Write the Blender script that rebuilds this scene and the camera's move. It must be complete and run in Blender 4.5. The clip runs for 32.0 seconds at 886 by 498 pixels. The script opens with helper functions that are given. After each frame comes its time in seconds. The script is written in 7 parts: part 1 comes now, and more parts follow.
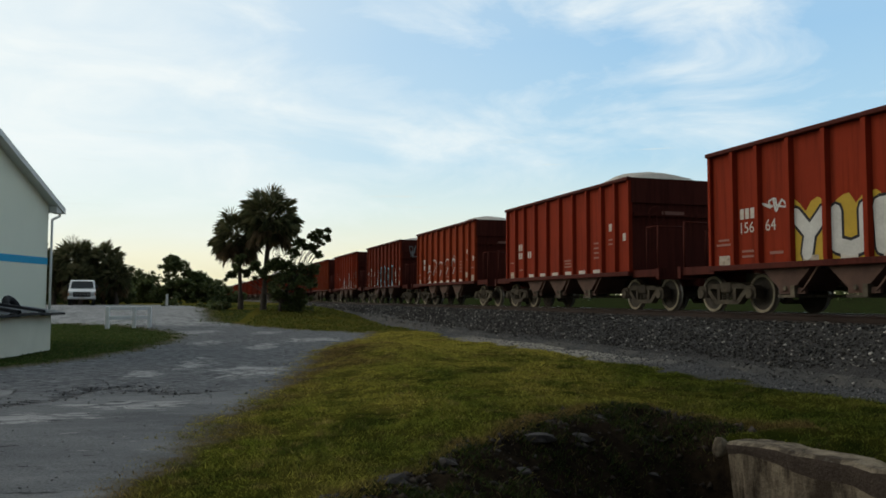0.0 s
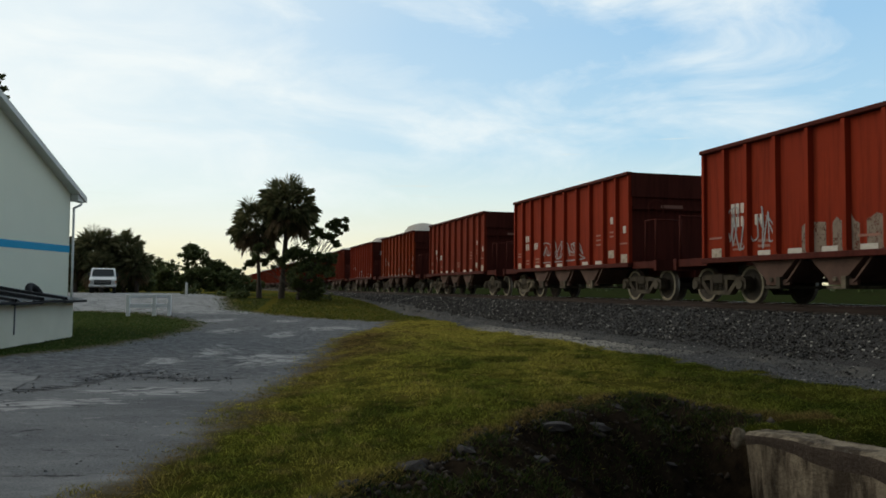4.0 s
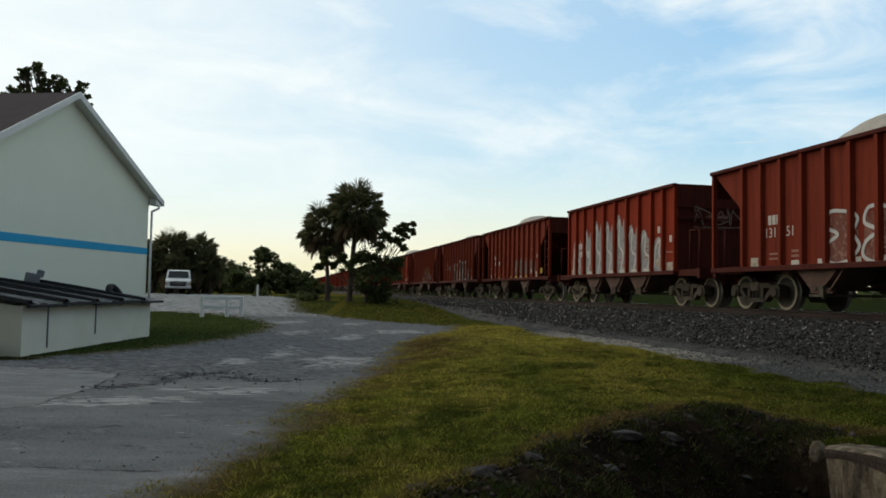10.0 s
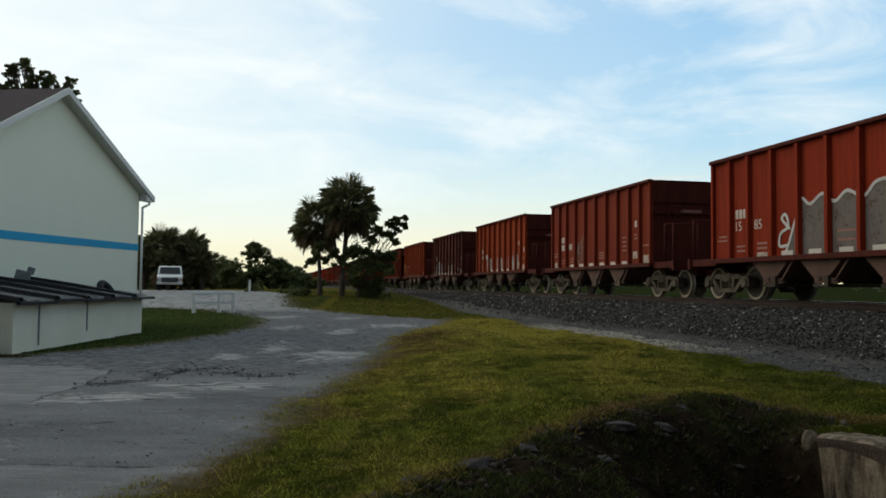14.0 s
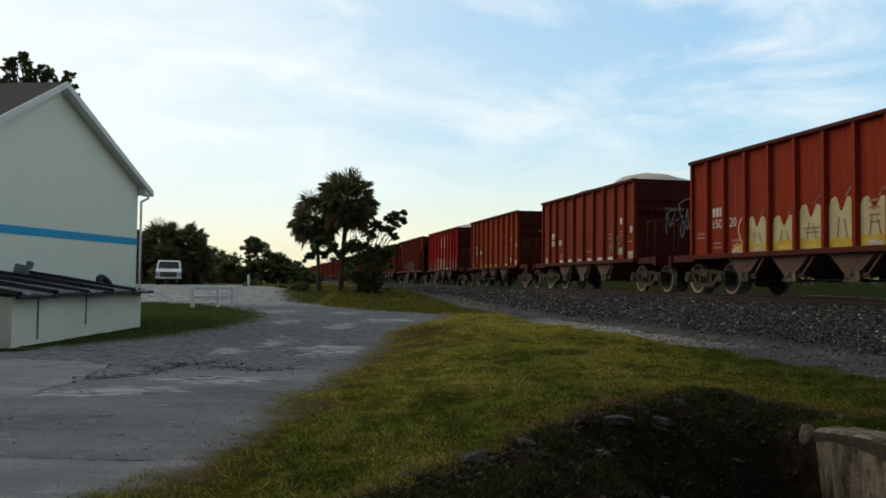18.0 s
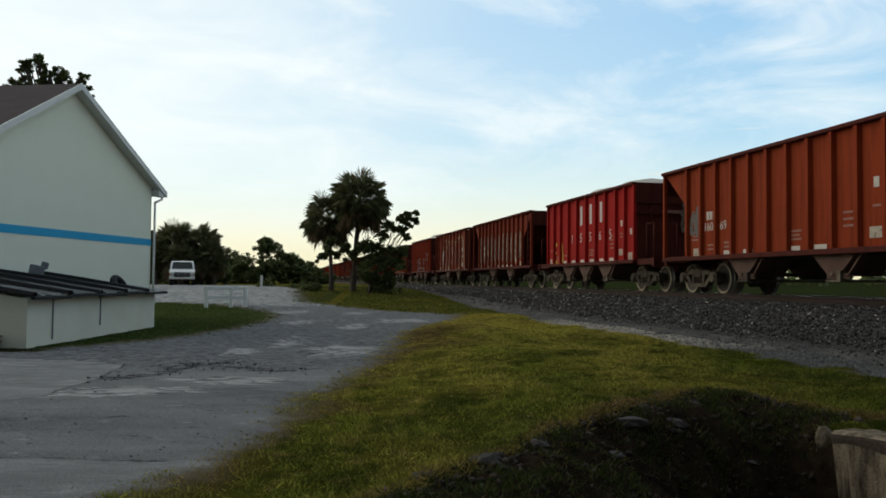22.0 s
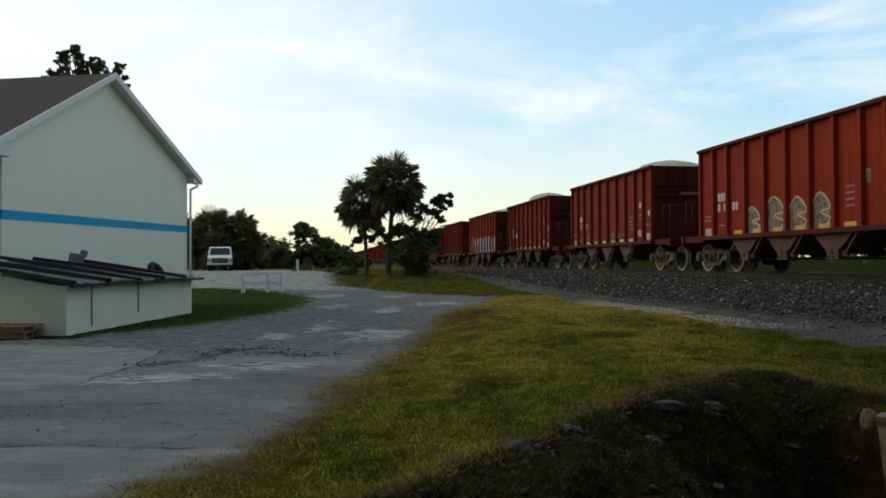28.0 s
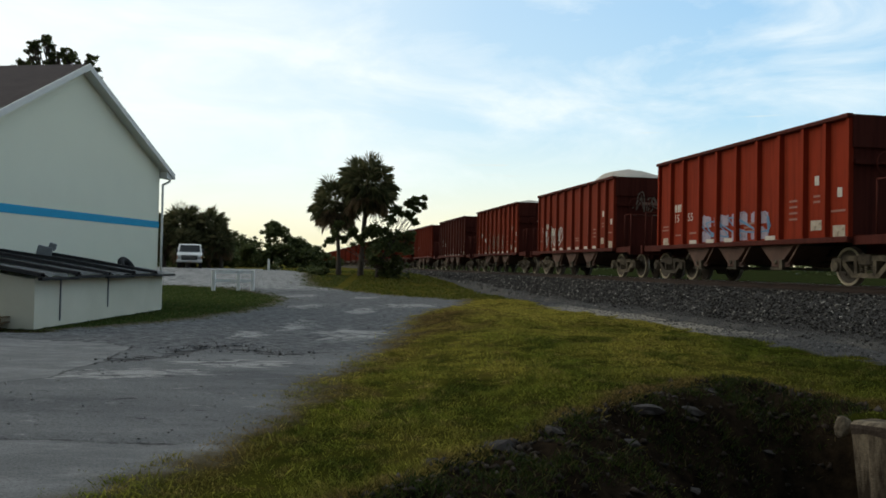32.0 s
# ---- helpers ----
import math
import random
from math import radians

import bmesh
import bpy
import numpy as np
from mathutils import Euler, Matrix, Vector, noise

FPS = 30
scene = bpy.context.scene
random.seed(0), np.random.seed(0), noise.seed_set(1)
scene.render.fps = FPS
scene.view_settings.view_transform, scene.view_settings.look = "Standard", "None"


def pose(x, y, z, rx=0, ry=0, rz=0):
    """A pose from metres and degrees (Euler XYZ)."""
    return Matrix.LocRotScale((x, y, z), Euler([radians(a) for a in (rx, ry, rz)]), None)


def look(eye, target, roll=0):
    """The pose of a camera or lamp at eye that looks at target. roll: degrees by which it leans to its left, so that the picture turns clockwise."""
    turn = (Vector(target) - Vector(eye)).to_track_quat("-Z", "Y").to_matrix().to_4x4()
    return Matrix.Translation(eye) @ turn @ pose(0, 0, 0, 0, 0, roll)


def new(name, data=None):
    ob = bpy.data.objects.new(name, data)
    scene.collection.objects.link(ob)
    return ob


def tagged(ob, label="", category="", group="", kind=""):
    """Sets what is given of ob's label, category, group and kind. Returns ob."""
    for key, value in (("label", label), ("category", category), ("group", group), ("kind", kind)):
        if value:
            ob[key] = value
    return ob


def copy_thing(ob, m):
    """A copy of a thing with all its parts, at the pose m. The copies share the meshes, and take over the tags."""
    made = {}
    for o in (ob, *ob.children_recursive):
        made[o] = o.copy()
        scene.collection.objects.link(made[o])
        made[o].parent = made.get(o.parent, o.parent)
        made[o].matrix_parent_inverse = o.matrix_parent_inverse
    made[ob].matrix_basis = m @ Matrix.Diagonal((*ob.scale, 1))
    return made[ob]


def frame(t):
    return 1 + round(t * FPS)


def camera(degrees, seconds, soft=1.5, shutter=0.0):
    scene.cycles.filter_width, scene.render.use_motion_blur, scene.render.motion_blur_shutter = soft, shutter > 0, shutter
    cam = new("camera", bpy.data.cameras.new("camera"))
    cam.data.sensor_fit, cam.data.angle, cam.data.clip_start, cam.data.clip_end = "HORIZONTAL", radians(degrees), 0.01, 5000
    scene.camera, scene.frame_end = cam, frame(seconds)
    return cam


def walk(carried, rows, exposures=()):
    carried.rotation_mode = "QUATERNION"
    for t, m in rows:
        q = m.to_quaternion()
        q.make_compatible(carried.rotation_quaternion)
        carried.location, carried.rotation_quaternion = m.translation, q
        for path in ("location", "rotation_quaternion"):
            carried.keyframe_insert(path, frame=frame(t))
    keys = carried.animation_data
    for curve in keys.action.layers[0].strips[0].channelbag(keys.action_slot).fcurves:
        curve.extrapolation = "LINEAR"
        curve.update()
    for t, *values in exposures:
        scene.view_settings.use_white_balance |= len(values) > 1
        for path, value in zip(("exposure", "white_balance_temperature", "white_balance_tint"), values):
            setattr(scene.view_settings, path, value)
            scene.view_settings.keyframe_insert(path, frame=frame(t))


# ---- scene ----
# the camera stands by the yard, held in the hand, and pans a little: t, x, y, z, yaw, pitch, roll
PATH = [
    (0.0, 0.035, 0.013, 1.562, -7.02, 3.48, 0.11),
    (0.5, 0.040, -0.008, 1.556, -6.82, 3.26, -0.20),
    (1.0, 0.037, -0.018, 1.557, -6.69, 3.22, 0.11),
    (1.5, 0.040, -0.024, 1.557, -6.59, 3.28, -0.04),
    (2.0, 0.039, -0.008, 1.554, -6.57, 2.71, 0.09),
    (2.5, 0.041, 0.011, 1.546, -6.25, 2.41, 0.17),
    (3.0, 0.038, 0.005, 1.550, -6.29, 2.51, 0.29),
    (3.5, 0.025, -0.005, 1.552, -5.96, 2.69, 0.38),
    (5.5, 0.013, -0.018, 1.550, -5.61, 2.85, 0.43),
    (6.0, 0.013, -0.010, 1.558, -5.11, 3.13, 0.49),
    (6.5, 0.006, -0.005, 1.544, -4.76, 3.15, 0.65),
    (7.0, 0.022, 0.012, 1.548, -3.91, 3.77, 0.24),
    (7.5, 0.002, -0.021, 1.551, -2.07, 3.39, 0.27),
    (8.0, -0.003, -0.015, 1.559, -0.28, 3.15, 0.66),
    (8.5, -0.009, -0.004, 1.557, 0.04, 2.74, 0.98),
    (9.0, 0.000, 0.000, 1.550, -0.00, 2.60, 1.00),
    (9.5, -0.008, -0.003, 1.555, -0.26, 2.81, 0.93),
    (10.0, -0.003, 0.005, 1.551, -1.14, 3.02, 1.03),
    (10.5, -0.004, 0.006, 1.563, -1.85, 2.96, 1.01),
    (11.0, -0.011, -0.010, 1.548, -1.80, 2.85, 0.99),
    (11.5, -0.009, -0.007, 1.551, -1.52, 3.01, 0.88),
    (12.0, -0.010, 0.001, 1.550, -1.67, 2.74, 0.61),
    (12.5, -0.008, 0.003, 1.554, -1.96, 2.93, 0.79),
    (13.0, 0.001, 0.017, 1.558, -1.88, 2.57, 0.78),
    (13.5, -0.009, 0.024, 1.551, -1.92, 2.30, 0.52),
    (14.0, -0.010, 0.010, 1.544, -1.71, 2.59, 0.51),
    (14.5, 0.003, 0.005, 1.542, -1.63, 2.76, 0.33),
    (16.5, 0.014, 0.026, 1.549, -1.61, 2.57, 0.10),
    (17.0, -0.003, 0.011, 1.554, -1.63, 2.13, 0.31),
    (17.5, -0.001, 0.005, 1.551, -1.64, 2.05, 0.41),
    (18.0, -0.009, 0.002, 1.537, -1.79, 2.23, 0.58),
    (18.5, 0.000, 0.014, 1.546, -1.69, 2.73, 0.45),
    (19.0, -0.004, -0.006, 1.556, -1.44, 2.59, 0.25),
    (19.5, 0.000, 0.019, 1.543, -1.20, 2.36, 0.24),
    (20.0, -0.008, 0.003, 1.543, -0.63, 2.37, 0.41),
    (20.5, -0.014, -0.001, 1.552, -0.59, 2.19, 0.44),
    (21.0, -0.012, 0.015, 1.555, -0.58, 2.20, 0.39),
    (21.5, -0.006, 0.021, 1.550, -0.75, 2.55, 0.63),
    (22.0, -0.014, 0.025, 1.542, -0.93, 2.24, 0.56),
    (22.5, -0.008, 0.021, 1.549, -0.87, 2.13, 0.69),
    (23.0, 0.000, 0.030, 1.553, -0.18, 2.17, 0.50),
    (23.5, -0.014, 0.020, 1.539, -0.51, 2.35, 0.39),
    (24.0, 0.009, 0.032, 1.545, -0.27, 2.23, 0.36),
    (24.5, -0.008, 0.007, 1.545, -0.11, 2.33, 0.05),
    (26.5, -0.039, 0.063, 1.534, 0.06, 2.04, -0.39),
    (27.0, -0.056, 0.152, 1.541, 0.15, 1.69, -0.86),
    (27.5, -0.021, 0.177, 1.527, -0.08, 0.73, 0.36),
    (28.0, 0.054, 0.159, 1.557, 1.57, 0.98, -0.25),
    (28.5, 0.091, 0.110, 1.568, 1.63, 1.18, -0.01),
    (29.0, 0.132, 0.114, 1.556, 2.41, 1.33, 0.40),
    (29.5, 0.139, 0.074, 1.569, 2.96, 1.52, 0.42),
    (30.0, 0.089, 0.066, 1.564, 1.52, 1.78, 0.36),
    (30.5, 0.060, 0.115, 1.540, 1.09, 1.60, 0.32),
    (31.0, 0.009, 0.151, 1.537, 0.39, 1.68, 0.66),
    (31.5, -0.031, 0.179, 1.523, -0.22, 1.77, 0.61),
    (32.0, -0.081, 0.195, 1.517, -0.48, 1.23, 1.10),
]
cam = camera(57.0, 32.0, soft=1.7)
walk(cam, [(t, pose(x, y, z, 90 + pitch, 0, yaw) @ pose(0, 0, 0, 0, 0, roll)) for t, x, y, z, yaw, pitch, roll in PATH],
     exposures=((0.0, -0.10), (6.0, -0.07), (12.0, -0.02), (24.0, 0.0), (27.0, 0.05), (32.0, 0.05)))

# ---- sky and light ----


def sock(node, value, index):
    node.inputs[index].default_value = value


def make_world():
    w = bpy.data.worlds.new("sky")
    scene.world = w
    w.use_nodes = True
    nt = w.node_tree
    nt.nodes.clear()
    N, L = nt.nodes.new, nt.links.new
    out, bg = N("ShaderNodeOutputWorld"), N("ShaderNodeBackground")
    L(bg.outputs[0], out.inputs[0])
    tc = N("ShaderNodeTexCoord")
    sep = N("ShaderNodeSeparateXYZ")
    L(tc.outputs["Generated"], sep.inputs[0])

    def mth(op, a, b=None, clamp=False):
        m = N("ShaderNodeMath")
        m.operation, m.use_clamp = op, clamp
        for i, v in enumerate((a, b)):
            if v is None:
                continue
            if isinstance(v, (int, float)):
                m.inputs[i].default_value = v
            else:
                L(v, m.inputs[i])
        return m.outputs[0]

    def ramp(fac, stops):
        r = N("ShaderNodeValToRGB")
        L(fac, r.inputs[0])
        e = r.color_ramp.elements
        while len(e) < len(stops):
            e.new(0.5)
        for el, (p, c) in zip(e, stops):
            el.position, el.color = p, (*c, 1)
        return r.outputs[0]

    def mix(fac, a, b, kind="MIX"):
        m = N("ShaderNodeMix")
        m.data_type, m.blend_type = "RGBA", kind
        if isinstance(fac, (int, float)):
            m.inputs[0].default_value = fac
        else:
            L(fac, m.inputs[0])
        for i, v in ((6, a), (7, b)):
            if isinstance(v, tuple):
                m.inputs[i].default_value = (*v, 1)
            else:
                L(v, m.inputs[i])
        return m.outputs[2]

    sky = N("ShaderNodeTexSky")
    sky.sky_type, sky.sun_disc = "NISHITA", False
    sky.sun_elevation, sky.sun_rotation = radians(SUN_ELEV), radians(SUN_ROT)
    sky.air_density, sky.dust_density, sky.ozone_density = 1.0, 1.2, 1.5
    base = mix(1.0, sky.outputs[0], (SKY_NISHITA,) * 3, "MULTIPLY")
    up = mth("MAXIMUM", sep.outputs[2], 0.0)
    # height above the skyline: pale warm band, light cyan, then blue
    tall = ramp(up, [(0.0, (0.88, 0.80, 0.53)), (0.05, (0.93, 0.90, 0.69)), (0.11, (0.72, 0.86, 0.87)), (0.17, (0.46, 0.71, 0.91)), (0.30, (0.35, 0.61, 0.90)), (0.55, (0.46, 0.62, 0.82)), (1.0, (0.54, 0.66, 0.80))])
    # thin high haze whitens the sky towards the hidden sun
    haze = ramp(mth("ADD", mth("MULTIPLY", sep.outputs[0], 1.0), 0.5), [(0.0, (0.86,) * 3), (0.30, (0.62,) * 3), (0.55, (0.24,) * 3), (0.85, (0.03,) * 3)])
    low = ramp(up, [(0.0, (0.0,) * 3), (0.05, (0.10,) * 3), (0.15, (0.9,) * 3), (1.0, (0.9,) * 3)])
    clear = mix(0.12, tall, base)
    clear = mix(mix(1.0, haze, low, "MULTIPLY"), clear, (0.95, 0.98, 0.97))
    # wisps that lean up to the right
    mp = N("ShaderNodeMapping")
    L(tc.outputs["Generated"], mp.inputs[0])
    mp.inputs["Rotation"].default_value = (0, radians(14), 0)
    mp.inputs["Scale"].default_value = (3.0, 1.2, 8.5)
    mp.inputs["Location"].default_value = (0.55, 0.0, 0.31)
    n1 = N("ShaderNodeTexNoise")
    L(mp.outputs[0], n1.inputs["Vector"])
    sock(n1, 1.5, "Scale"), sock(n1, 9.0, "Detail"), sock(n1, 0.60, "Roughness"), sock(n1, 0.55, "Distortion")
    n2 = N("ShaderNodeTexNoise")
    L(mp.outputs[0], n2.inputs["Vector"])
    sock(n2, 0.42, "Scale"), sock(n2, 3.0, "Detail"), sock(n2, 0.5, "Distortion")
    cover = mth("ADD", mth("MULTIPLY", n1.outputs[0], 0.62), mth("MULTIPLY", n2.outputs[0], 0.55))
    veil = ramp(cover, [(0.51, (0, 0, 0)), (0.585, (0.36, 0.36, 0.36)), (0.675, (0.92, 0.92, 0.92))])
    high = ramp(up, [(0.03, (0.0, 0.0, 0.0)), (0.10, (0.75, 0.75, 0.75)), (1.0, (0.85, 0.85, 0.85))])
    col = mix(mix(1.0, veil, high, "MULTIPLY"), clear, (0.92, 0.96, 0.98))
    # a few thin grey bars of cloud low in the sky
    mb = N("ShaderNodeMapping")
    L(tc.outputs["Generated"], mb.inputs[0])
    mb.inputs["Scale"].default_value = (7.0, 7.0, 95.0)
    nb = N("ShaderNodeTexNoise")
    L(mb.outputs[0], nb.inputs["Vector"])
    sock(nb, 1.0, "Scale"), sock(nb, 3.0, "Detail")
    bars = ramp(nb.outputs[0], [(0.64, (0, 0, 0)), (0.72, (0.6, 0.6, 0.6))])
    band = ramp(up, [(0.09, (0, 0, 0)), (0.12, (1, 1, 1)), (0.17, (1, 1, 1)), (0.20, (0, 0, 0))])
    col = mix(mix(1.0, bars, band, "MULTIPLY"), col, (0.74, 0.79, 0.78))
    # dull behind the viewer, full ahead
    side = ramp(mth("ADD", mth("MULTIPLY", sep.outputs[1], 0.5), 0.5), [(0.0, (0.17, 0.18, 0.19)), (0.25, (0.28, 0.30, 0.32)), (0.48, (0.85, 0.88, 0.90)), (0.62, (1.0, 1.0, 1.0)), (1.0, (1.0, 1.0, 1.0))])
    col = mix(1.0, col, side, "MULTIPLY")
    col = mix(1.0, col, (1.0, 1.01, 0.975), "MULTIPLY")
    L(col, bg.inputs[0])
    bg.inputs[1].default_value = SKY_STRENGTH


SUN_ELEV, SUN_ROT = 24.0, -66.0
SKY_NISHITA, SKY_STRENGTH = 0.12, 1.08
make_world()
sun = new("sun", bpy.data.lights.new("sun", "SUN"))
sun.data.energy, sun.data.angle, sun.data.color = 0.95, radians(50), (1.0, 0.86, 0.68)
sun.matrix_world = look((-83, 37, 40), (0, 0, 0))

# ---- materials ----


def material(name, rough=0.8, metal=0.0, spec=0.3):
    m = bpy.data.materials.new(name)
    m.use_nodes = True
    b = m.node_tree.nodes["Principled BSDF"]
    b.inputs["Roughness"].default_value, b.inputs["Metallic"].default_value = rough, metal
    b.inputs["Specular IOR Level"].default_value = spec
    return m, m.node_tree, b


def noise_node(nt, scale, detail=4.0, rough=0.55, coord="Object", stretch=None, dist=0.0):
    tc = nt.nodes.new("ShaderNodeTexCoord")
    n = nt.nodes.new("ShaderNodeTexNoise")
    n.inputs["Scale"].default_value, n.inputs["Detail"].default_value = scale, detail
    n.inputs["Roughness"].default_value, n.inputs["Distortion"].default_value = rough, dist
    v = tc.outputs[coord]
    if stretch:
        mp = nt.nodes.new("ShaderNodeMapping")
        mp.inputs["Scale"].default_value = stretch
        nt.links.new(v, mp.inputs[0])
        v = mp.outputs[0]
    nt.links.new(v, n.inputs["Vector"])
    return n.outputs[0]


def ramp_node(nt, fac, stops):
    r = nt.nodes.new("ShaderNodeValToRGB")
    nt.links.new(fac, r.inputs[0])
    e = r.color_ramp.elements
    while len(e) < len(stops):
        e.new(0.5)
    for el, (p, c) in zip(e, stops):
        el.position, el.color = p, (*c, 1) if not isinstance(c, float) else (c, c, c, 1)
    return r.outputs[0]


def mix_node(nt, fac, a, b, kind="MIX"):
    m = nt.nodes.new("ShaderNodeMix")
    m.data_type, m.blend_type = "RGBA", kind
    for i, v in ((0, fac), (6, a), (7, b)):
        if isinstance(v, tuple):
            m.inputs[i].default_value = (*v, 1)
        elif isinstance(v, (int, float)):
            m.inputs[i].default_value = v
        else:
            nt.links.new(v, m.inputs[i])
    return m.outputs[2]


def bump_node(nt, b, height, strength=0.3, dist=0.02):
    n = nt.nodes.new("ShaderNodeBump")
    n.inputs["Strength"].default_value, n.inputs["Distance"].default_value = strength, dist
    nt.links.new(height, n.inputs["Height"])
    nt.links.new(n.outputs[0], b.inputs["Normal"])


def mottled(name, a, b, scale=3.0, rough=0.8, metal=0.0, fine=40.0, bump=0.15, dist=0.01, stretch=None, spec=0.3, coord="Object"):
    """Two-tone surface: broad patches, fine grain and a little relief."""
    m, nt, bs = material(name, rough, metal, spec)
    broad = noise_node(nt, scale, 5, 0.6, coord, stretch)
    grain = noise_node(nt, fine, 3, 0.6, coord, stretch)
    col = mix_node(nt, ramp_node(nt, broad, [(0.32, 0.0), (0.68, 1.0)]), a, b)
    col = mix_node(nt, 0.35, col, ramp_node(nt, grain, [(0.25, tuple(c * 0.45 for c in a)), (0.75, tuple(min(1, c * 1.45) for c in b))]))
    nt.links.new(col, bs.inputs["Base Color"])
    bump_node(nt, bs, grain, bump, dist)
    return m


def paint_rail(name, a, b, dust):
    """Weathered oxide paint: fading, streaks that run down, dust towards the sill."""
    m, nt, bs = material(name, 0.80, 0.0, 0.09)
    broad = noise_node(nt, 0.55, 4, 0.6)
    streak = noise_node(nt, 1.0, 5, 0.65, "Object", (7.0, 7.0, 0.45))
    grain = noise_node(nt, 26, 4, 0.6)
    col = mix_node(nt, ramp_node(nt, broad, [(0.3, 0.0), (0.7, 1.0)]), a, b)
    col = mix_node(nt, ramp_node(nt, streak, [(0.46, 0.0), (0.70, 0.72)]), col, tuple(c * 0.40 for c in a))
    col = mix_node(nt, ramp_node(nt, grain, [(0.58, 0.0), (0.80, 0.40)]), col, dust)
    col = mix_node(nt, ramp_node(nt, noise_node(nt, 2.2, 6, 0.7, "Object", (1.0, 1.0, 0.6)), [(0.60, 0.0), (0.80, 0.45)]), col, (0.055, 0.022, 0.014))
    nt.links.new(col, bs.inputs["Base Color"])
    bump_node(nt, bs, streak, 0.12, 0.02)
    return m


M_PAINT = [
    paint_rail("oxide_red_paint", (0.2408, 0.0278, 0.0086), (0.1926, 0.0225, 0.0086), (0.2782, 0.0535, 0.0235)),
    paint_rail("brown_oxide_paint", (0.1920, 0.0294, 0.0128), (0.1472, 0.0243, 0.0115), (0.2432, 0.0640, 0.0346)),
    paint_rail("orange_oxide_paint", (0.245, 0.038, 0.010), (0.200, 0.030, 0.009), (0.28, 0.065, 0.026)),
    paint_rail("bright_red_paint", (0.330, 0.014, 0.011), (0.270, 0.014, 0.011), (0.30, 0.045, 0.035)),
    # a car colour of its own, and the painted shade of the ends
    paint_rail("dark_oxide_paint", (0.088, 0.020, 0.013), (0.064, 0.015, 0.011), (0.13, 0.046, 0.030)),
]


def worn(m, wear):
    """Paint rubbed through in ragged patches, so that what lies under it shows."""
    nt = m.node_tree
    t, mx = nt.nodes.new("ShaderNodeBsdfTransparent"), nt.nodes.new("ShaderNodeMixShader")
    rubbed = mix_node(nt, 0.45, noise_node(nt, 3.4, 7, 0.72, "Object", (1.6, 1.0, 0.8)), noise_node(nt, 14, 4, 0.7))
    nt.links.new(ramp_node(nt, rubbed, [(0.60 - 0.30 * wear, 0.0), (0.72 - 0.18 * wear, min(1.0, 0.45 + 0.6 * wear))]), mx.inputs[0])
    nt.links.new(nt.nodes["Principled BSDF"].outputs[0], mx.inputs[1])
    nt.links.new(t.outputs[0], mx.inputs[2])
    nt.links.new(mx.outputs[0], nt.nodes["Material Output"].inputs[0])
    return m


M_WHITE = worn(mottled("stencil_white", (0.60, 0.57, 0.50), (0.44, 0.40, 0.34), 6, 0.8), 0.12)
M_PLATE_WHITE = worn(mottled("dusty_white_plate", (0.52, 0.47, 0.38), (0.30, 0.24, 0.18), 9, 0.8), 0.35)
M_YELLOW = worn(mottled("stencil_yellow", (0.60, 0.40, 0.05), (0.46, 0.27, 0.05), 6, 0.7), 0.2)
M_DIMPRINT = mottled("faded_print", (0.30, 0.15, 0.11), (0.24, 0.11, 0.08), 6, 0.8)


def cast_steel():
    """Cast steel under dust: some castings pale with it, some dark with oil."""
    m, nt, bs = material("dusty_cast_steel", 0.85, 0.0, 0.15)
    info = nt.nodes.new("ShaderNodeObjectInfo")
    broad, grain = noise_node(nt, 3.0, 5, 0.6), noise_node(nt, 30, 3, 0.6)
    dust = mix_node(nt, ramp_node(nt, info.outputs["Random"], [(0.25, 0.0), (0.9, 1.0)]), (0.062, 0.052, 0.038), (0.165, 0.138, 0.096))
    col = mix_node(nt, ramp_node(nt, broad, [(0.36, 0.0), (0.62, 1.0)]), dust, (0.050, 0.040, 0.030))
    col = mix_node(nt, 0.4, col, ramp_node(nt, grain, [(0.3, 0.5), (0.7, 1.35)]), "MULTIPLY")
    nt.links.new(col, bs.inputs["Base Color"])
    bump_node(nt, bs, grain, 0.2, 0.01)
    return m


M_TRUCK = cast_steel()
M_WHEEL = mottled("dusty_wheel_steel", (0.46, 0.40, 0.28), (0.27, 0.23, 0.16), 3.0, 0.7, 0.0, 30)
M_PLATE = mottled("oily_wheel_plate", (0.070, 0.056, 0.040), (0.032, 0.026, 0.020), 3.0, 0.75, 0.0, 30)
M_TREAD = mottled("worn_tread_steel", (0.36, 0.33, 0.28), (0.24, 0.21, 0.17), 5.0, 0.45, 0.6, 40)
M_GRIME = mottled("black_grime", (0.035, 0.027, 0.022), (0.020, 0.016, 0.014), 2.0, 0.9)
M_HOPPER = mottled("dusty_hopper_steel", (0.150, 0.086, 0.062), (0.060, 0.032, 0.024), 1.6, 0.85, 0.0, 22)
M_LOAD = mottled("crushed_limestone", (0.50, 0.46, 0.40), (0.36, 0.33, 0.29), 5.0, 0.95, 0.0, 30, 0.6, 0.05)
M_RAIL = mottled("rusty_rail", (0.040, 0.024, 0.017), (0.026, 0.016, 0.012), 4.0, 0.7, 0.3)
M_RAILTOP = mottled("polished_rail_head", (0.42, 0.41, 0.40), (0.33, 0.32, 0.31), 4.0, 0.3, 0.9)
M_TIE = mottled("weathered_tie", (0.085, 0.070, 0.058), (0.055, 0.045, 0.038), 3.0, 0.9, 0.0, 60, 0.4, 0.01, (1, 8, 8))


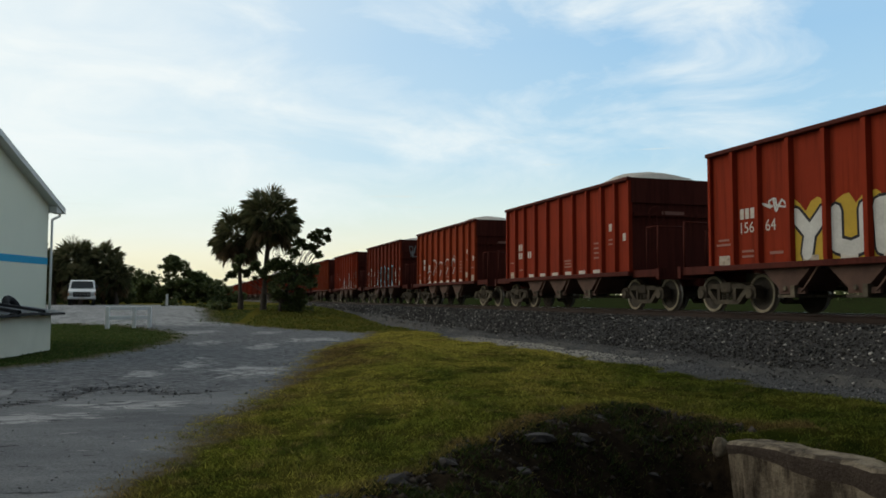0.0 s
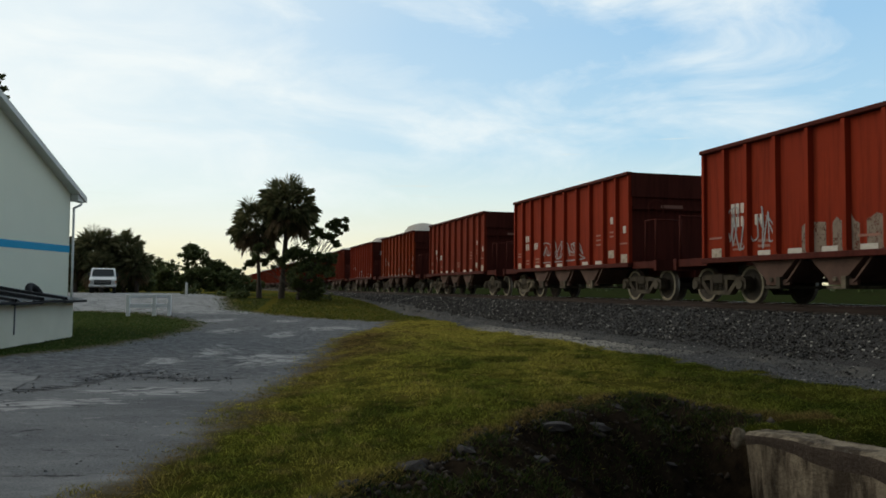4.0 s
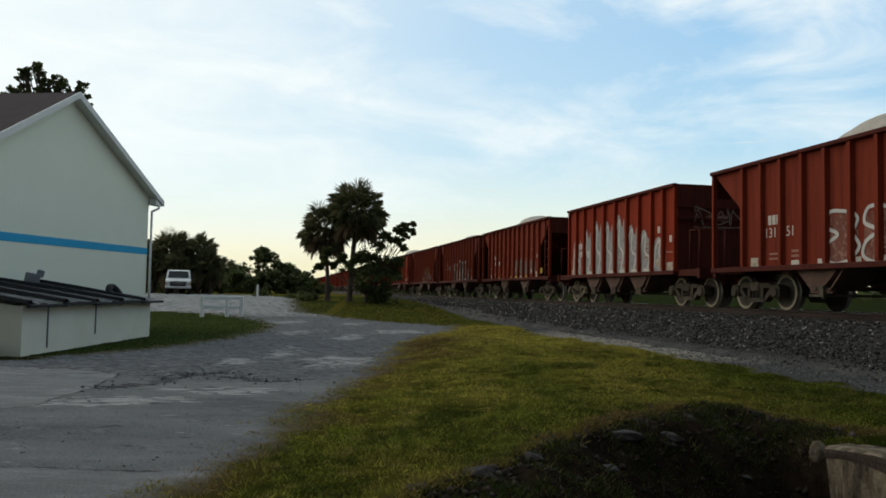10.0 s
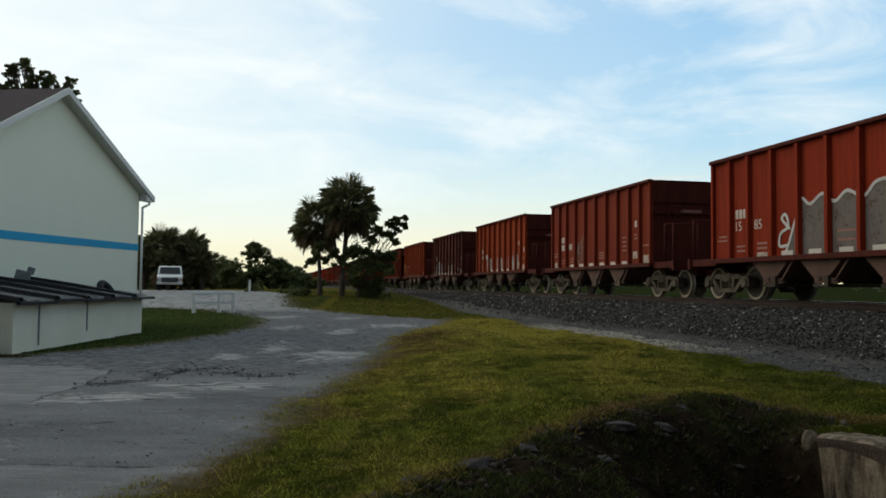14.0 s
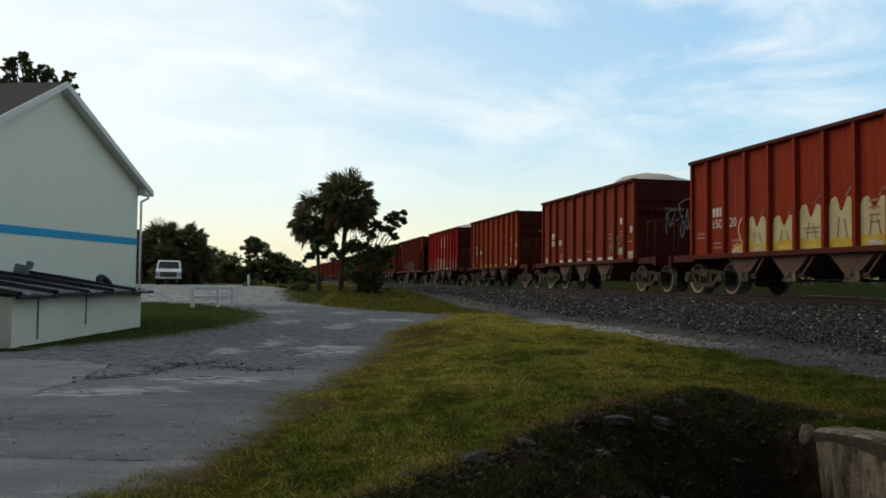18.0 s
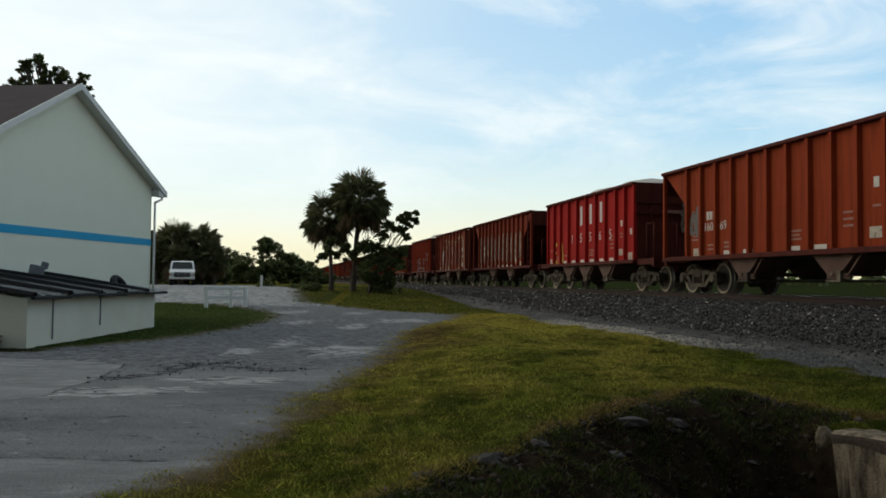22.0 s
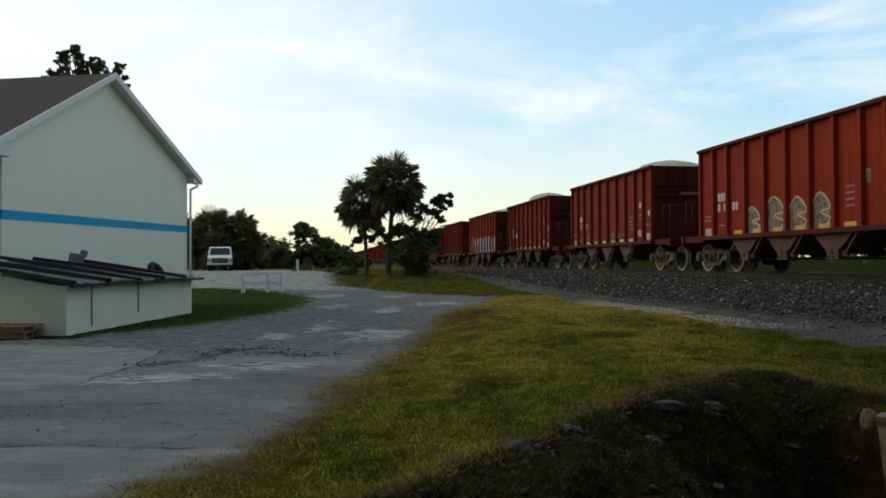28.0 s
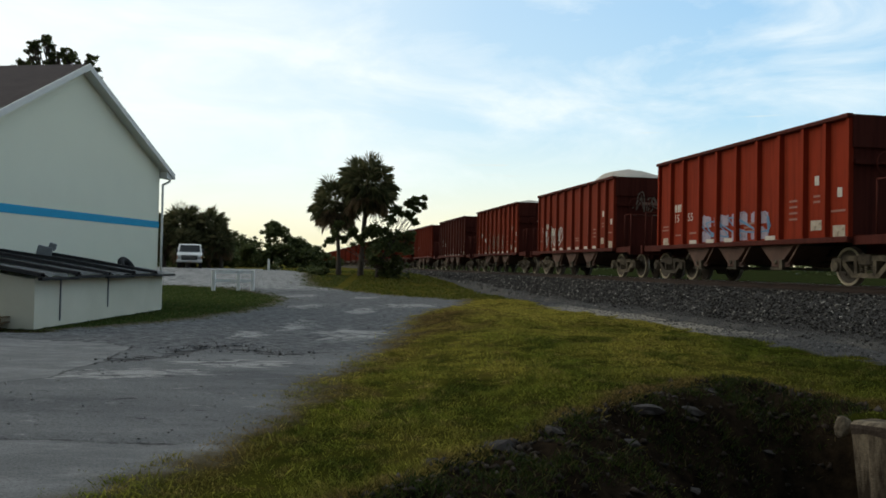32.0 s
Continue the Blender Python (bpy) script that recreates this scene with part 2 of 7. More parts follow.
def translucent(nt, bs, col, share):
    """Thin leaves let part of the light through."""
    t, mx = nt.nodes.new("ShaderNodeBsdfTranslucent"), nt.nodes.new("ShaderNodeMixShader")
    mx.inputs[0].default_value = share
    nt.links.new(col, t.inputs[0])
    nt.links.new(bs.outputs[0], mx.inputs[1])
    nt.links.new(t.outputs[0], mx.inputs[2])
    nt.links.new(mx.outputs[0], nt.nodes["Material Output"].inputs[0])


def mat_islands(name, stops, rough=0.9, scale=8.0, bump=0.5, per="Random Per Island", thin=0.0):
    m, nt, bs = material(name, rough, 0.0, 0.2)
    g = nt.nodes.new("ShaderNodeNewGeometry")
    col = ramp_node(nt, g.outputs[per], stops)
    n = noise_node(nt, scale, 4)
    col = mix_node(nt, 0.5, col, ramp_node(nt, n, [(0.3, 0.55), (0.7, 1.3)]), "MULTIPLY")
    nt.links.new(col, bs.inputs["Base Color"])
    bump_node(nt, bs, n, bump, 0.01)
    if thin:
        translucent(nt, bs, col, thin)
    return m


M_STONE = mat_islands("ballast_stone", [(0.0, (0.012, 0.012, 0.012)), (0.50, (0.038, 0.036, 0.034)), (0.86, (0.085, 0.080, 0.073)), (0.96, (0.22, 0.21, 0.19)), (1.0, (0.44, 0.42, 0.38))])
def turf(nt, dry, gain=1.0):
    """Mottled grass colour by place: olive yellow, green clumps, dry brown."""
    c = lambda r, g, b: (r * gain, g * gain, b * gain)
    col = mix_node(nt, ramp_node(nt, noise_node(nt, 0.42, 4, 0.6, "Object", (1.0, 0.6, 1)), [(0.36, 0.0), (0.62, 1.0)]), c(0.172, 0.200, 0.026), c(0.350, 0.298, 0.056))
    col = mix_node(nt, ramp_node(nt, noise_node(nt, 1.15, 6, 0.66, "Object", (1.0, 0.7, 1), 0.5), [(0.48, 0.0), (0.60, 0.85)]), col, c(0.054, 0.078, 0.012))
    col = mix_node(nt, ramp_node(nt, noise_node(nt, 3.1, 5, 0.65), [(0.54, 0.0), (0.66, 0.75)]), col, c(0.340, 0.255, 0.082))
    # darker green towards the ditch; drier, with sunlit yellow painted in, on the swell
    tc, sep, run = nt.nodes.new("ShaderNodeTexCoord"), nt.nodes.new("ShaderNodeSeparateXYZ"), nt.nodes.new("ShaderNodeMapRange")
    nt.links.new(tc.outputs["Object"], sep.inputs[0])
    lean = nt.nodes.new("ShaderNodeMath")
    lean.operation = "MULTIPLY_ADD"
    lean.inputs[1].default_value = -1.3
    nt.links.new(sep.outputs[0], lean.inputs[0])
    nt.links.new(sep.outputs[1], lean.inputs[2])
    nt.links.new(lean.outputs[0], run.inputs["Value"])
    run.inputs["From Min"].default_value, run.inputs["From Max"].default_value = 2.0, 21.0
    patch = mix_node(nt, 0.45, run.outputs[0], noise_node(nt, 0.8, 5, 0.65, "Object", (1.0, 0.7, 1)))
    col = mix_node(nt, ramp_node(nt, patch, [(0.22, 0.72), (0.48, 0.0)]), col, c(0.060, 0.080, 0.014))
    col = mix_node(nt, ramp_node(nt, patch, [(0.50, 0.0), (0.72, 0.55)]), col, c(0.480, 0.400, 0.080))
    col = mix_node(nt, ramp_node(nt, dry, [(0.15, 0.0), (0.85, 0.85)]), col, c(0.200, 0.128, 0.052))
    return col


def blade_mat():
    m, nt, bs = material("grass_blade", 0.85, 0.0, 0.12)
    a = nt.nodes.new("ShaderNodeAttribute")
    a.attribute_name = "dry"
    g = nt.nodes.new("ShaderNodeNewGeometry")
    col = mix_node(nt, 1.0, turf(nt, a.outputs["Fac"]), ramp_node(nt, g.outputs["Random Per Island"], [(0.0, 0.40), (0.5, 0.9), (0.85, 1.25), (1.0, 2.0)]), "MULTIPLY")
    nt.links.new(col, bs.inputs["Base Color"])
    translucent(nt, bs, col, 0.5)
    return m


M_BLADE = blade_mat()
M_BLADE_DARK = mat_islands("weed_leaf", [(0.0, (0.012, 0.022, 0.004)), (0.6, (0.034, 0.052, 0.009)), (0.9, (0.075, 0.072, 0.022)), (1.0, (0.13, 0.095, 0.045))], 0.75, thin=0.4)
M_FROND = mat_islands("palm_frond", [(0.0, (0.075, 0.085, 0.038)), (0.6, (0.145, 0.150, 0.070)), (1.0, (0.25, 0.225, 0.115))], 0.6, thin=0.4)
M_DEADFROND = mat_islands("dry_frond", [(0.0, (0.17, 0.125, 0.075)), (1.0, (0.36, 0.27, 0.165))], 0.85, thin=0.4)
M_LEAF = mat_islands("broad_leaf", [(0.0, (0.060, 0.082, 0.030)), (0.6, (0.105, 0.130, 0.046)), (1.0, (0.165, 0.18, 0.068))], 0.55, thin=0.4)
M_BARK = mottled("bark", (0.125, 0.100, 0.080), (0.065, 0.052, 0.042), 6.0, 0.95, 0.0, 30, 0.7, 0.03, (1, 1, 0.35))

# ---- mesh helpers ----


def part(name, bm, mat, parent=None, label=""):
    me = bpy.data.meshes.new(name)
    bmesh.ops.recalc_face_normals(bm, faces=bm.faces)
    bm.to_mesh(me)
    bm.free()
    return link(name, me, mat, parent, label)


def link(name, me, mat, parent=None, label=""):
    if mat and not me.materials:
        for m in mat if isinstance(mat, (list, tuple)) else [mat]:
            me.materials.append(m)
    ob = new(name, me)
    ob.parent = parent
    if label:
        ob["label"] = label
    return ob


def box(bm, x0, x1, y0, y1, z0, z1, m=None, bevel=0.0):
    vs = [bm.verts.new(Vector(p) if m is None else m @ Vector(p)) for p in ((x0, y0, z0), (x1, y0, z0), (x1, y1, z0), (x0, y1, z0), (x0, y0, z1), (x1, y0, z1), (x1, y1, z1), (x0, y1, z1))]
    fs = [bm.faces.new([vs[i] for i in q]) for q in ((0, 3, 2, 1), (4, 5, 6, 7), (0, 1, 5, 4), (1, 2, 6, 5), (2, 3, 7, 6), (3, 0, 4, 7))]
    if bevel:
        es = list({e for f in fs for e in f.edges})
        bmesh.ops.bevel(bm, geom=es, offset=bevel, segments=1, affect="EDGES")
    return fs


def boxed(*a, bevel=0.0):
    bm = bmesh.new()
    box(bm, *a, bevel=bevel)
    return bm


def prism(bm, pts, y0, y1):
    """A polygon in x and z, drawn out from y0 to y1."""
    a = [bm.verts.new((x, y0, z)) for x, z in pts]
    b = [bm.verts.new((x, y1, z)) for x, z in pts]
    n = len(pts)
    bm.faces.new(a)
    bm.faces.new(b[::-1])
    for i in range(n):
        bm.faces.new((a[i], b[i], b[(i + 1) % n], a[(i + 1) % n]))


def tube(bm, p, q, r, r2=None, n=8, caps=True):
    p, q = Vector(p), Vector(q)
    r2 = r if r2 is None else r2
    up = (q - p).normalized()
    side = up.orthogonal().normalized()
    other = up.cross(side)
    a, b = [], []
    for i in range(n):
        c, s = math.cos(2 * math.pi * i / n), math.sin(2 * math.pi * i / n)
        a.append(bm.verts.new(p + r * (c * side + s * other)))
        b.append(bm.verts.new(q + r2 * (c * side + s * other)))
    for i in range(n):
        bm.faces.new((a[i], a[(i + 1) % n], b[(i + 1) % n], b[i])).smooth = True
    if caps:
        bm.faces.new(a[::-1])
        bm.faces.new(b)


def lathe_y(bm, prof, n=28, mats=None):
    """A profile of (radius, y) turned round the y axis."""
    rings = []
    for r, y in prof:
        rings.append([bm.verts.new((r * math.cos(2 * math.pi * i / n), y, r * math.sin(2 * math.pi * i / n))) for i in range(n)] if r > 1e-4 else [bm.verts.new((0, y, 0))])
    for k in range(len(prof) - 1):
        a, b = rings[k], rings[k + 1]
        for i in range(n):
            j = (i + 1) % n
            vs = (a[i], a[j], b[j], b[i]) if len(a) > 1 and len(b) > 1 else (a[0], b[j], b[i]) if len(a) == 1 else (a[i], a[j], b[0])
            fc = bm.faces.new(vs)
            if mats:
                fc.material_index = mats[k]


def soup(name, verts, faces, mat, parent=None, label=""):
    me = bpy.data.meshes.new(name)
    me.from_pydata(verts, [], faces)
    return link(name, me, mat, parent, label)

# ---- the lie of the land ----
TRACK = radians(10.34)
AHEAD = Vector((-math.sin(TRACK), math.cos(TRACK), 0))     # along the line, away from the viewer
ACROSS = Vector((math.cos(TRACK), math.sin(TRACK), 0))     # from the viewer to the line
LINE_AT = 13.72                                            # centre of the track, across
RAIL_Z = 1.24


def on_line(s, across=0.0, z=0.0):
    p = AHEAD * s + ACROSS * (LINE_AT + across)
    return Vector((p.x, p.y, z))


def smooth(a, b, x):
    t = min(1.0, max(0.0, (x - a) / (b - a)))
    return t * t * (3 - 2 * t)


LIP = ((-1.2, 4.6), (-0.27, 6.1), (0.35, 7.05), (0.92, 7.8), (1.3, 8.45), (2.0, 9.15), (2.9, 10.1), (3.7, 10.8), (4.2, 10.6), (4.7, 9.4), (5.4, 8.9), (9.0, 8.6))


def crest(x):
    """y of the lip of the bank above the ditch."""
    for (a, b), (c, d) in zip(LIP, LIP[1:]):
        if a <= x <= c:
            return b + (d - b) * (x - a) / (c - a)
    return LIP[0][1] if x < 0 else LIP[-1][1]


def behind_wall(x, y):
    """How far a place lies on the bank side of the headwall."""
    return smooth(-0.02, 0.12, (x - 4.37) * 0.937 + (y - 8.62) * 0.350) * smooth(9.4, 8.7, y)


def ground_z(x, y):
    q = x * ACROSS.x + y * ACROSS.y
    z = 1.0 * smooth(38, 60, y) * (1 - 0.25 * smooth(-6, 2, x))
    z += 0.20 * smooth(6.5, 9.5, q) * (1 - smooth(30, 58, y))
    # grass swell between the drive and the line
    z += 0.16 * smooth(-1.2, 1.5, x) * (1 - smooth(7.0, 9.0, q)) * smooth(5, 12, y) * (1 - smooth(22, 32, y))
    z += 0.20 * math.exp(-((x - 0.9) / 1.6) ** 2 - ((y - 21.5) / 4.0) ** 2)      # knob at the top of the swell
    # ditch before the headwall
    if x > -2.5 and y < 14:
        d = crest(x) - y
        z -= 0.55 * smooth(0.0, 3.4, d) * smooth(-1.6, 0.8, x) * (1 - behind_wall(x, y))
        lump = smooth(0.0, 0.6, d) * smooth(-1.6, 0.2, x)
        z += lump * (0.10 * noise.noise(Vector((x * 2.2, y * 2.2, 5))) + 0.06 * noise.noise(Vector((x * 5.5, y * 5.5, 6))))
        z += 0.05 * smooth(0.5, 0.0, abs(d - 0.05)) * noise.noise(Vector((x * 3.0, y * 3.0, 15))) * smooth(-1.6, 0.2, x)
        # hollow in front of the headwall
        f = -((x - 4.37) * 0.937 + (y - 8.62) * 0.350) - 0.12
        u = (x - 4.37) * 0.350 - (y - 8.62) * 0.937
        if f > -0.2:
            z -= 1.5 * smooth(-0.17, 0.04, f) * smooth(-1.3, 0.4, u) * smooth(3.0, 0.9, f)
    if q > 20:
        z = max(z, 2.4 * smooth(18, 90, q))
    n = noise.noise(Vector((x * 0.35, y * 0.35, 0))) * 0.05 + noise.noise(Vector((x * 1.3, y * 1.3, 3))) * 0.018
    grass = smooth(-2.2, -0.6, x) * smooth(4, 6, y)
    n += (0.030 * noise.noise(Vector((x * 1.0, y * 0.8, 17))) + 0.024 * noise.noise(Vector((x * 2.6, y * 2.2, 13)))) * grass * (1 - smooth(8.3, 9.2, q))
    z += n * (0.45 + 0.9 * grass) * (1 - smooth(60, 90, abs(y)))
    return z


def road_right(y):
    pts = ((-5, -4.0), (2, -2.75), (6.3, -2.04), (8.1, -1.66), (11.5, -1.42), (16.7, -0.93), (24, -0.5), (27.5, 0.0), (30, 0.5), (33, 1.1), (36, 1.2), (39, 0.0), (42, -3.5), (46, -7.0), (58, -9.5), (70, -14))
    for (a, b), (c, d) in zip(pts, pts[1:]):
        if a <= y <= c:
            return b + (d - b) * (y - a) / (c - a)
    return pts[0][1] if y < -5 else -99.0


def road_left(y):
    pts = ((-5, -40), (16.6, -40), (17.2, -8.7), (18.6, -7.7), (21, -6.9), (25, -6.2), (30, -6.1), (36, -6.9), (40, -8.4), (43.5, -11), (45, -15), (46, -40), (70, -40))
    for (a, b), (c, d) in zip(pts, pts[1:]):
        if a <= y <= c:
            return b + (d - b) * (y - a) / (c - a)
    return -40.0 if y < 0 else 99.0


def soft_mask(d, w):
    return smooth(-w, w, d)


RUT = ((-4.96, 12.64), (-4.38, 13.28), (-4.27, 14.75), (-3.93, 15.0), (-3.42, 14.6), (-2.71, 14.06), (-2.1, 14.5))
RUT2 = ((-9.0, 7.10), (-6.0, 7.16), (-3.8, 7.12), (-3.17, 7.15), (-2.3, 7.05))
PALE = ((-3.45, 20.4, 0.55, 2.8), (-2.5, 27.2, 0.6, 2.2), (-1.8, 18.0, 1.1, 1.7), (-4.0, 17.4, 0.5, 1.2), (-6.6, 38.5, 1.2, 2.2), (-3.3, 38.2, 1.0, 1.6), (-4.2, 11.2, 1.6, 0.7), (-3.0, 12.6, 1.3, 0.6), (-9.5, 45.5, 4.5, 1.8), (-13.0, 50.5, 7.0, 2.6), (-1.0, 31.5, 1.4, 2.0), (-4.6, 29.5, 0.7, 2.4))
SLAB = ((10.17, -5.44), (10.73, -5.0), (12.84, -5.12), (14.76, -5.4), (15.6, -6.7), (16.0, -9.0))


def slab_edge(y):
    for (a, b), (c, d) in zip(SLAB, SLAB[1:]):
        if a <= y <= c:
            return b + (d - b) * (y - a) / (c - a)
    return -99.0


def seg_far(x, y, a, b):
    dx, dy = b[0] - a[0], b[1] - a[1]
    t = min(1.0, max(0.0, ((x - a[0]) * dx + (y - a[1]) * dy) / (dx * dx + dy * dy)))
    return math.hypot(x - a[0] - t * dx, y - a[1] - t * dy)


def masks(x, y):
    """How far a place is road, bare soil, sandy path."""
    q = x * ACROSS.x + y * ACROSS.y
    wob = 0.5 * noise.noise(Vector((x * 0.7, y * 0.7, 7))) + 0.25 * noise.noise(Vector((x * 2.1, y * 2.1, 9)))
    w = 0.55 + 0.012 * max(0, y)
    road = soft_mask(road_right(y) - x + wob * 0.6, w) * soft_mask(x - road_left(y) + wob * 0.6, w)
    path = soft_mask(q - 8.9 - 0.8 * smooth(27, 35, y) + 0.9 * wob, 0.45) * (1 - smooth(42, 52, y))
    sandy = smooth(15.5, 20, y + 2 * wob) * (1 - smooth(26, 31, y + 3 * wob)) * smooth(11.2, 10.2, q + wob)
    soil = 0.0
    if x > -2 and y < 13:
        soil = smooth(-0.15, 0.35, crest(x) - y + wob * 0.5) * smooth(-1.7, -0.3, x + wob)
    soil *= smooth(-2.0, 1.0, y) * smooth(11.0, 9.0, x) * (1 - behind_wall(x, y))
    soil = max(soil, 0.5 * smooth(17.0, 19.0, q))
    if y < 20 and x < -7:       # bare dark strip at the shed's foot
        foot = smooth(0.50, 0.20, seg_far(x, y, (-11.5, 16.75), (-8.4, 17.4)) + 0.3 * wob)
        soil, road = max(soil, foot), road * (1 - foot)
    slab = smooth(0.12, -0.12, x - slab_edge(y) + 0.3 * wob)
    slab = max(slab, smooth(7.18, 7.06, y + 0.05 * math.sin(x * 2.3)) * (1.0 if x < 0 else 0.0))
    lawn = smooth(-4.5, -5.5, x) * smooth(56, 50, y) * (1 - smooth(-9.5, -8.0, x) * smooth(41, 44, y))
    lawn = max(lawn, smooth(17.0, 19.0, q))
    rut = pale = 0.0
    if road > 0.02 and y < 60:
        d = min(seg_far(x, y + 0.35 * wob, a, b) for a, b in zip(RUT, RUT[1:]))
        rut = smooth(0.42, 0.0, d + 0.3 * wob)
        d = min(seg_far(x, y + 0.2 * wob, a, b) for a, b in zip(RUT2, RUT2[1:]))
        rut = max(rut, 0.9 * smooth(0.10, 0.02, d + 0.03 * wob))
        for px, py, rx, ry in PALE:
            pale = max(pale, smooth(1.25, 0.45, math.hypot((x - px) / rx, (y - py) / ry) + 0.9 * wob))
    pale = max(pale, 1.1 * smooth(41.0, 45.0, y + wob))
    coarse = smooth(12.5, 15.5, y + 2 * wob - 0.4 * (x + 4)) * smooth(50, 44, y)
    dry = max(0.0, 1 - math.hypot((x - 0.25) / 1.7, (y - 21.0) / 5.0)) * 1.3 + wob * 1.3 * smooth(16, 19, y) + min(0.0, wob)
    dry = max(dry, smooth(1.2, 0.0, abs(x - road_right(y) - 0.25)) * (0.36 + 1.8 * wob) if y < 30 else 0.0)
    if -1.2 < x < 5.5 and y < 13:
        dry = max(dry, smooth(0.55, 0.0, abs(crest(x) - y - 0.1 + 0.5 * wob)) * (0.75 + wob))
    return road, soil, path, slab, lawn, rut, pale, coarse, max(0.0, min(1.0, dry)), sandy


LAND = {}


def make_ground():
    def axis(lo, hi, fine_lo, fine_hi, step, grow):
        c = list(np.arange(fine_lo, fine_hi + 1e-6, step))
        d, x = step, fine_lo
        left = []
        while x > lo:
            d *= grow
            x -= d
            left.append(x)
        d, x = step, fine_hi
        right = []
        while x < hi:
            d *= grow
            x += d
            right.append(x)
        return left[::-1] + c + right
    xs, ys = axis(-2200, 2200, -9, 9, 0.11, 1.09), axis(-400, 3500, 2.5, 22, 0.11, 1.035)
    verts, attr = [], []
    for y in ys:
        for x in xs:
            q = x * ACROSS.x + y * ACROSS.y
            z = ground_z(x, y) if abs(x) < 200 and abs(y) < 300 else (2.4 if q > 60 else 1.0)
            k = masks(x, y)
            if k[7] > 0.05 and k[0] > 0.3:
                z += k[7] * (0.030 * noise.noise(Vector((x * 2.6, y * 1.6, 11))) + 0.018 * noise.noise(Vector((x * 6.0, y * 4.0, 19))))
            verts.append((x, y, z - 0.035 * k[5]))
            attr.append(k)
    nx = len(xs)
    LAND["x"], LAND["y"] = np.array(xs), np.array(ys)
    LAND["z"] = np.array([v[2] for v in verts]).reshape(len(ys), nx)
    LAND["k"] = np.array(attr).reshape(len(ys), nx, -1)
    faces = [(j * nx + i, j * nx + i + 1, (j + 1) * nx + i + 1, (j + 1) * nx + i) for j in range(len(ys) - 1) for i in range(nx - 1)]
    ob = soup("ground", verts, faces, M_GROUND)
    for n, name in enumerate(("road", "soil", "path", "slab", "lawn", "rut", "pale", "coarse", "dry", "sandy")):
        a = ob.data.attributes.new(name, "FLOAT", "POINT")
        a.data.foreach_set("value", [v[n] for v in attr])
    ob.data.polygons.foreach_set("use_smooth", [True] * len(faces))
    tagged(ob, "grassy ground with a worn grey gravel drive and bare soil", "ground", kind="structure")


def ground_material():
    m, nt, bs = material("ground_cover", 1.0, 0.0, 0.0)

    def attr(name):
        a = nt.nodes.new("ShaderNodeAttribute")
        a.attribute_name = name
        return a.outputs["Fac"]

    def edge(mask, scale, lo=0.35, hi=0.65):
        n = noise_node(nt, scale, 6, 0.65)
        a = nt.nodes.new("ShaderNodeMath")
        a.operation = "MULTIPLY_ADD"
        nt.links.new(n, a.inputs[0])
        a.inputs[1].default_value = 0.9
        a.inputs[2].default_value = -0.45
        s = nt.nodes.new("ShaderNodeMath")
        s.operation = "ADD"
        nt.links.new(a.outputs[0], s.inputs[0])
        nt.links.new(mask, s.inputs[1])
        return ramp_node(nt, s.outputs[0], [(lo, 0.0), (hi, 1.0)])
    def broken(mask, scale, stretch, bias):
        """Ragged flakes that crowd where the mask is high."""
        n = noise_node(nt, scale, 8, 0.72, "Object", stretch, 0.6)
        s = nt.nodes.new("ShaderNodeMath")
        s.operation = "MULTIPLY_ADD"
        nt.links.new(n, s.inputs[0])
        s.inputs[1].default_value = 6.0
        nt.links.new(mask, s.inputs[2])
        return ramp_node(nt, shift(s.outputs[0], bias), [(0.30, 0.0), (0.75, 0.8)])

    def shift(v, by):
        a = nt.nodes.new("ShaderNodeMath")
        a.operation = "ADD"
        nt.links.new(v, a.inputs[0])
        a.inputs[1].default_value = by
        return a.outputs[0]
    g2 = noise_node(nt, 9, 4, 0.6)
    # ground at 0.24 of the blade colour: shade between blades painted in
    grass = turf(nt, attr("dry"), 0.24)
    grass = mix_node(nt, attr("lawn"), grass, mix_node(nt, g2, (0.016, 0.030, 0.007), (0.034, 0.050, 0.013)))
    # drive: compacted grey shell rock with pale worn patches, dark damp ones and loose stones
    r1, r2, r3 = noise_node(nt, 0.32, 5, 0.62, "Object", (0.55, 1.6, 1)), noise_node(nt, 2.2, 7, 0.74, "Object", (0.8, 1.35, 1), 0.4), noise_node(nt, 30, 3, 0.6)
    road = mix_node(nt, ramp_node(nt, r1, [(0.38, 0.0), (0.62, 1.0)]), (0.125, 0.129, 0.133), (0.199, 0.202, 0.203))
    road = mix_node(nt, ramp_node(nt, r2, [(0.54, 0.0), (0.72, 0.6)]), road, (0.263, 0.264, 0.261))
    road = mix_node(nt, ramp_node(nt, r2, [(0.28, 0.5), (0.42, 0.0)]), road, (0.097, 0.098, 0.099))
    road = mix_node(nt, ramp_node(nt, r3, [(0.30, 0.6), (0.45, 0.0)]), road, (0.05, 0.05, 0.05))
    rough_top = mix_node(nt, ramp_node(nt, noise_node(nt, 5.5, 7, 0.78, "Object", (0.7, 1.5, 1)), [(0.38, 0.0), (0.62, 1.0)]), (0.032, 0.035, 0.040), (0.235, 0.238, 0.240))
    rough_top = mix_node(nt, ramp_node(nt, noise_node(nt, 1.3, 6, 0.7, "Object", (0.8, 1.3, 1), 0.7), [(0.52, 0.0), (0.64, 0.7)]), rough_top, (0.075, 0.080, 0.087))
    road = mix_node(nt, ramp_node(nt, attr("coarse"), [(0.2, 0.0), (0.8, 0.85)]), road, rough_top)
    road = mix_node(nt, broken(attr("pale"), 1.7, (0.8, 1.3, 1), -3.75), road, (0.060, 0.061, 0.063))
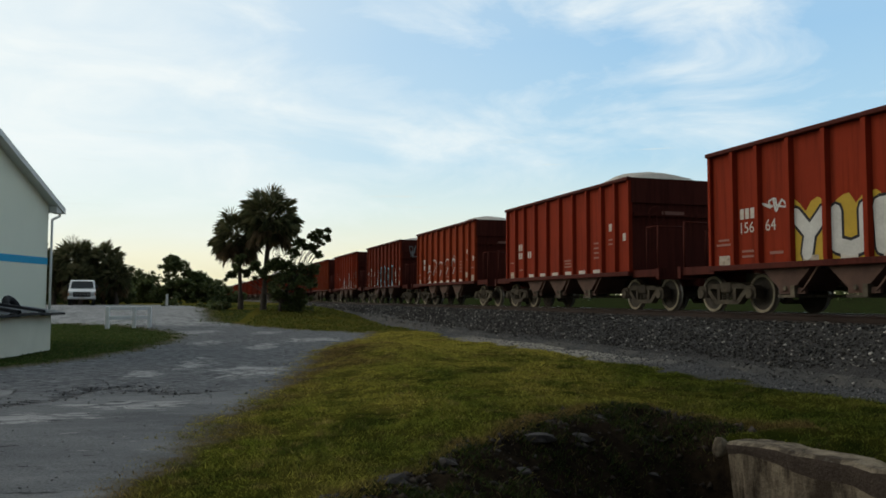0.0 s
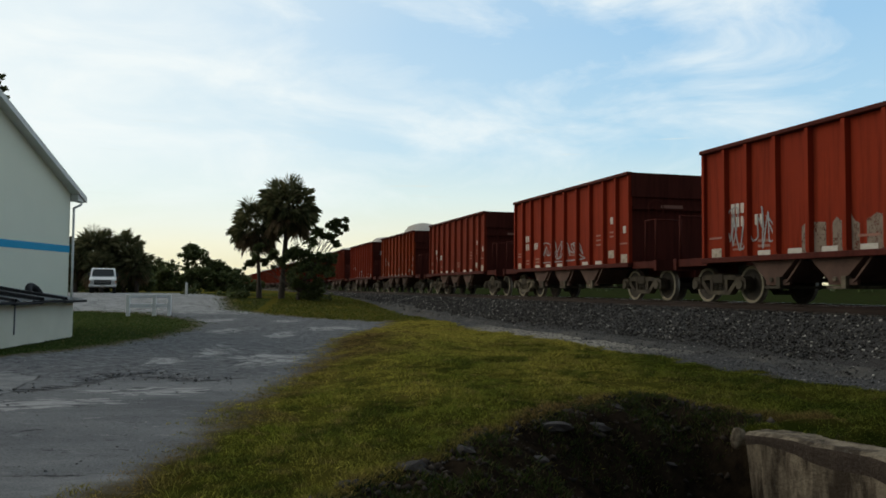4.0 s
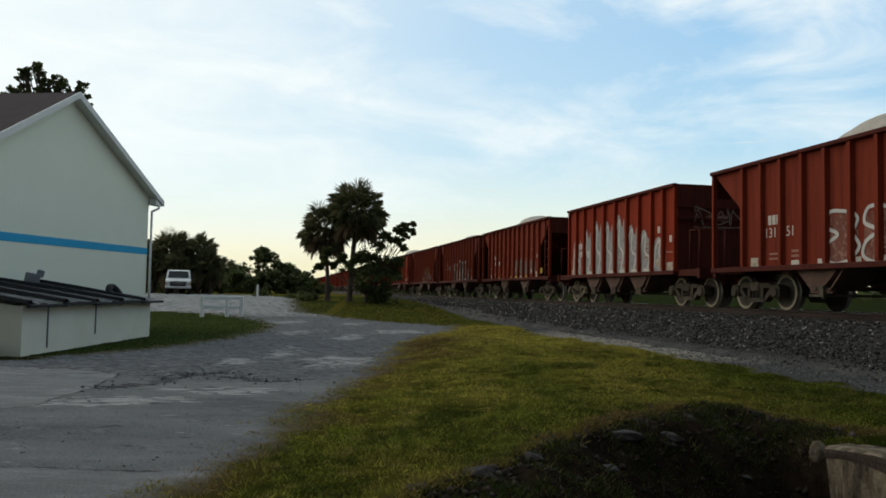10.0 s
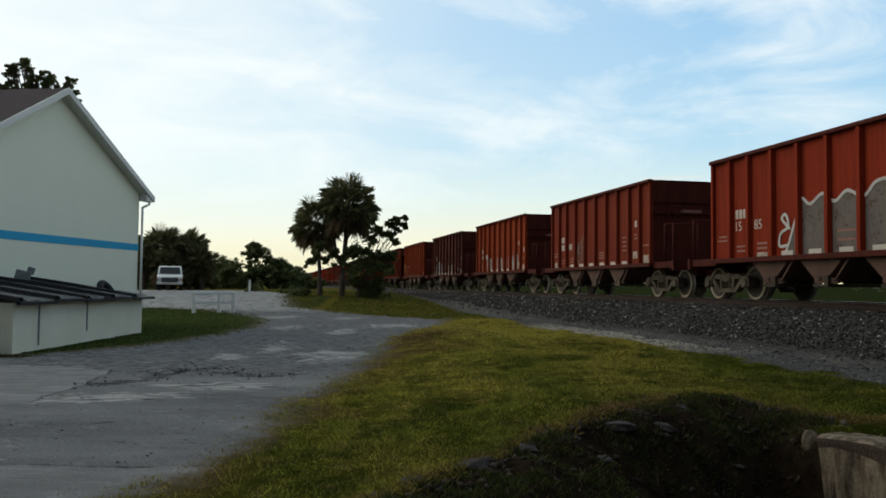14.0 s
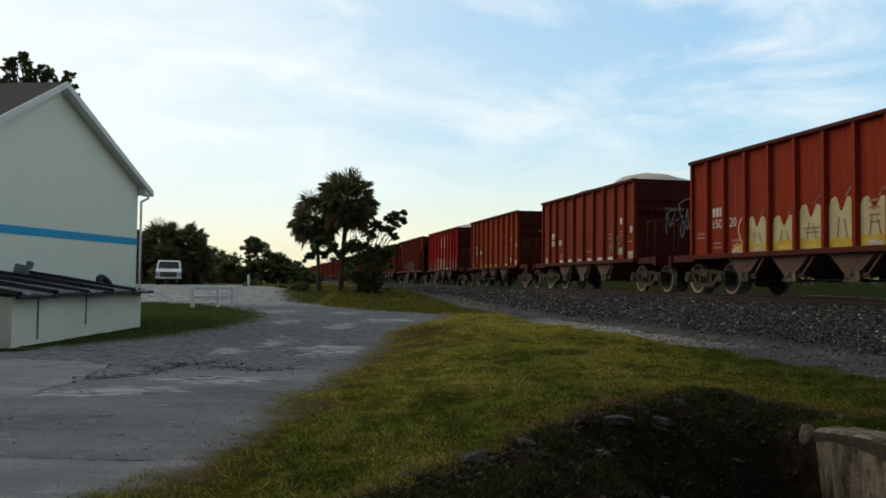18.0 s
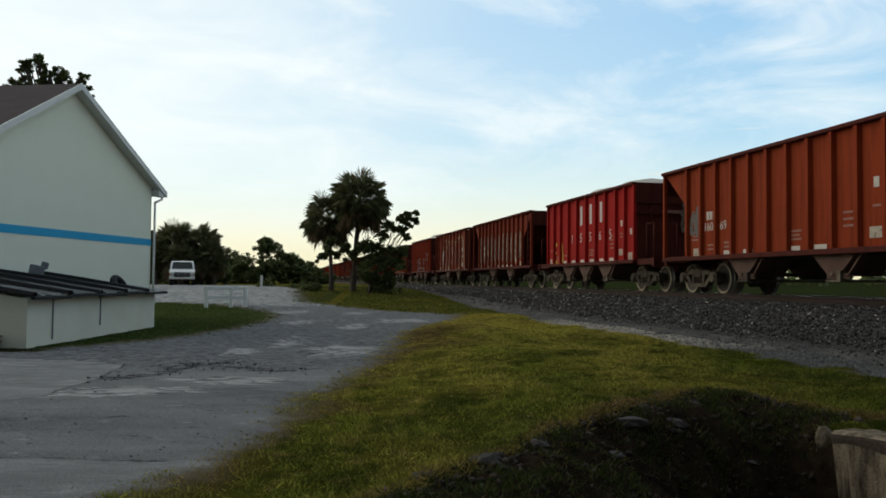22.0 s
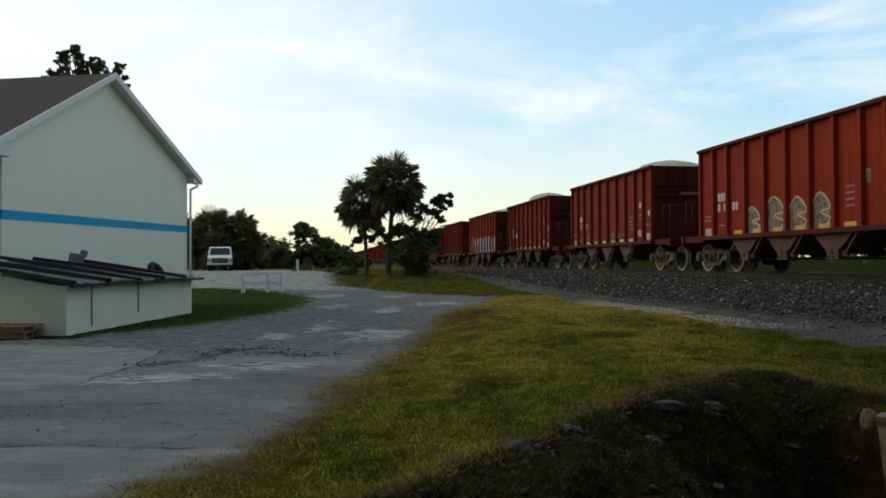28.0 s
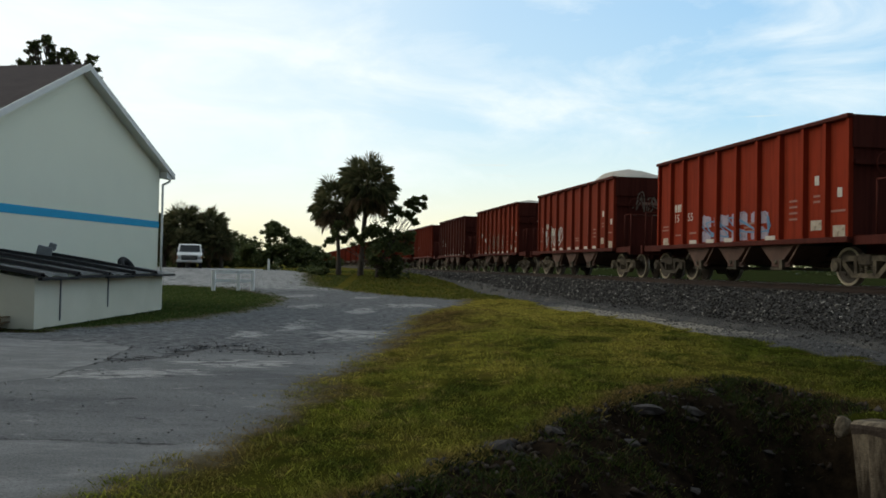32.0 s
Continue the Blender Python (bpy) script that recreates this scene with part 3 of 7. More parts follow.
    road = mix_node(nt, broken(attr("pale"), 3.3, (0.65, 1.6, 1), -3.42), road, (0.390, 0.387, 0.374))
    road = mix_node(nt, broken(attr("rut"), 3.2, (0.6, 1.8, 1), -3.3), road, (0.022, 0.021, 0.021))
    slab = mix_node(nt, ramp_node(nt, r2, [(0.40, 0.0), (0.65, 1.0)]), (0.213, 0.217, 0.217), (0.305, 0.308, 0.302))
    grit0 = noise_node(nt, 16, 6, 0.72)
    # bare soil, its colour darkened further for the shaded ditch bank
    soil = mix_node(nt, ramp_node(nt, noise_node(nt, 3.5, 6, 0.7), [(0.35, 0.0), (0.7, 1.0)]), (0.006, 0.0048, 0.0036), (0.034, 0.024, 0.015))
    sand = mix_node(nt, attr("sandy"), mix_node(nt, grit0, (0.044, 0.045, 0.046), (0.128, 0.128, 0.126)), mix_node(nt, grit0, (0.170, 0.160, 0.138), (0.400, 0.372, 0.315)))
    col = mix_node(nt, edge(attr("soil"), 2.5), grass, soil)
    col = mix_node(nt, edge(attr("path"), 2.5), col, sand)
    grit = noise_node(nt, 45, 4, 0.7)
    slab = mix_node(nt, ramp_node(nt, noise_node(nt, 1.1, 6, 0.7, "Object", (0.8, 1.8, 1)), [(0.42, 0.7), (0.60, 0.0)]), slab, (0.149, 0.152, 0.153))
    road = mix_node(nt, ramp_node(nt, attr("slab"), [(0.4, 0.0), (0.6, 0.9)]), road, slab)
    road = mix_node(nt, ramp_node(nt, grit, [(0.34, 0.55), (0.48, 0.0)]), road, (0.064, 0.064, 0.065))
    road = mix_node(nt, ramp_node(nt, grit, [(0.56, 0.0), (0.72, 0.5)]), road, (0.355, 0.355, 0.348))
    seam = ramp_node(nt, attr("slab"), [(0.30, 0.0), (0.5, 0.85), (0.70, 0.0)])
    seam = mix_node(nt, 1.0, seam, ramp_node(nt, noise_node(nt, 1.7, 4, 0.6), [(0.38, 0.25), (0.6, 1.0)]), "MULTIPLY")
    road = mix_node(nt, seam, road, (0.030, 0.029, 0.028))
    # dusty tan verge where the drive gives way to grass
    col = mix_node(nt, edge(attr("road"), 3.5, 0.12, 0.42), col, mix_node(nt, grit, (0.050, 0.040, 0.022), (0.150, 0.128, 0.085)))
    col = mix_node(nt, edge(attr("road"), 2.8, 0.38, 0.85), col, road)
    nt.links.new(col, bs.inputs["Base Color"])
    bump_node(nt, bs, noise_node(nt, 11, 8, 0.78), 0.9, 0.045)
    return m


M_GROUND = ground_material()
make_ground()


def make_trackbed():
    """Ballast bank, ties and the two rails."""
    prof = [(-3.75, 0.10), (-3.3, 0.31), (-2.0, 1.0), (-1.75, 1.06), (1.75, 1.06), (2.0, 1.0), (3.9, 0.25), (4.6, 0.10)]
    verts, faces = [], []
    ss = list(np.arange(-40, 60, 0.4)) + list(np.arange(60, 200, 4.0)) + list(np.arange(200, 2200, 40.0))
    for s in ss:
        lift = 0.75 * smooth(30, 58, s)
        for k, (o, z) in enumerate(prof):
            w = 0.0 if k in (3, 4) else 0.10 * noise.noise(Vector((s * 0.5, k * 3.1, 0)))
            zz = z + w * 0.5 if 2 <= k <= 5 else max(z, z + 0.0) + lift * (0.9 if z < 0.5 else 0)
            p = on_line(s, o + w, min(zz, 1.06))
            if k < 2 and s < 200:
                p.z = ground_z(p.x, p.y) - 0.06 if k == 0 else max(p.z, ground_z(p.x, p.y) + 0.04)
            verts.append(p)
    n = len(prof)
    faces = [(j * n + i, j * n + i + 1, (j + 1) * n + i + 1, (j + 1) * n + i) for j in range(len(ss) - 1) for i in range(n - 1)]
    bed = soup("trackbed", verts, faces, M_BED)
    bed.data.materials.append(M_APRON)
    for i, f in enumerate(bed.data.polygons):
        f.material_index = 1 if i % (n - 1) == 0 else 0
    tagged(bed, "dark grey crushed stone bank under the railway line", "ballast", kind="structure")
    for name, off in (("rail", -0.755), ("rail", 0.755)):
        bm = bmesh.new()
        pts = [(-0.07, 0), (0.07, 0), (0.07, 0.02), (0.012, 0.04), (0.012, 0.13), (0.036, 0.145), (0.036, 0.18), (-0.036, 0.18), (-0.036, 0.145), (-0.012, 0.13), (-0.012, 0.04), (-0.07, 0.02)]
        a = [bm.verts.new(on_line(-60, off + x, RAIL_Z - 0.18 + z)) for x, z in pts]
        b = [bm.verts.new(on_line(2100, off + x, RAIL_Z - 0.18 + z)) for x, z in pts]
        for i in range(len(pts)):
            fc = bm.faces.new((a[i], a[(i + 1) % len(pts)], b[(i + 1) % len(pts)], b[i]))
            fc.material_index = 1 if i == 6 else 0
        ob = part(name, bm, (M_RAIL, M_RAILTOP))
        tagged(ob, "rusty steel rail with a polished head on wooden ties", "rail", "rails of the line", "structure")
    bm = boxed(-0.115, 0.115, -1.3, 1.3, 0, 0.18, bevel=0.012)
    me = bpy.data.meshes.new("tie")
    bm.to_mesh(me)
    bm.free()
    turn = math.degrees(math.atan2(ACROSS.y, ACROSS.x)) - 90
    for i in range(300):
        s = -24 + i * 0.52
        t = link("tie", me, M_TIE, bed)
        p = on_line(s, random.uniform(-0.04, 0.04), 0.905)
        t.matrix_basis = pose(p.x, p.y, p.z, 0, 0, turn + random.uniform(-1, 1))


def apron_material():
    """Fine dark gravel with some sandy patches."""
    m, nt, bs = material("fine_grey_gravel", 0.95, 0.0, 0.05)
    n1, n2 = noise_node(nt, 1.4, 6, 0.7), noise_node(nt, 30, 4, 0.7)
    near = mix_node(nt, n2, (0.026, 0.026, 0.026), (0.098, 0.097, 0.095))
    col = mix_node(nt, ramp_node(nt, n1, [(0.45, 0.0), (0.70, 0.6)]), near, mix_node(nt, n2, (0.07, 0.066, 0.058), (0.19, 0.176, 0.15)))
    nt.links.new(col, bs.inputs["Base Color"])
    bump_node(nt, bs, n2, 0.8, 0.03)
    return m


M_APRON = apron_material()
M_BED = mottled("ballast_bed", (0.022, 0.021, 0.021), (0.045, 0.043, 0.041), 6.0, 0.95, 0.0, 22, 1.0, 0.06)
make_trackbed()

# ---- the train ----
PITCH, SPEED = 13.292, 19.665
FIRST = 17.03 - 4.72          # centre of the first car along the line at the start
SILL, TOP, HALF = 1.06, 3.87, 1.46   # above the rail; half the width
WHEEL_R = 0.457
DRAW = {}                     # meshes shared by all cars


def shared(name, make, mat):
    if name not in DRAW:
        me = bpy.data.meshes.new(name)
        bm = make()
        bmesh.ops.recalc_face_normals(bm, faces=bm.faces)
        bm.to_mesh(me)
        bm.free()
        for m in mat if isinstance(mat, (list, tuple)) else [mat]:
            me.materials.append(m)
        DRAW[name] = me
    return DRAW[name]


def piece(key, name, make, mat, parent, at=None, label=""):
    ob = new(name, shared(key, make, mat))
    ob.parent = parent
    if at is not None:
        ob.matrix_basis = at
    if label:
        ob["label"] = label
    return ob


def wheelset_mesh():
    bm = bmesh.new()
    r = WHEEL_R
    for sgn in (-1, 1):
        prof = [(0.0, 0.84), (0.085, 0.84), (0.095, 0.80), (0.13, 0.79), (0.30, 0.765), (0.388, 0.775), (0.396, 0.80), (r - 0.012, 0.80), (r, 0.79), (r + 0.004, 0.71), (r + 0.026, 0.69), (r + 0.02, 0.665), (0.36, 0.665), (0.34, 0.70), (0.12, 0.66), (0.085, 0.60), (0.085, 0.0)]
        lathe_y(bm, [(a, sgn * b) for a, b in prof], 30, [0, 0, 0, 0, 0, 1, 1, 1, 2, 2, 2, 0, 0, 0, 0, 0])
        for k in range(4):   # cast marks on the plate
            c, s = math.cos(k * math.pi / 2 + 0.4), math.sin(k * math.pi / 2 + 0.4)
            box(bm, 0.21 * c - 0.03, 0.21 * c + 0.03, sgn * 0.782 - 0.01, sgn * 0.782 + 0.01, 0.21 * s - 0.02, 0.21 * s + 0.02)
    return bm


def side_frame_mesh():
    """Cast side frame: arched top, sagging bottom, two windows, axle boxes and a spring nest."""
    bm = bmesh.new()
    w = 0.93
    y0, y1 = -0.09, 0.09
    prism(bm, [(-0.80, 0.62), (-0.62, 0.70), (0.62, 0.70), (0.80, 0.62), (0.80, 0.53), (0.55, 0.58), (-0.55, 0.58), (-0.80, 0.53)], y0, y1)
    prism(bm, [(-0.44, 0.20), (0.44, 0.20), (0.47, 0.30), (-0.47, 0.30)], y0, y1)
    for s in (-1, 1):
        prism(bm, [(s * 0.44, 0.20), (s * 0.78, 0.50), (s * 0.66, 0.56), (s * 0.36, 0.28)], y0, y1)
        prism(bm, [(s * 0.25, 0.28), (s * 0.36, 0.28), (s * 0.36, 0.60), (s * 0.25, 0.60)], y0, y1)
        prism(bm, [(s * 0.76, 0.34), (s * 1.10, 0.34), (s * 1.13, 0.42), (s * 1.12, 0.58), (s * 1.02, 0.66), (s * 0.76, 0.64)], y0 - 0.03, y1 + 0.03)
        lathe = [(0.0, -0.17), (0.11, -0.17), (0.13, -0.14), (0.13, -0.05)]
        b2 = bmesh.new()
        lathe_y(b2, lathe, 14)
        bmesh.ops.translate(b2, verts=b2.verts, vec=(s * w, 0, WHEEL_R))
        me = bpy.data.meshes.new("tmp")
        b2.to_mesh(me)
        b2.free()
        bm.from_mesh(me)
        bpy.data.meshes.remove(me)
    for x in (-0.17, 0.0, 0.17):      # coil springs
        for k in range(5):
            tube(bm, (x, 0, 0.30 + k * 0.05), (x, 0, 0.325 + k * 0.05), 0.075, 0.075, 10)
    return bm


def bolster_mesh():
    bm = bmesh.new()
    box(bm, -0.21, 0.21, -1.12, 1.12, 0.48, 0.74, bevel=0.03)
    box(bm, -0.30, 0.30, -0.30, 0.30, 0.70, 0.98, bevel=0.03)
    return bm


def side_outline(kind):
    h, b = TOP - 0.10, SILL + 0.06
    if kind == "sloped":
        return [(-4.65, b), (4.65, b), (4.65, b + 1.45), (6.12, h), (-6.12, h), (-4.65, b + 1.45)]
    return [(-4.72, b), (4.72, b), (4.72, h), (-4.72, h)]


def side_sheet_mesh(kind):
    bm = bmesh.new()
    prism(bm, side_outline(kind), 0.0, 0.06)
    return bm


def end_sheet_mesh(kind):
    """End of the tub, upright with a stiffener, or sloping down inwards."""
    bm = bmesh.new()
    h, b = TOP - 0.10, SILL + 0.06
    if kind == "sloped":
        prism(bm, [(6.12, h), (6.06, h), (2.2, b), (2.3, b - 0.03)], -HALF + 0.06, HALF - 0.06)
    else:
        prism(bm, [(4.72, h), (4.66, h), (4.66, b + 0.05), (4.72, b + 0.05), (4.72, b + 1.62), (4.80, b + 1.62), (4.80, b + 1.72), (4.72, b + 1.72)], -HALF + 0.06, HALF - 0.06)
    return bm


def slope_sheet_mesh():
    """Sheet that leans from the end beam down to the tub, inside an end bay."""
    bm = bmesh.new()
    prism(bm, [(5.74, TOP - 0.14), (5.68, TOP - 0.14), (4.74, SILL + 1.0), (4.80, SILL + 1.0)], -HALF + 0.16, HALF - 0.16)
    return bm


def floor_mesh():
    return boxed(-4.64, 4.64, -HALF + 0.06, HALF - 0.06, SILL + 0.06, SILL + 0.11)


RIBS = {"plain": [-3.82, -2.96, -1.95, -0.92, 0.12, 1.15, 2.14, 3.11, 3.94],
        "sloped": [-4.60 + 9.20 * i / 11 for i in range(12)],
        "bay": [-4.62, -3.55, -2.45, -1.35, -0.25, 0.85, 1.95, 3.05, 4.62]}


def rib_mesh():
    bm = bmesh.new()
    h, b = TOP - 0.08, SILL + 0.02
    d = 0.115
    # hat section, tapered at the foot
    pro = [(-0.085, 0.0), (-0.055, -d), (0.055, -d), (0.085, 0.0)]
    levels = [(b, 0.75), (b + 0.12, 1.0), (h, 1.0)]
    rings = [[bm.verts.new((x, y * k, z)) for x, y in pro] for z, k in levels]
    for a, c in zip(rings, rings[1:]):
        for i in range(3):
            bm.faces.new((a[i], a[i + 1], c[i + 1], c[i]))
    bm.faces.new(rings[-1])
    bm.faces.new(rings[0][::-1])
    return bm


def chord_mesh(length):
    bm = bmesh.new()
    box(bm, -length, length, -0.145, 0.02, TOP - 0.10, TOP, bevel=0.015)
    return bm


def sill_mesh(length):
    bm = bmesh.new()
    box(bm, -length, length, -0.12, 0.03, SILL - 0.07, SILL + 0.06, bevel=0.01)
    return bm


def platform_mesh(x0):
    """End deck: side channels, cross beam and the deck plate, out to the striker."""
    bm = bmesh.new()
    box(bm, x0, 6.20, -1.42, -1.30, SILL - 0.12, SILL + 0.08)
    box(bm, x0, 6.20, 1.30, 1.42, SILL - 0.12, SILL + 0.08)
    box(bm, 6.06, 6.20, -1.48, 1.48, SILL - 0.20, SILL + 0.10)
    box(bm, x0, 6.06, -1.30, 1.30, SILL - 0.02, SILL + 0.03)
    box(bm, x0 - 1.0, 6.30, -0.28, 0.28, SILL - 0.38, SILL - 0.03)
    return bm


def railing_mesh():
    """Grab irons and posts of the end platform."""
    bm = bmesh.new()
    for y in (-1.38, -0.55):
        tube(bm, (6.02, y, SILL), (6.02, y, SILL + 1.28), 0.026, n=6)
    tube(bm, (6.02, -1.38, SILL + 1.26), (6.02, -0.55, SILL + 1.26), 0.020, n=6)
    tube(bm, (5.45, -1.38, SILL + 1.27), (6.02, -1.38, SILL + 1.27), 0.020, n=6)
    tube(bm, (5.45, -1.38, SILL), (5.45, -1.38, SILL + 1.27), 0.022, n=6)
    return bm


def ladder_mesh():
    bm = bmesh.new()
    for x in (5.42, 5.98):
        box(bm, x - 0.025, x + 0.025, -0.03, 0.03, SILL, TOP - 0.12)
    for k in range(7):
        tube(bm, (5.42, 0, SILL + 0.25 + k * 0.36), (5.98, 0, SILL + 0.25 + k * 0.36), 0.016, n=6)
    return bm


def corner_post_mesh():
    return boxed(-0.05, 0.05, -0.06, 0.06, SILL, TOP - 0.09, bevel=0.008)


def end_beam_mesh():
    return boxed(-0.05, 0.05, -HALF, HALF, TOP - 0.75, TOP - 0.02)


def hopper_mesh():
    """One discharge bay: an inverted trough across the car with its gate frame."""
    bm = bmesh.new()
    b, low = SILL - 0.02, 0.50
    for y0, y1, in ((-1.40, -0.30), (0.30, 1.40)):
        t = [(-0.80, b), (0.80, b), (0.17, low), (-0.17, low)]
        prism(bm, t, y0, y1)
    for y in (-1.34, 1.34):      # gate struts
        s = 1 if y > 0 else -1
        prism(bm, [(0.42, low - 0.02), (0.50, low + 0.02), (0.98, b - 0.04), (0.90, b - 0.04)], y, y + s * 0.06)
        box(bm, -0.26, 0.52, y - 0.03, y + 0.05, low - 0.06, low + 0.06)
    return bm


def gate_mesh():
    bm = bmesh.new()
    tube(bm, (-0.02, -1.44, 0.56), (-0.02, 1.44, 0.56), 0.05, n=8)
    box(bm, -0.30, 0.30, -1.38, 1.38, 0.36, 0.42)
    box(bm, 0.18, 0.30, -1.45, -1.30, 0.38, 0.62)
    return bm


def coupler_mesh():
    bm = bmesh.new()
    box(bm, 6.20, 6.50, -0.10, 0.10, 0.74, 0.96, bevel=0.02)
    box(bm, 6.44, 6.70, -0.17, 0.15, 0.70, 1.00, bevel=0.05)
    tube(bm, (6.20, 0.35, 0.80), (6.55, 0.28, 0.48), 0.03, n=6)
    return bm


def underframe_mesh():
    bm = bmesh.new()
    box(bm, -5.4, 5.4, -0.17, 0.17, 0.72, 1.05)
    box(bm, -2.9, 2.9, -1.2, 1.2, SILL - 0.10, SILL - 0.02)
    tube(bm, (-2.2, 0.75, 0.62), (-0.9, 0.75, 0.62), 0.19, n=12)
    return bm


def brake_wheel_mesh():
    bm = bmesh.new()
    for i in range(16):
        a, b = 2 * math.pi * i / 16, 2 * math.pi * (i + 1) / 16
        tube(bm, (4.98, -0.75 + 0.26 * math.cos(a), 2.75 + 0.26 * math.sin(a)), (4.98, -0.75 + 0.26 * math.cos(b), 2.75 + 0.26 * math.sin(b)), 0.018, n=5, caps=False)
    for i in range(4):
        a = math.pi * i / 2
        tube(bm, (4.98, -0.75, 2.75), (4.98, -0.75 + 0.26 * math.cos(a), 2.75 + 0.26 * math.sin(a)), 0.012, n=5, caps=False)
    tube(bm, (4.72, -0.75, 2.75), (5.0, -0.75, 2.75), 0.04, n=8)
    return bm


def plate_mesh(w, h):
    return lambda: boxed(-w / 2, w / 2, -0.004, 0.004, -h / 2, h / 2)


def make_truck(car, x, near):
    truck = piece("bolster", "truck", bolster_mesh, M_TRUCK, car, pose(x, 0, 0))
    for y in (-1.0, 1.0):
        piece("side_frame", "side_frame", side_frame_mesh, M_TRUCK, truck, pose(0, y, 0, 0, 0, 0 if y < 0 else 180))
    for dx in (-0.93, 0.93):
        piece("wheelset", "wheelset", wheelset_mesh, (M_PLATE, M_WHEEL, M_TREAD), truck, pose(dx, 0, WHEEL_R), "dusty steel wheels on one axle")
    return truck


# print on the side: key, width, height, place along, height over the sill, colour
PRINT = [("plate", 0.40, 0.24, -4.25, 0.17, 0), ("line", 0.55, 0.05, -4.27, 0.55, 1), ("line", 0.40, 0.05, -4.27, 0.66, 1),
         ("mark", 0.13, 0.24, -3.58, 1.22, 0), ("mark", 0.13, 0.24, -3.40, 1.22, 0), ("mark", 0.13, 0.24, -3.22, 1.22, 0),
         ("figure", 0.12, 0.24, -3.58, 0.90, 0), ("figure", 0.12, 0.24, -3.40, 0.90, 0), ("figure", 0.08, 0.24, -3.24, 0.90, 0),
         ("figure", 0.12, 0.24, -2.70, 0.90, 0), ("figure", 0.12, 0.24, -2.52, 0.90, 0),
         ("line", 0.40, 0.06, -3.40, 0.36, 1), ("line", 0.40, 0.06, -3.40, 0.24, 1), ("line", 0.42, 0.06, -2.45, 0.40, 1), ("line", 0.42, 0.06, -2.45, 0.28, 1),
         ("strip", 0.44, 0.11, -2.45, 0.12, 0), ("strip", 0.44, 0.11, -1.43, 0.12, 0), ("strip", 0.44, 0.11, -0.40, 0.12, 0), ("strip", 0.44, 0.11, 0.64, 0.12, 0), ("strip", 0.44, 0.11, 1.65, 0.12, 0), ("strip", 0.44, 0.11, 2.63, 0.12, 0),
         ("line", 0.55, 0.05, 0.64, 0.34, 1), ("line", 0.45, 0.05, 0.64, 0.44, 1), ("line", 0.55, 0.05, 0.64, 0.54, 1),
         ("line", 0.32, 0.05, 2.63, 0.55, 1), ("line", 0.32, 0.05, 2.63, 0.70, 1), ("line", 0.32, 0.05, 2.63, 0.85, 1), ("line", 0.32, 0.05, 2.63, 1.0, 1),
         ("plate", 0.40, 0.36, 3.52, 0.36, 0), ("tag", 0.16, 0.22, 3.54, 1.42, 0), ("line", 0.24, 0.05, 3.54, 1.05, 1), ("line", 0.24, 0.05, 3.54, 0.92, 1),
         ("plate", 0.42, 0.26, 4.34, 0.20, 0), ("tag", 0.16, 0.22, 4.36, 1.08, 0), ("line", 0.56, 0.05, 4.34, 0.66, 1)]
SHADED = ("side_sill", "ladder", "slope_sheet", "railing", "platform", "end_sheet", "end_beam", "top_chord", "brake_wheel")     # dark paint puts shade on ends, sills and ladders; rims darkened too
PAINTED = ("slope_sheet", "side_sheet", "end_sheet", "floor_plate", "rib", "top_chord", "side_sill", "platform", "railing", "ladder", "corner_post", "end_beam", "brake_wheel")


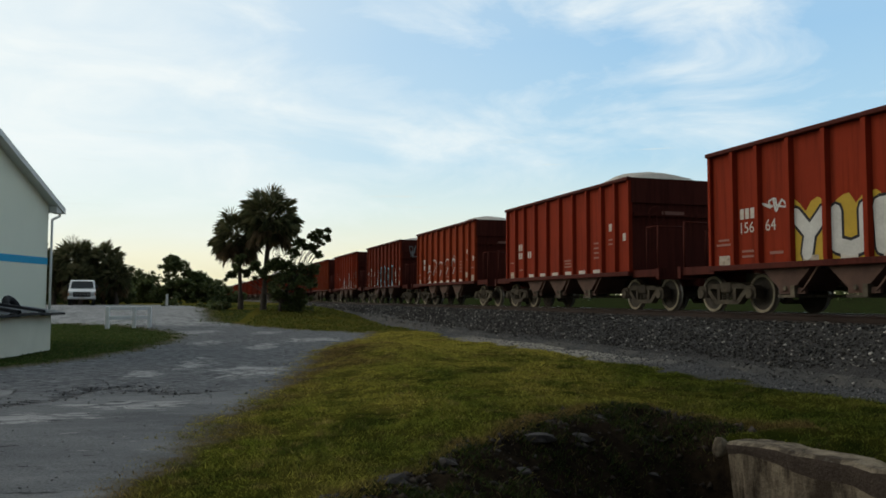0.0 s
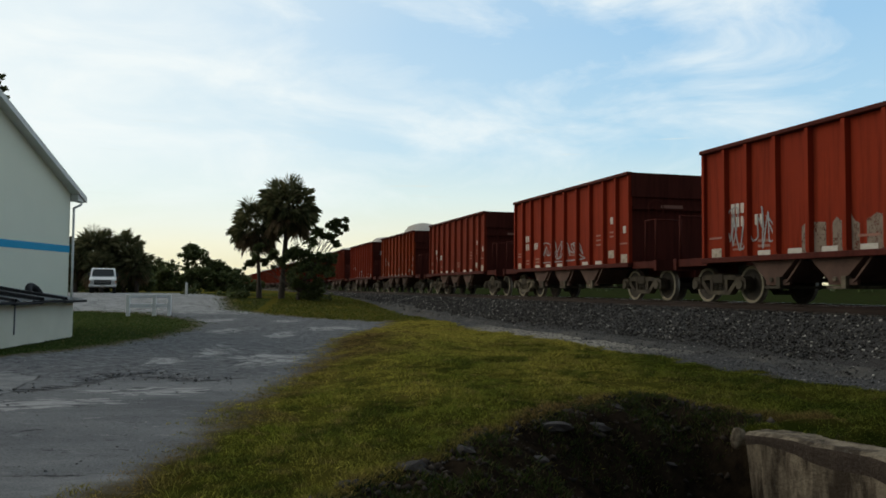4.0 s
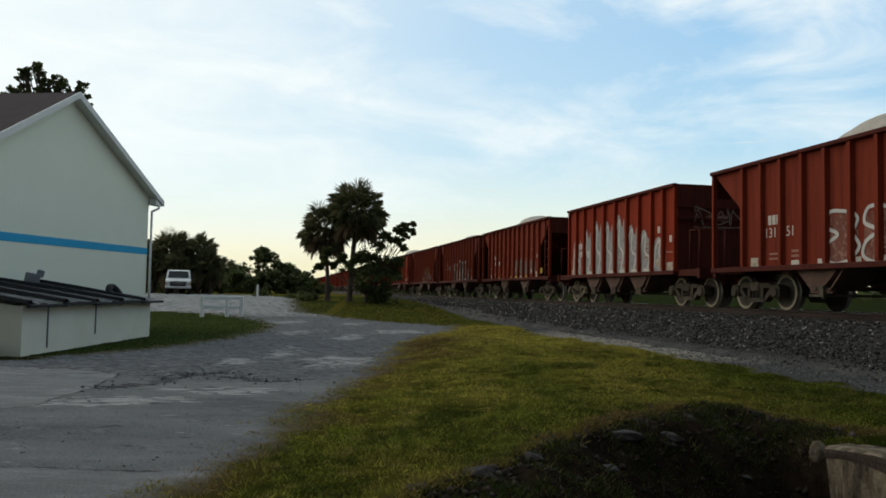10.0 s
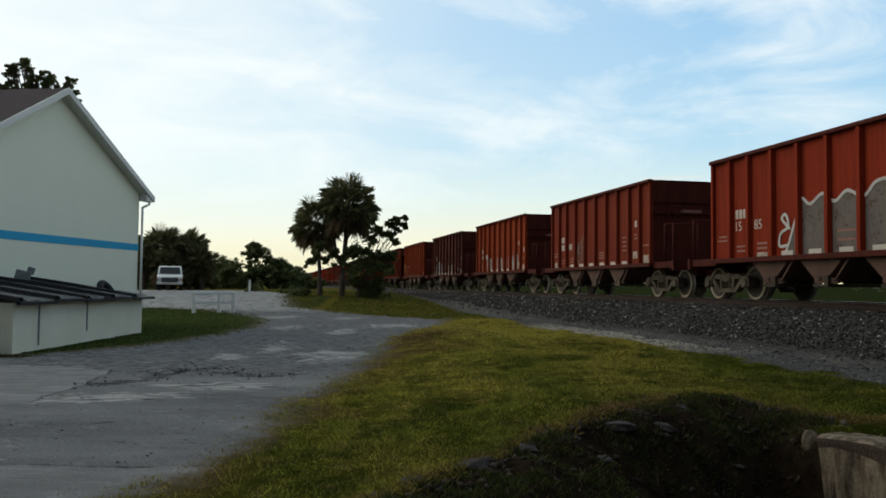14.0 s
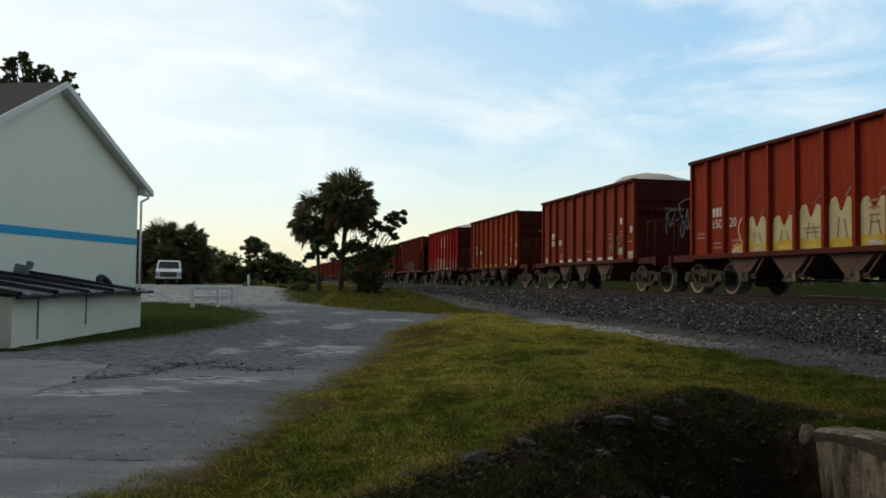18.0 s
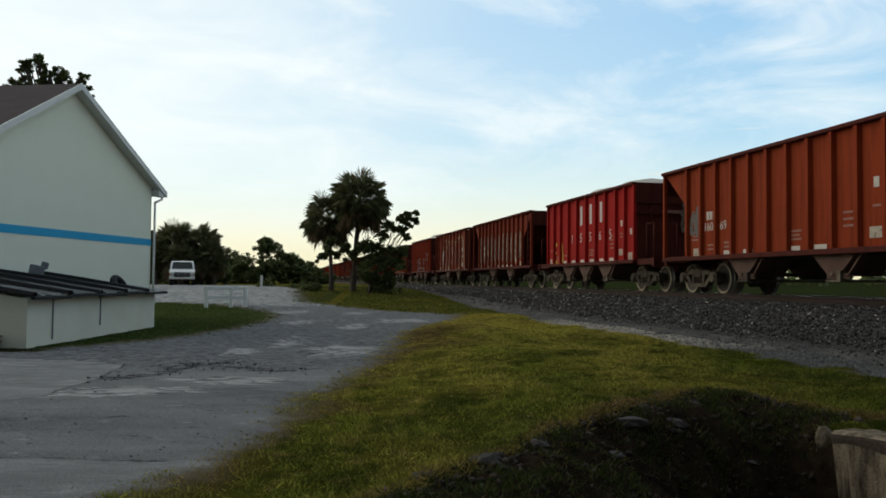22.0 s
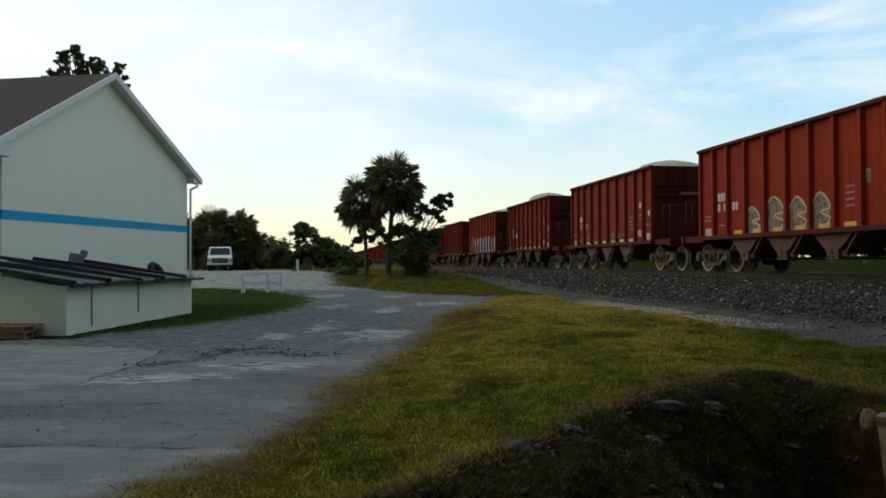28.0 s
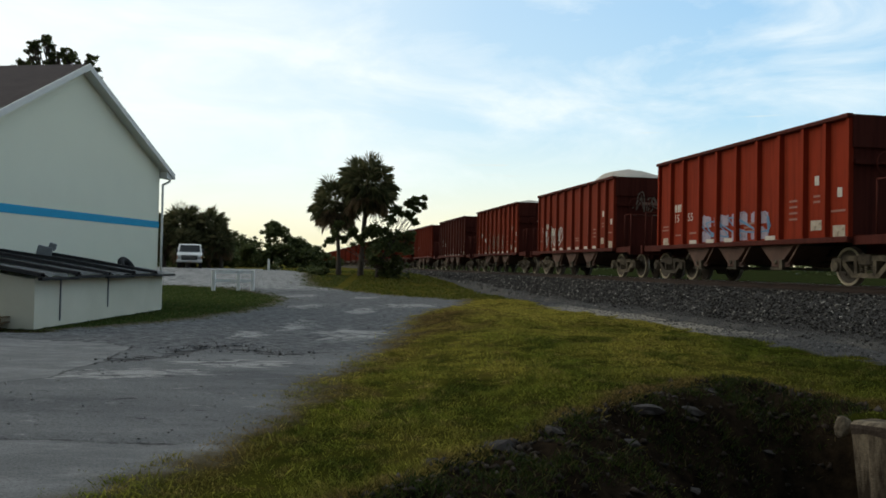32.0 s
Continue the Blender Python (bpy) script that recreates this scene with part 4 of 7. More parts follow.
def make_car(kind):
    car = new("hopper_car")
    piece("floor", "floor_plate", floor_mesh, M_PAINT[0], car)
    ends = 6.16 if kind == "sloped" else 5.78 if kind == "bay" else 4.76
    for s in (-1, 1):
        side = pose(0, s * HALF, 0, 0, 0, 0 if s < 0 else 180)
        piece("sheet_" + kind, "side_sheet", lambda: side_sheet_mesh(kind), M_PAINT[0], car, side)
        for x in RIBS[kind]:
            piece("rib", "rib", rib_mesh, M_PAINT[0], car, pose(x, s * HALF, 0, 0, 0, 0 if s < 0 else 180))
        piece("chord_" + kind, "top_chord", lambda: chord_mesh(ends + 0.02), M_PAINT[0], car, side)
        piece("sill_" + kind, "side_sill", lambda: sill_mesh(ends), M_PAINT[0], car, side)
        for e in (-1, 1):
            piece("post", "corner_post", corner_post_mesh, M_PAINT[0], car, pose(e * (ends - 0.05), s * (HALF + 0.03), 0))
    for e in (-1, 1):
        turn = pose(0, 0, 0, 0, 0, 0 if e > 0 else 180)
        piece("platform_" + ("p" if kind == "plain" else "s"), "platform", lambda: platform_mesh(4.74), M_PAINT[0], car, turn)
        piece("end_" + kind, "end_sheet", lambda: end_sheet_mesh(kind), M_PAINT[0], car, turn)
        if kind == "bay":
            piece("slope", "slope_sheet", slope_sheet_mesh, M_PAINT[0], car, turn)
        piece("coupler", "coupler", coupler_mesh, M_GRIME, car, turn)
        piece("beam", "end_beam", end_beam_mesh, M_PAINT[0], car, pose(e * (ends - 0.03), 0, 0))
        make_truck(car, e * 4.72, e)
        if kind == "plain":
            piece("railing", "railing", railing_mesh, M_PAINT[0], car, turn)
            piece("railing", "railing", railing_mesh, M_PAINT[0], car, turn @ pose(0, 1.93, 0))
        else:
            shift = 0.0 if kind == "sloped" else -0.36
            piece("ladder_" + kind, "ladder", ladder_mesh, M_PAINT[0], car, turn @ pose(shift, -HALF - 0.02, 0))
    piece("brake_wheel", "brake_wheel", brake_wheel_mesh, M_PAINT[0], car)
    piece("underframe", "underframe", underframe_mesh, M_GRIME, car)
    bays = (-2.25, -0.30, 1.85) if kind == "plain" else (-1.75, 1.95)
    for x in bays:
        hop = piece("hopper", "hopper_bay", hopper_mesh, M_HOPPER, car, pose(x, 0, 0))
        piece("gate", "discharge_gate", gate_mesh, M_TRUCK, hop)
    return car


NUMBERS = {0: ("156", "64"), 3: ("130", "13"), 5: ("15", "24"), 9: ("156", "53"), 12: ("160", "41"), 15: ("131", "51"), 18: ("131", "53"), 21: ("15", "85"), 27: ("150", "20"), 33: ("160", "69"), 40: ("157", "90"), 43: ("159", "8"), 46: ("155", "13"), 48: ("15", "55")}


def stencil(car, text, u, v, height):
    """Painted figures on the side sheet."""
    cu = bpy.data.curves.new("figures", "FONT")
    cu.body, cu.size, cu.extrude, cu.resolution_u = text, height / 0.70, 0.002, 3
    ob = bpy.data.objects.new("figures", cu)
    scene.collection.objects.link(ob)
    me = bpy.data.meshes.new_from_object(ob.evaluated_get(bpy.context.evaluated_depsgraph_get()))
    bpy.data.objects.remove(ob)
    link("stencil_number", me, M_WHITE, car).matrix_basis = pose(u, -HALF - 0.006, SILL + v, 90, 0, 0)


def add_print(car, kind, colour, rng, full=True, number=None):
    if number:
        stencil(car, number[0], -3.70, 0.78, 0.25)
        stencil(car, number[1], -2.80, 0.78, 0.25)
    ratio = 1.0 if kind == "plain" else 0.97
    for key, w, h, x, z, dim in PRINT:
        if (not full and dim) or (number and key == "figure") or (number == "" and key in ("figure", "mark")):
            continue
        if rng.random() < (0.10 if not dim else 0.25) and key != "mark":
            continue
        mat = M_DIMPRINT if dim else colour if key == "strip" and rng.random() < 0.9 else M_WHITE if key in ("mark", "figure", "tag") else M_PLATE_WHITE
        name = {"plate": "data_plate", "line": "stencil_line", "mark": "lettering_bar", "figure": "lettering_bar", "strip": "reflective_strip", "tag": "tag_plate"}[key]
        ob = piece("%s_%s" % (key, w), name, plate_mesh(w, h), M_WHITE, car, pose(x * ratio, -HALF - 0.005, SILL + z))
        ob.material_slots[0].link = "OBJECT"
        ob.material_slots[0].material = mat
    ob = piece("endprint", "stencil_line", plate_mesh(0.75, 0.10), M_DIMPRINT, car, pose(4.815 if kind == "plain" else 5.6, -0.1, SILL + 1.78, 0, 0, 90)) if kind == "plain" else None


# heaps that stand over the rim: place along the car, height
HEAPS = {1: ((-0.6, 0.38), (3.0, 0.62)), 2: ((-1.0, 0.34), (2.2, 0.56)), 3: ((2.6, 0.36),), 5: ((0.2, 0.36), (3.7, 0.40)), 6: ((-0.5, 0.28), (2.6, 0.50)), 9: ((1.2, 0.62),), 10: ((-0.6, 0.30), (3.0, 0.55)), 11: ((-0.6, 0.36), (3.6, 0.24)), 12: ((0.4, 0.40),), 28: ((-1.5, 0.42), (2.6, 0.54)), 34: ((-0.2, 0.46), (2.8, 0.42)), 37: ((2.8, 0.52),), 43: ((2.8, 0.48),),
         15: ((-0.2, 0.55),), 17: ((0.4, 0.48),), 18: ((0.2, 0.36),), 20: ((0.6, 0.52),), 21: ((2.4, 0.48),), 22: ((0.0, 0.35),), 30: ((2.4, 0.40),), 33: ((1.0, 0.28),), 36: ((0.0, 0.30),), 41: ((-1.5, 0.40), (2.4, 0.66)), 42: ((2.8, 0.40),), 44: ((-0.6, 0.50),), 45: ((2.8, 0.36),), 47: ((2.2, 0.56),), 49: ((2.4, 0.62), (-0.5, 0.3)), 50: ((2.0, 0.36),), 53: ((0.0, 0.5),), 56: ((2.0, 0.5),)}


TALL = (9, 11, 12, 15, 17, 18, 20, 44)


def load_mesh(seed):
    """Heaped stone, lower at the rim."""
    def make():
        bm = bmesh.new()
        rng = random.Random(seed)
        piles = [(c, h * (1.22 if seed in TALL else 0.72 if seed < 7 else 0.92)) for c, h in HEAPS[seed]] if seed in HEAPS else ( (rng.uniform(-2, -1), 0.04), (rng.uniform(1, 3), 0.07))
        nx, ny = 46, 12
        grid = []
        for i in range(nx + 1):
            row = []
            for j in range(ny + 1):
                x, y = -4.62 + 9.24 * i / nx, -1.36 + 2.72 * j / ny
                z = -0.42
                for c, hh in piles:
                    d = math.hypot((x - c) / 3.1, y / 2.9)
                    z = max(z, hh - (hh + 0.42) * d ** 1.45)
                z = max(z, -0.45) + 0.035 * noise.noise(Vector((x * 2.2, y * 2.2, seed)))
                edge = min(1.0, min(i, nx - i, j, ny - j) / 1.5)
                row.append(bm.verts.new((x, y, TOP + (z if edge >= 1 else min(z, -0.04)))))
            grid.append(row)
        for i in range(nx):
            for j in range(ny):
                bm.faces.new((grid[i][j], grid[i + 1][j], grid[i + 1][j + 1], grid[i][j + 1])).smooth = True
        return bm
    return make


SLOPED, BAY = (12, 15, 17, 18, 19, 26, 31, 33, 35), (20, 36)
SHADE = {0: 0, 1: 0, 2: 2, 3: 1, 4: 0, 5: 2, 6: 0, 9: 2, 10: 0, 11: 1, 12: 0, 13: 1, 14: 0, 15: 1, 16: 0, 17: 1, 18: 1, 19: 1, 20: 0, 21: 0, 22: 1, 23: 2, 24: 4, 25: 2, 26: 1, 27: 0, 28: 1, 29: 2, 31: 1, 32: 0, 33: 2, 35: 1, 36: 1, 37: 0, 38: 2, 39: 1, 40: 2, 41: 0, 42: 0, 43: 1, 44: 1, 45: 2, 46: 1, 47: 0, 48: 0, 49: 1, 50: 1}
RED = (30, 34)
CARS = []
PROTO = {k: make_car(k) for k in ("plain", "sloped", "bay")}
COUNT = 74


def car_pose(k, t, shift=0.0):
    s = FIRST + k * PITCH - SPEED * t + shift
    p = on_line(s, 0, RAIL_Z)
    return pose(p.x, p.y, p.z, 0, 0, math.degrees(TRACK) - 90)


def make_train():
    rng = random.Random(4)
    used = set()
    for k in range(-2, COUNT):
        kind = "sloped" if k in SLOPED else "bay" if k in BAY else "plain"
        if k > 52:
            kind = rng.choice(("plain", "plain", "sloped"))
        if kind not in used:
            car = PROTO[kind]
            used.add(kind)
        else:
            car = copy_thing(PROTO[kind], Matrix())
        paint = 3 if k in RED else SHADE.get(k, rng.choice((0, 0, 1, 1, 2, 4)))
        look_word = {0: "oxide red", 1: "brown red", 2: "orange red", 3: "bright red", 4: "dark brown"}[paint]
        form = {"plain": "with plain upright ends", "sloped": "with sloped ends and end ladders", "bay": "with open end bays and ladders"}[kind]
        CARS.append((k, car, kind, paint))
        tagged(car, "weathered %s steel hopper car %s" % (look_word, form), "railway car", "hopper cars of the train")
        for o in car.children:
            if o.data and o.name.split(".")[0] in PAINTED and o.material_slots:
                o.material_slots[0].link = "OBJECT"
                o.material_slots[0].material = M_PAINT[4 if o.name.split(".")[0] in SHADED else paint]
    loads = {}
    for k, car, kind, paint in CARS:
        if k < 58:
            rng2 = random.Random(100 + k)
            add_print(car, kind, M_YELLOW if k in (17, 27, 29, 42) else M_WHITE, rng2, k < 53, "" if k in RED else NUMBERS.get(k))
        seed = k if k in HEAPS else 100 + k % 4
        ob = new("stone_load", shared("load_%d" % seed, load_mesh(seed), M_LOAD))
        tagged(ob, "heaped pale crushed stone filling a hopper car", "gravel", "loads of the train", "stuff")
        loads[k] = ob
    return loads


LOADS = make_train()


def motions():
    """The train rolls by at an even speed; all its wheels turn."""
    times = (0.0, 8.0, 16.0, 24.0, 32.0)
    for k, car, kind, paint in CARS:
        rows = [(t, car_pose(k, t, 0.12 if kind == "sloped" else 0.0)) for t in times]
        walk(car, rows)
        walk(LOADS[k], rows)
    turns = {}
    step = math.degrees(SPEED / FPS / WHEEL_R)
    for k, car, kind, paint in CARS:
        for truck in car.children:
            if not truck.name.startswith("truck"):
                continue
            for w in truck.children:
                if not w.name.startswith("wheelset"):
                    continue
                place = w.matrix_basis.translation.copy()
                key = round(place.x, 2)
                if key not in turns:
                    walk(w, [(i / FPS, Matrix.Translation(place) @ pose(0, 0, 0, 0, (i * step) % 360, 0)) for i in range(int(32 * FPS) + 1)])
                    turns[key] = w.animation_data
                else:
                    w.rotation_mode = "QUATERNION"
                    w.animation_data_create()
                    w.animation_data.action = turns[key].action
                    w.animation_data.action_slot = turns[key].action_slot

# ---- the yard ----
M_SIDING = mottled("cream_stucco", (0.82, 0.85, 0.68), (0.77, 0.80, 0.64), 0.8, 0.9, 0.0, 60, 0.25, 0.006)
M_BINWALL = mottled("pale_painted_block", (0.82, 0.80, 0.66), (0.70, 0.68, 0.54), 1.0, 0.85, 0.0, 50, 0.25, 0.006)
M_BLUE = mottled("blue_band_paint", (0.020, 0.36, 0.62), (0.018, 0.32, 0.56), 1.5, 0.7)
M_TRIM = mottled("white_trim", (0.72, 0.73, 0.70), (0.64, 0.65, 0.62), 3.0, 0.6)
M_SHINGLE = mottled("dark_shingles", (0.052, 0.038, 0.038), (0.034, 0.025, 0.026), 1.5, 0.95, 0.0, 25, 0.6, 0.02, (1, 1, 1))
M_TARP = mottled("grey_roof_sheet", (0.250, 0.268, 0.278), (0.140, 0.154, 0.162), 2.2, 0.50, 0.0, 30, 0.2, 0.01)
M_PLAINDARK = mottled("dark_rubber", (0.022, 0.022, 0.024), (0.014, 0.014, 0.015), 5.0, 0.8)


def concrete():
    """Old concrete: pale bare patches, brown runs down the face, grit."""
    m, nt, bs = material("old_concrete", 0.95, 0.0, 0.1)
    streak = noise_node(nt, 3.2, 6, 0.68, "Object", (1.0, 1.0, 0.22), 0.3)
    blot, grain = noise_node(nt, 5.5, 7, 0.72), noise_node(nt, 38, 4, 0.65)
    col = mix_node(nt, ramp_node(nt, streak, [(0.40, 0.0), (0.58, 1.0)]), (0.045, 0.034, 0.024), (0.230, 0.188, 0.132))
    col = mix_node(nt, ramp_node(nt, blot, [(0.52, 0.0), (0.66, 0.75)]), col, (0.045, 0.033, 0.024))
    col = mix_node(nt, ramp_node(nt, blot, [(0.30, 0.5), (0.40, 0.0)]), col, (0.24, 0.22, 0.185))
    col = mix_node(nt, 0.4, col, ramp_node(nt, grain, [(0.3, 0.5), (0.7, 1.3)]), "MULTIPLY")
    nt.links.new(col, bs.inputs["Base Color"])
    bump_node(nt, bs, blot, 0.9, 0.05)
    return m


M_CONCRETE = concrete()
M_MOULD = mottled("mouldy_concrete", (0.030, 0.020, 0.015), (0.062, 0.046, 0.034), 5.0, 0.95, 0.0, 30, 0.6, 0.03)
M_FENCE = mottled("white_fence_paint", (0.86, 0.87, 0.86), (0.80, 0.81, 0.80), 2.0, 0.7)
M_WOOD = mottled("raw_pallet_wood", (0.24, 0.17, 0.09), (0.15, 0.10, 0.055), 4.0, 0.85, 0.0, 50, 0.3, 0.01, (6, 1, 6))

# gable wall from its near-left foot to its far-right foot
GA, GB = Vector((-12.25, 21.47, 0)), Vector((-10.725, 31.48, 0))


def make_house():
    house = new("house")
    along = (GB - GA).normalized()
    width = (GB - GA).length
    back = Vector((-along.y, along.x, 0))        # away from the viewer, along the ridge
    m = Matrix((( along.x, back.x, 0, GA.x), (along.y, back.y, 0, GA.y), (0, 0, 1, 0), (0, 0, 0, 1)))
    house.matrix_world = m
    ridge, deep, th, mid = 7.60, 16.0, 0.22, 4.76
    left, right = (-0.90, 4.47), (width + 0.56, 4.74)      # eave ends of the two slopes
    low = left[1] + 0.9 * (ridge - left[1]) / (mid + 0.9) - 0.03
    high = right[1] + 0.56 * (ridge - right[1]) / (right[0] - mid) - 0.03
    bm = bmesh.new()
    prism(bm, [(0, 0), (width, 0), (width, high), (mid, ridge - 0.03), (0, low)], 0, th)
    part("wall", bm, M_SIDING, house, "pale cream gable wall")
    part("wall", boxed(0, th, th, 0.3, 0, low), M_SIDING, house)
    part("wall", boxed(0, th, 0.3, deep, 1.75, low), M_SIDING, house)
    part("wall", boxed(0, th, 5.2, deep, 0, 1.75), M_SIDING, house)
    part("wall", boxed(width - th, width, th, deep, 0, high), M_SIDING, house)
    bm = bmesh.new()
    prism(bm, [(0, 0), (width, 0), (width, high), (mid, ridge - 0.03), (0, low)], deep, deep + th)
    part("wall", bm, M_SIDING, house)
    part("wall_band", boxed(-0.012, width + 0.012, -0.012, -0.002, 2.78, 3.03), M_BLUE, house, "bright blue painted band")
    part("wall_band", boxed(-0.012, -0.002, -0.012, deep, 2.78, 3.03), M_BLUE, house, "bright blue painted band")
    for s, e in ((0, left), (1, right)):
        r = (mid, ridge)
        out = -1 if s == 0 else 1
        bm = bmesh.new()
        prism(bm, [e, r, (r[0], r[1] + 0.14), (e[0], e[1] + 0.14)], -0.30, deep + 0.4)
        roof = part("roof", bm, M_SHINGLE, house, "dark shingled roof slope")
        bm = bmesh.new()
        prism(bm, [(e[0] + out * 0.02, e[1] - 0.05), (r[0], r[1] - 0.05), (r[0], r[1] + 0.16), (e[0] + out * 0.02, e[1] + 0.16)], -0.345, -0.303)
        part("barge_board", bm, M_TRIM, roof, "white barge board")
        bm = bmesh.new()
        inner = 0.0 if not s else width
        prism(bm, [(inner, e[1] - 0.05), (e[0], e[1] - 0.05), (inner, (low if not s else high) - 0.04)], -0.295, -0.012)
        part("eave_return", bm, M_TRIM, roof, "boxed white eave return")
        bm = bmesh.new()
        prism(bm, [(e[0], e[1] - 0.035), (r[0], r[1] - 0.035), (r[0], r[1] - 0.004), (e[0], e[1] - 0.004)], -0.30, -0.003)
        part("soffit", bm, M_TRIM, roof, "pale painted soffit under the rake")
        bm = bmesh.new()
        x0, x1 = sorted((e[0], e[0] + out * 0.12))
        box(bm, x0, x1, -0.30, deep, e[1], e[1] + 0.13, bevel=0.02)
        part("gutter", bm, M_TRIM, house)
        bm = bmesh.new()
        x = -0.08 if not s else width + 0.08
        xg, zg, y = (x0 + x1) / 2, e[1], (-0.10 if s else 0.25)
        drop = 0.30 if s else 0.55
        tube(bm, (xg, y, zg), (xg, y, zg - 0.12), 0.045, n=8)
        tube(bm, (xg, y, zg - 0.12), (x, y, zg - drop), 0.045, n=8)
        tube(bm, (x, y, zg - drop), (x, y, 0.05), 0.045, n=8)
        part("downspout", bm, M_TRIM, house, "white downspout")
    part("opening_frame", boxed(-0.03, th + 0.03, 0.3, 0.38, 0, 1.74), M_TRIM, house)
    tagged(house, "cream stucco building with a blue band and dark gabled roof", "house")


def make_bin():
    """Low walled store with a lean-to roof of grey sheets, against the house."""
    shed = new("lean_to_shed")
    x0, x1, y0, y1 = -12.0, -8.64, 17.72, 25.85
    th = 0.18
    part("wall", boxed(x1 - th, x1, y0, y1, -0.1, 1.09), M_BINWALL, shed, "pale painted block front")
    bm = bmesh.new()
    v = [(x1 - th, 0), (x1 - th, 1.09), (x0, 1.66), (x0, 0)]
    prism(bm, v, y0, y0 + th)
    part("wall", bm, M_BINWALL, shed)
    bm = bmesh.new()
    v = [(x1 - th, 0), (x1 - th, 1.09), (x0 + 0.9, 1.50), (x0 + 0.9, 0)]
    prism(bm, v, y1 - th, y1)
    part("wall", bm, M_BINWALL, shed)
    for y in (18.9, 21.6):
        part("pipe", boxed(x1, x1 + 0.03, y - 0.02, y + 0.02, 0.12 if y < 20 else 0.30, 1.07, bevel=0.01), M_TARP, shed, "thin grey vertical strip")
    n = 5
    for i in range(n):
        a, b = y0 - 0.25 + (y1 - y0 + 0.6) * i / n, y0 - 0.25 + (y1 - y0 + 0.6) * (i + 1) / n + 0.10
        back_a = back_b = 1.68 - 0.05 * (i % 2)
        lift = 0.025 * (i % 2)
        bm = bmesh.new()
        k = 8
        rows = []
        for j in range(k + 1):
            u = j / k
            yy = a + (b - a) * u
            wave = 0.030 * math.sin(u * math.pi * 2 * 3) + (0.09 if j in (0, 1) else 0)
            zb = back_a + (back_b - back_a) * u
            rows.append([bm.verts.new((x1 + 0.22 + random.uniform(-0.05, 0.05), yy, 1.155 + lift + wave * 0.5 - random.uniform(0, 0.03))), bm.verts.new((-10.4, yy, (1.15 + zb) / 2 + lift + wave + 0.02)), bm.verts.new((x0 - 0.05, yy, zb + lift + wave))])
        for r, q in zip(rows, rows[1:]):
            for c in range(2):
                bm.faces.new((r[c], q[c], q[c + 1], r[c + 1]))
        bmesh.ops.solidify(bm, geom=bm.faces[:], thickness=0.04)
        sheet = part("roof_sheet", bm, M_TARP, shed, "bent grey roofing sheet")
        bm = bmesh.new()
        wave = 0.10 + lift
        line = [Vector((x1 + 0.26, a + 0.05, 1.135 + wave * 0.6)), Vector((-10.4, a + 0.05, (1.15 + back_a) / 2 + wave + 0.02)), Vector((x0 - 0.05, a + 0.05, back_a + wave))]
        for p, q in zip(line, line[1:]):
            vs = [bm.verts.new(c + Vector((0, dy, dz))) for c in (p, q) for dy, dz in ((-0.10, -0.06), (0.10, -0.06), (0.08, 0.022), (-0.08, 0.022))]
            for j in range(4):
                bm.faces.new((vs[j], vs[(j + 1) % 4], vs[4 + (j + 1) % 4], vs[4 + j]))
        part("lap_edge", bm, M_PLAINDARK, sheet, "dark lapped edge of the sheet")
        bm = bmesh.new()
        box(bm, x1 + 0.17, x1 + 0.27, a + 0.02, b - 0.02, 1.055 + lift, 1.125 + lift, bevel=0.01)
        part("drip_edge", bm, M_PLAINDARK, sheet, "dark ragged front edge")
    tagged(shed, "low pale walled shed with sagging grey sheet roof", "shed")
    # things lying on the roof
    bm = bmesh.new()
    box(bm, -0.28, 0.28, -0.16, 0.16, 0, 0.42, pose(0, 0, 0, 0, 12, 25), 0.03)
    box(bm, 0.06, 0.34, -0.12, 0.12, 0.34, 0.62, pose(0, 0, 0, 0, 16, 25), 0.03)
    vent = part("roof_vent", bm, M_TARP)
    vent.matrix_world = pose(-11.3, 23.6, 1.58) @ Matrix.Diagonal((0.72, 0.72, 0.72, 1))
    tagged(vent, "battered grey metal vent box on the shed roof", "vent")
    bm = bmesh.new()
    ring = [(0.27 + 0.10 * math.cos(k * math.pi / 5), 0.10 * math.sin(k * math.pi / 5)) for k in range(11)]
    lathe_y(bm, ring, 24)
    tyre = part("tyre", bm, M_PLAINDARK)
    tyre.matrix_world = pose(-9.55, 25.3, 1.30, -30, 0, 82)
    tagged(tyre, "worn black tyre leaning on the shed roof", "tyre")


def make_pallet():
    p = new("pallet")
    for y in (-0.5, 0.0, 0.5):
        part("stringer", boxed(-0.6, 0.6, y - 0.04, y + 0.04, 0.02, 0.11), M_WOOD, p)
    for i in range(7):
        x = -0.55 + i * 0.183
        part("slat", boxed(x - 0.055, x + 0.055, -0.56, 0.56, 0.112, 0.132, bevel=0.004), M_WOOD, p)
        if i % 3 == 0:
            part("slat", boxed(x - 0.05, x + 0.05, -0.56, 0.56, 0.0, 0.018), M_WOOD, p)
    tagged(p, "worn wooden pallet lying in a stack by the shed", "pallet", "stacked pallets")
    return p


make_house()
make_bin()
pal = make_pallet()
pal.matrix_world = pose(-9.75, 17.2, ground_z(-9.75, 17.2), 0, 0, 12)
copy_thing(pal, pose(-9.72, 17.25, ground_z(-9.75, 17.2) + 0.135, 0, 0, 4))
copy_thing(pal, pose(-10.9, 17.0, ground_z(-10.9, 17.0), 0, 0, -8))


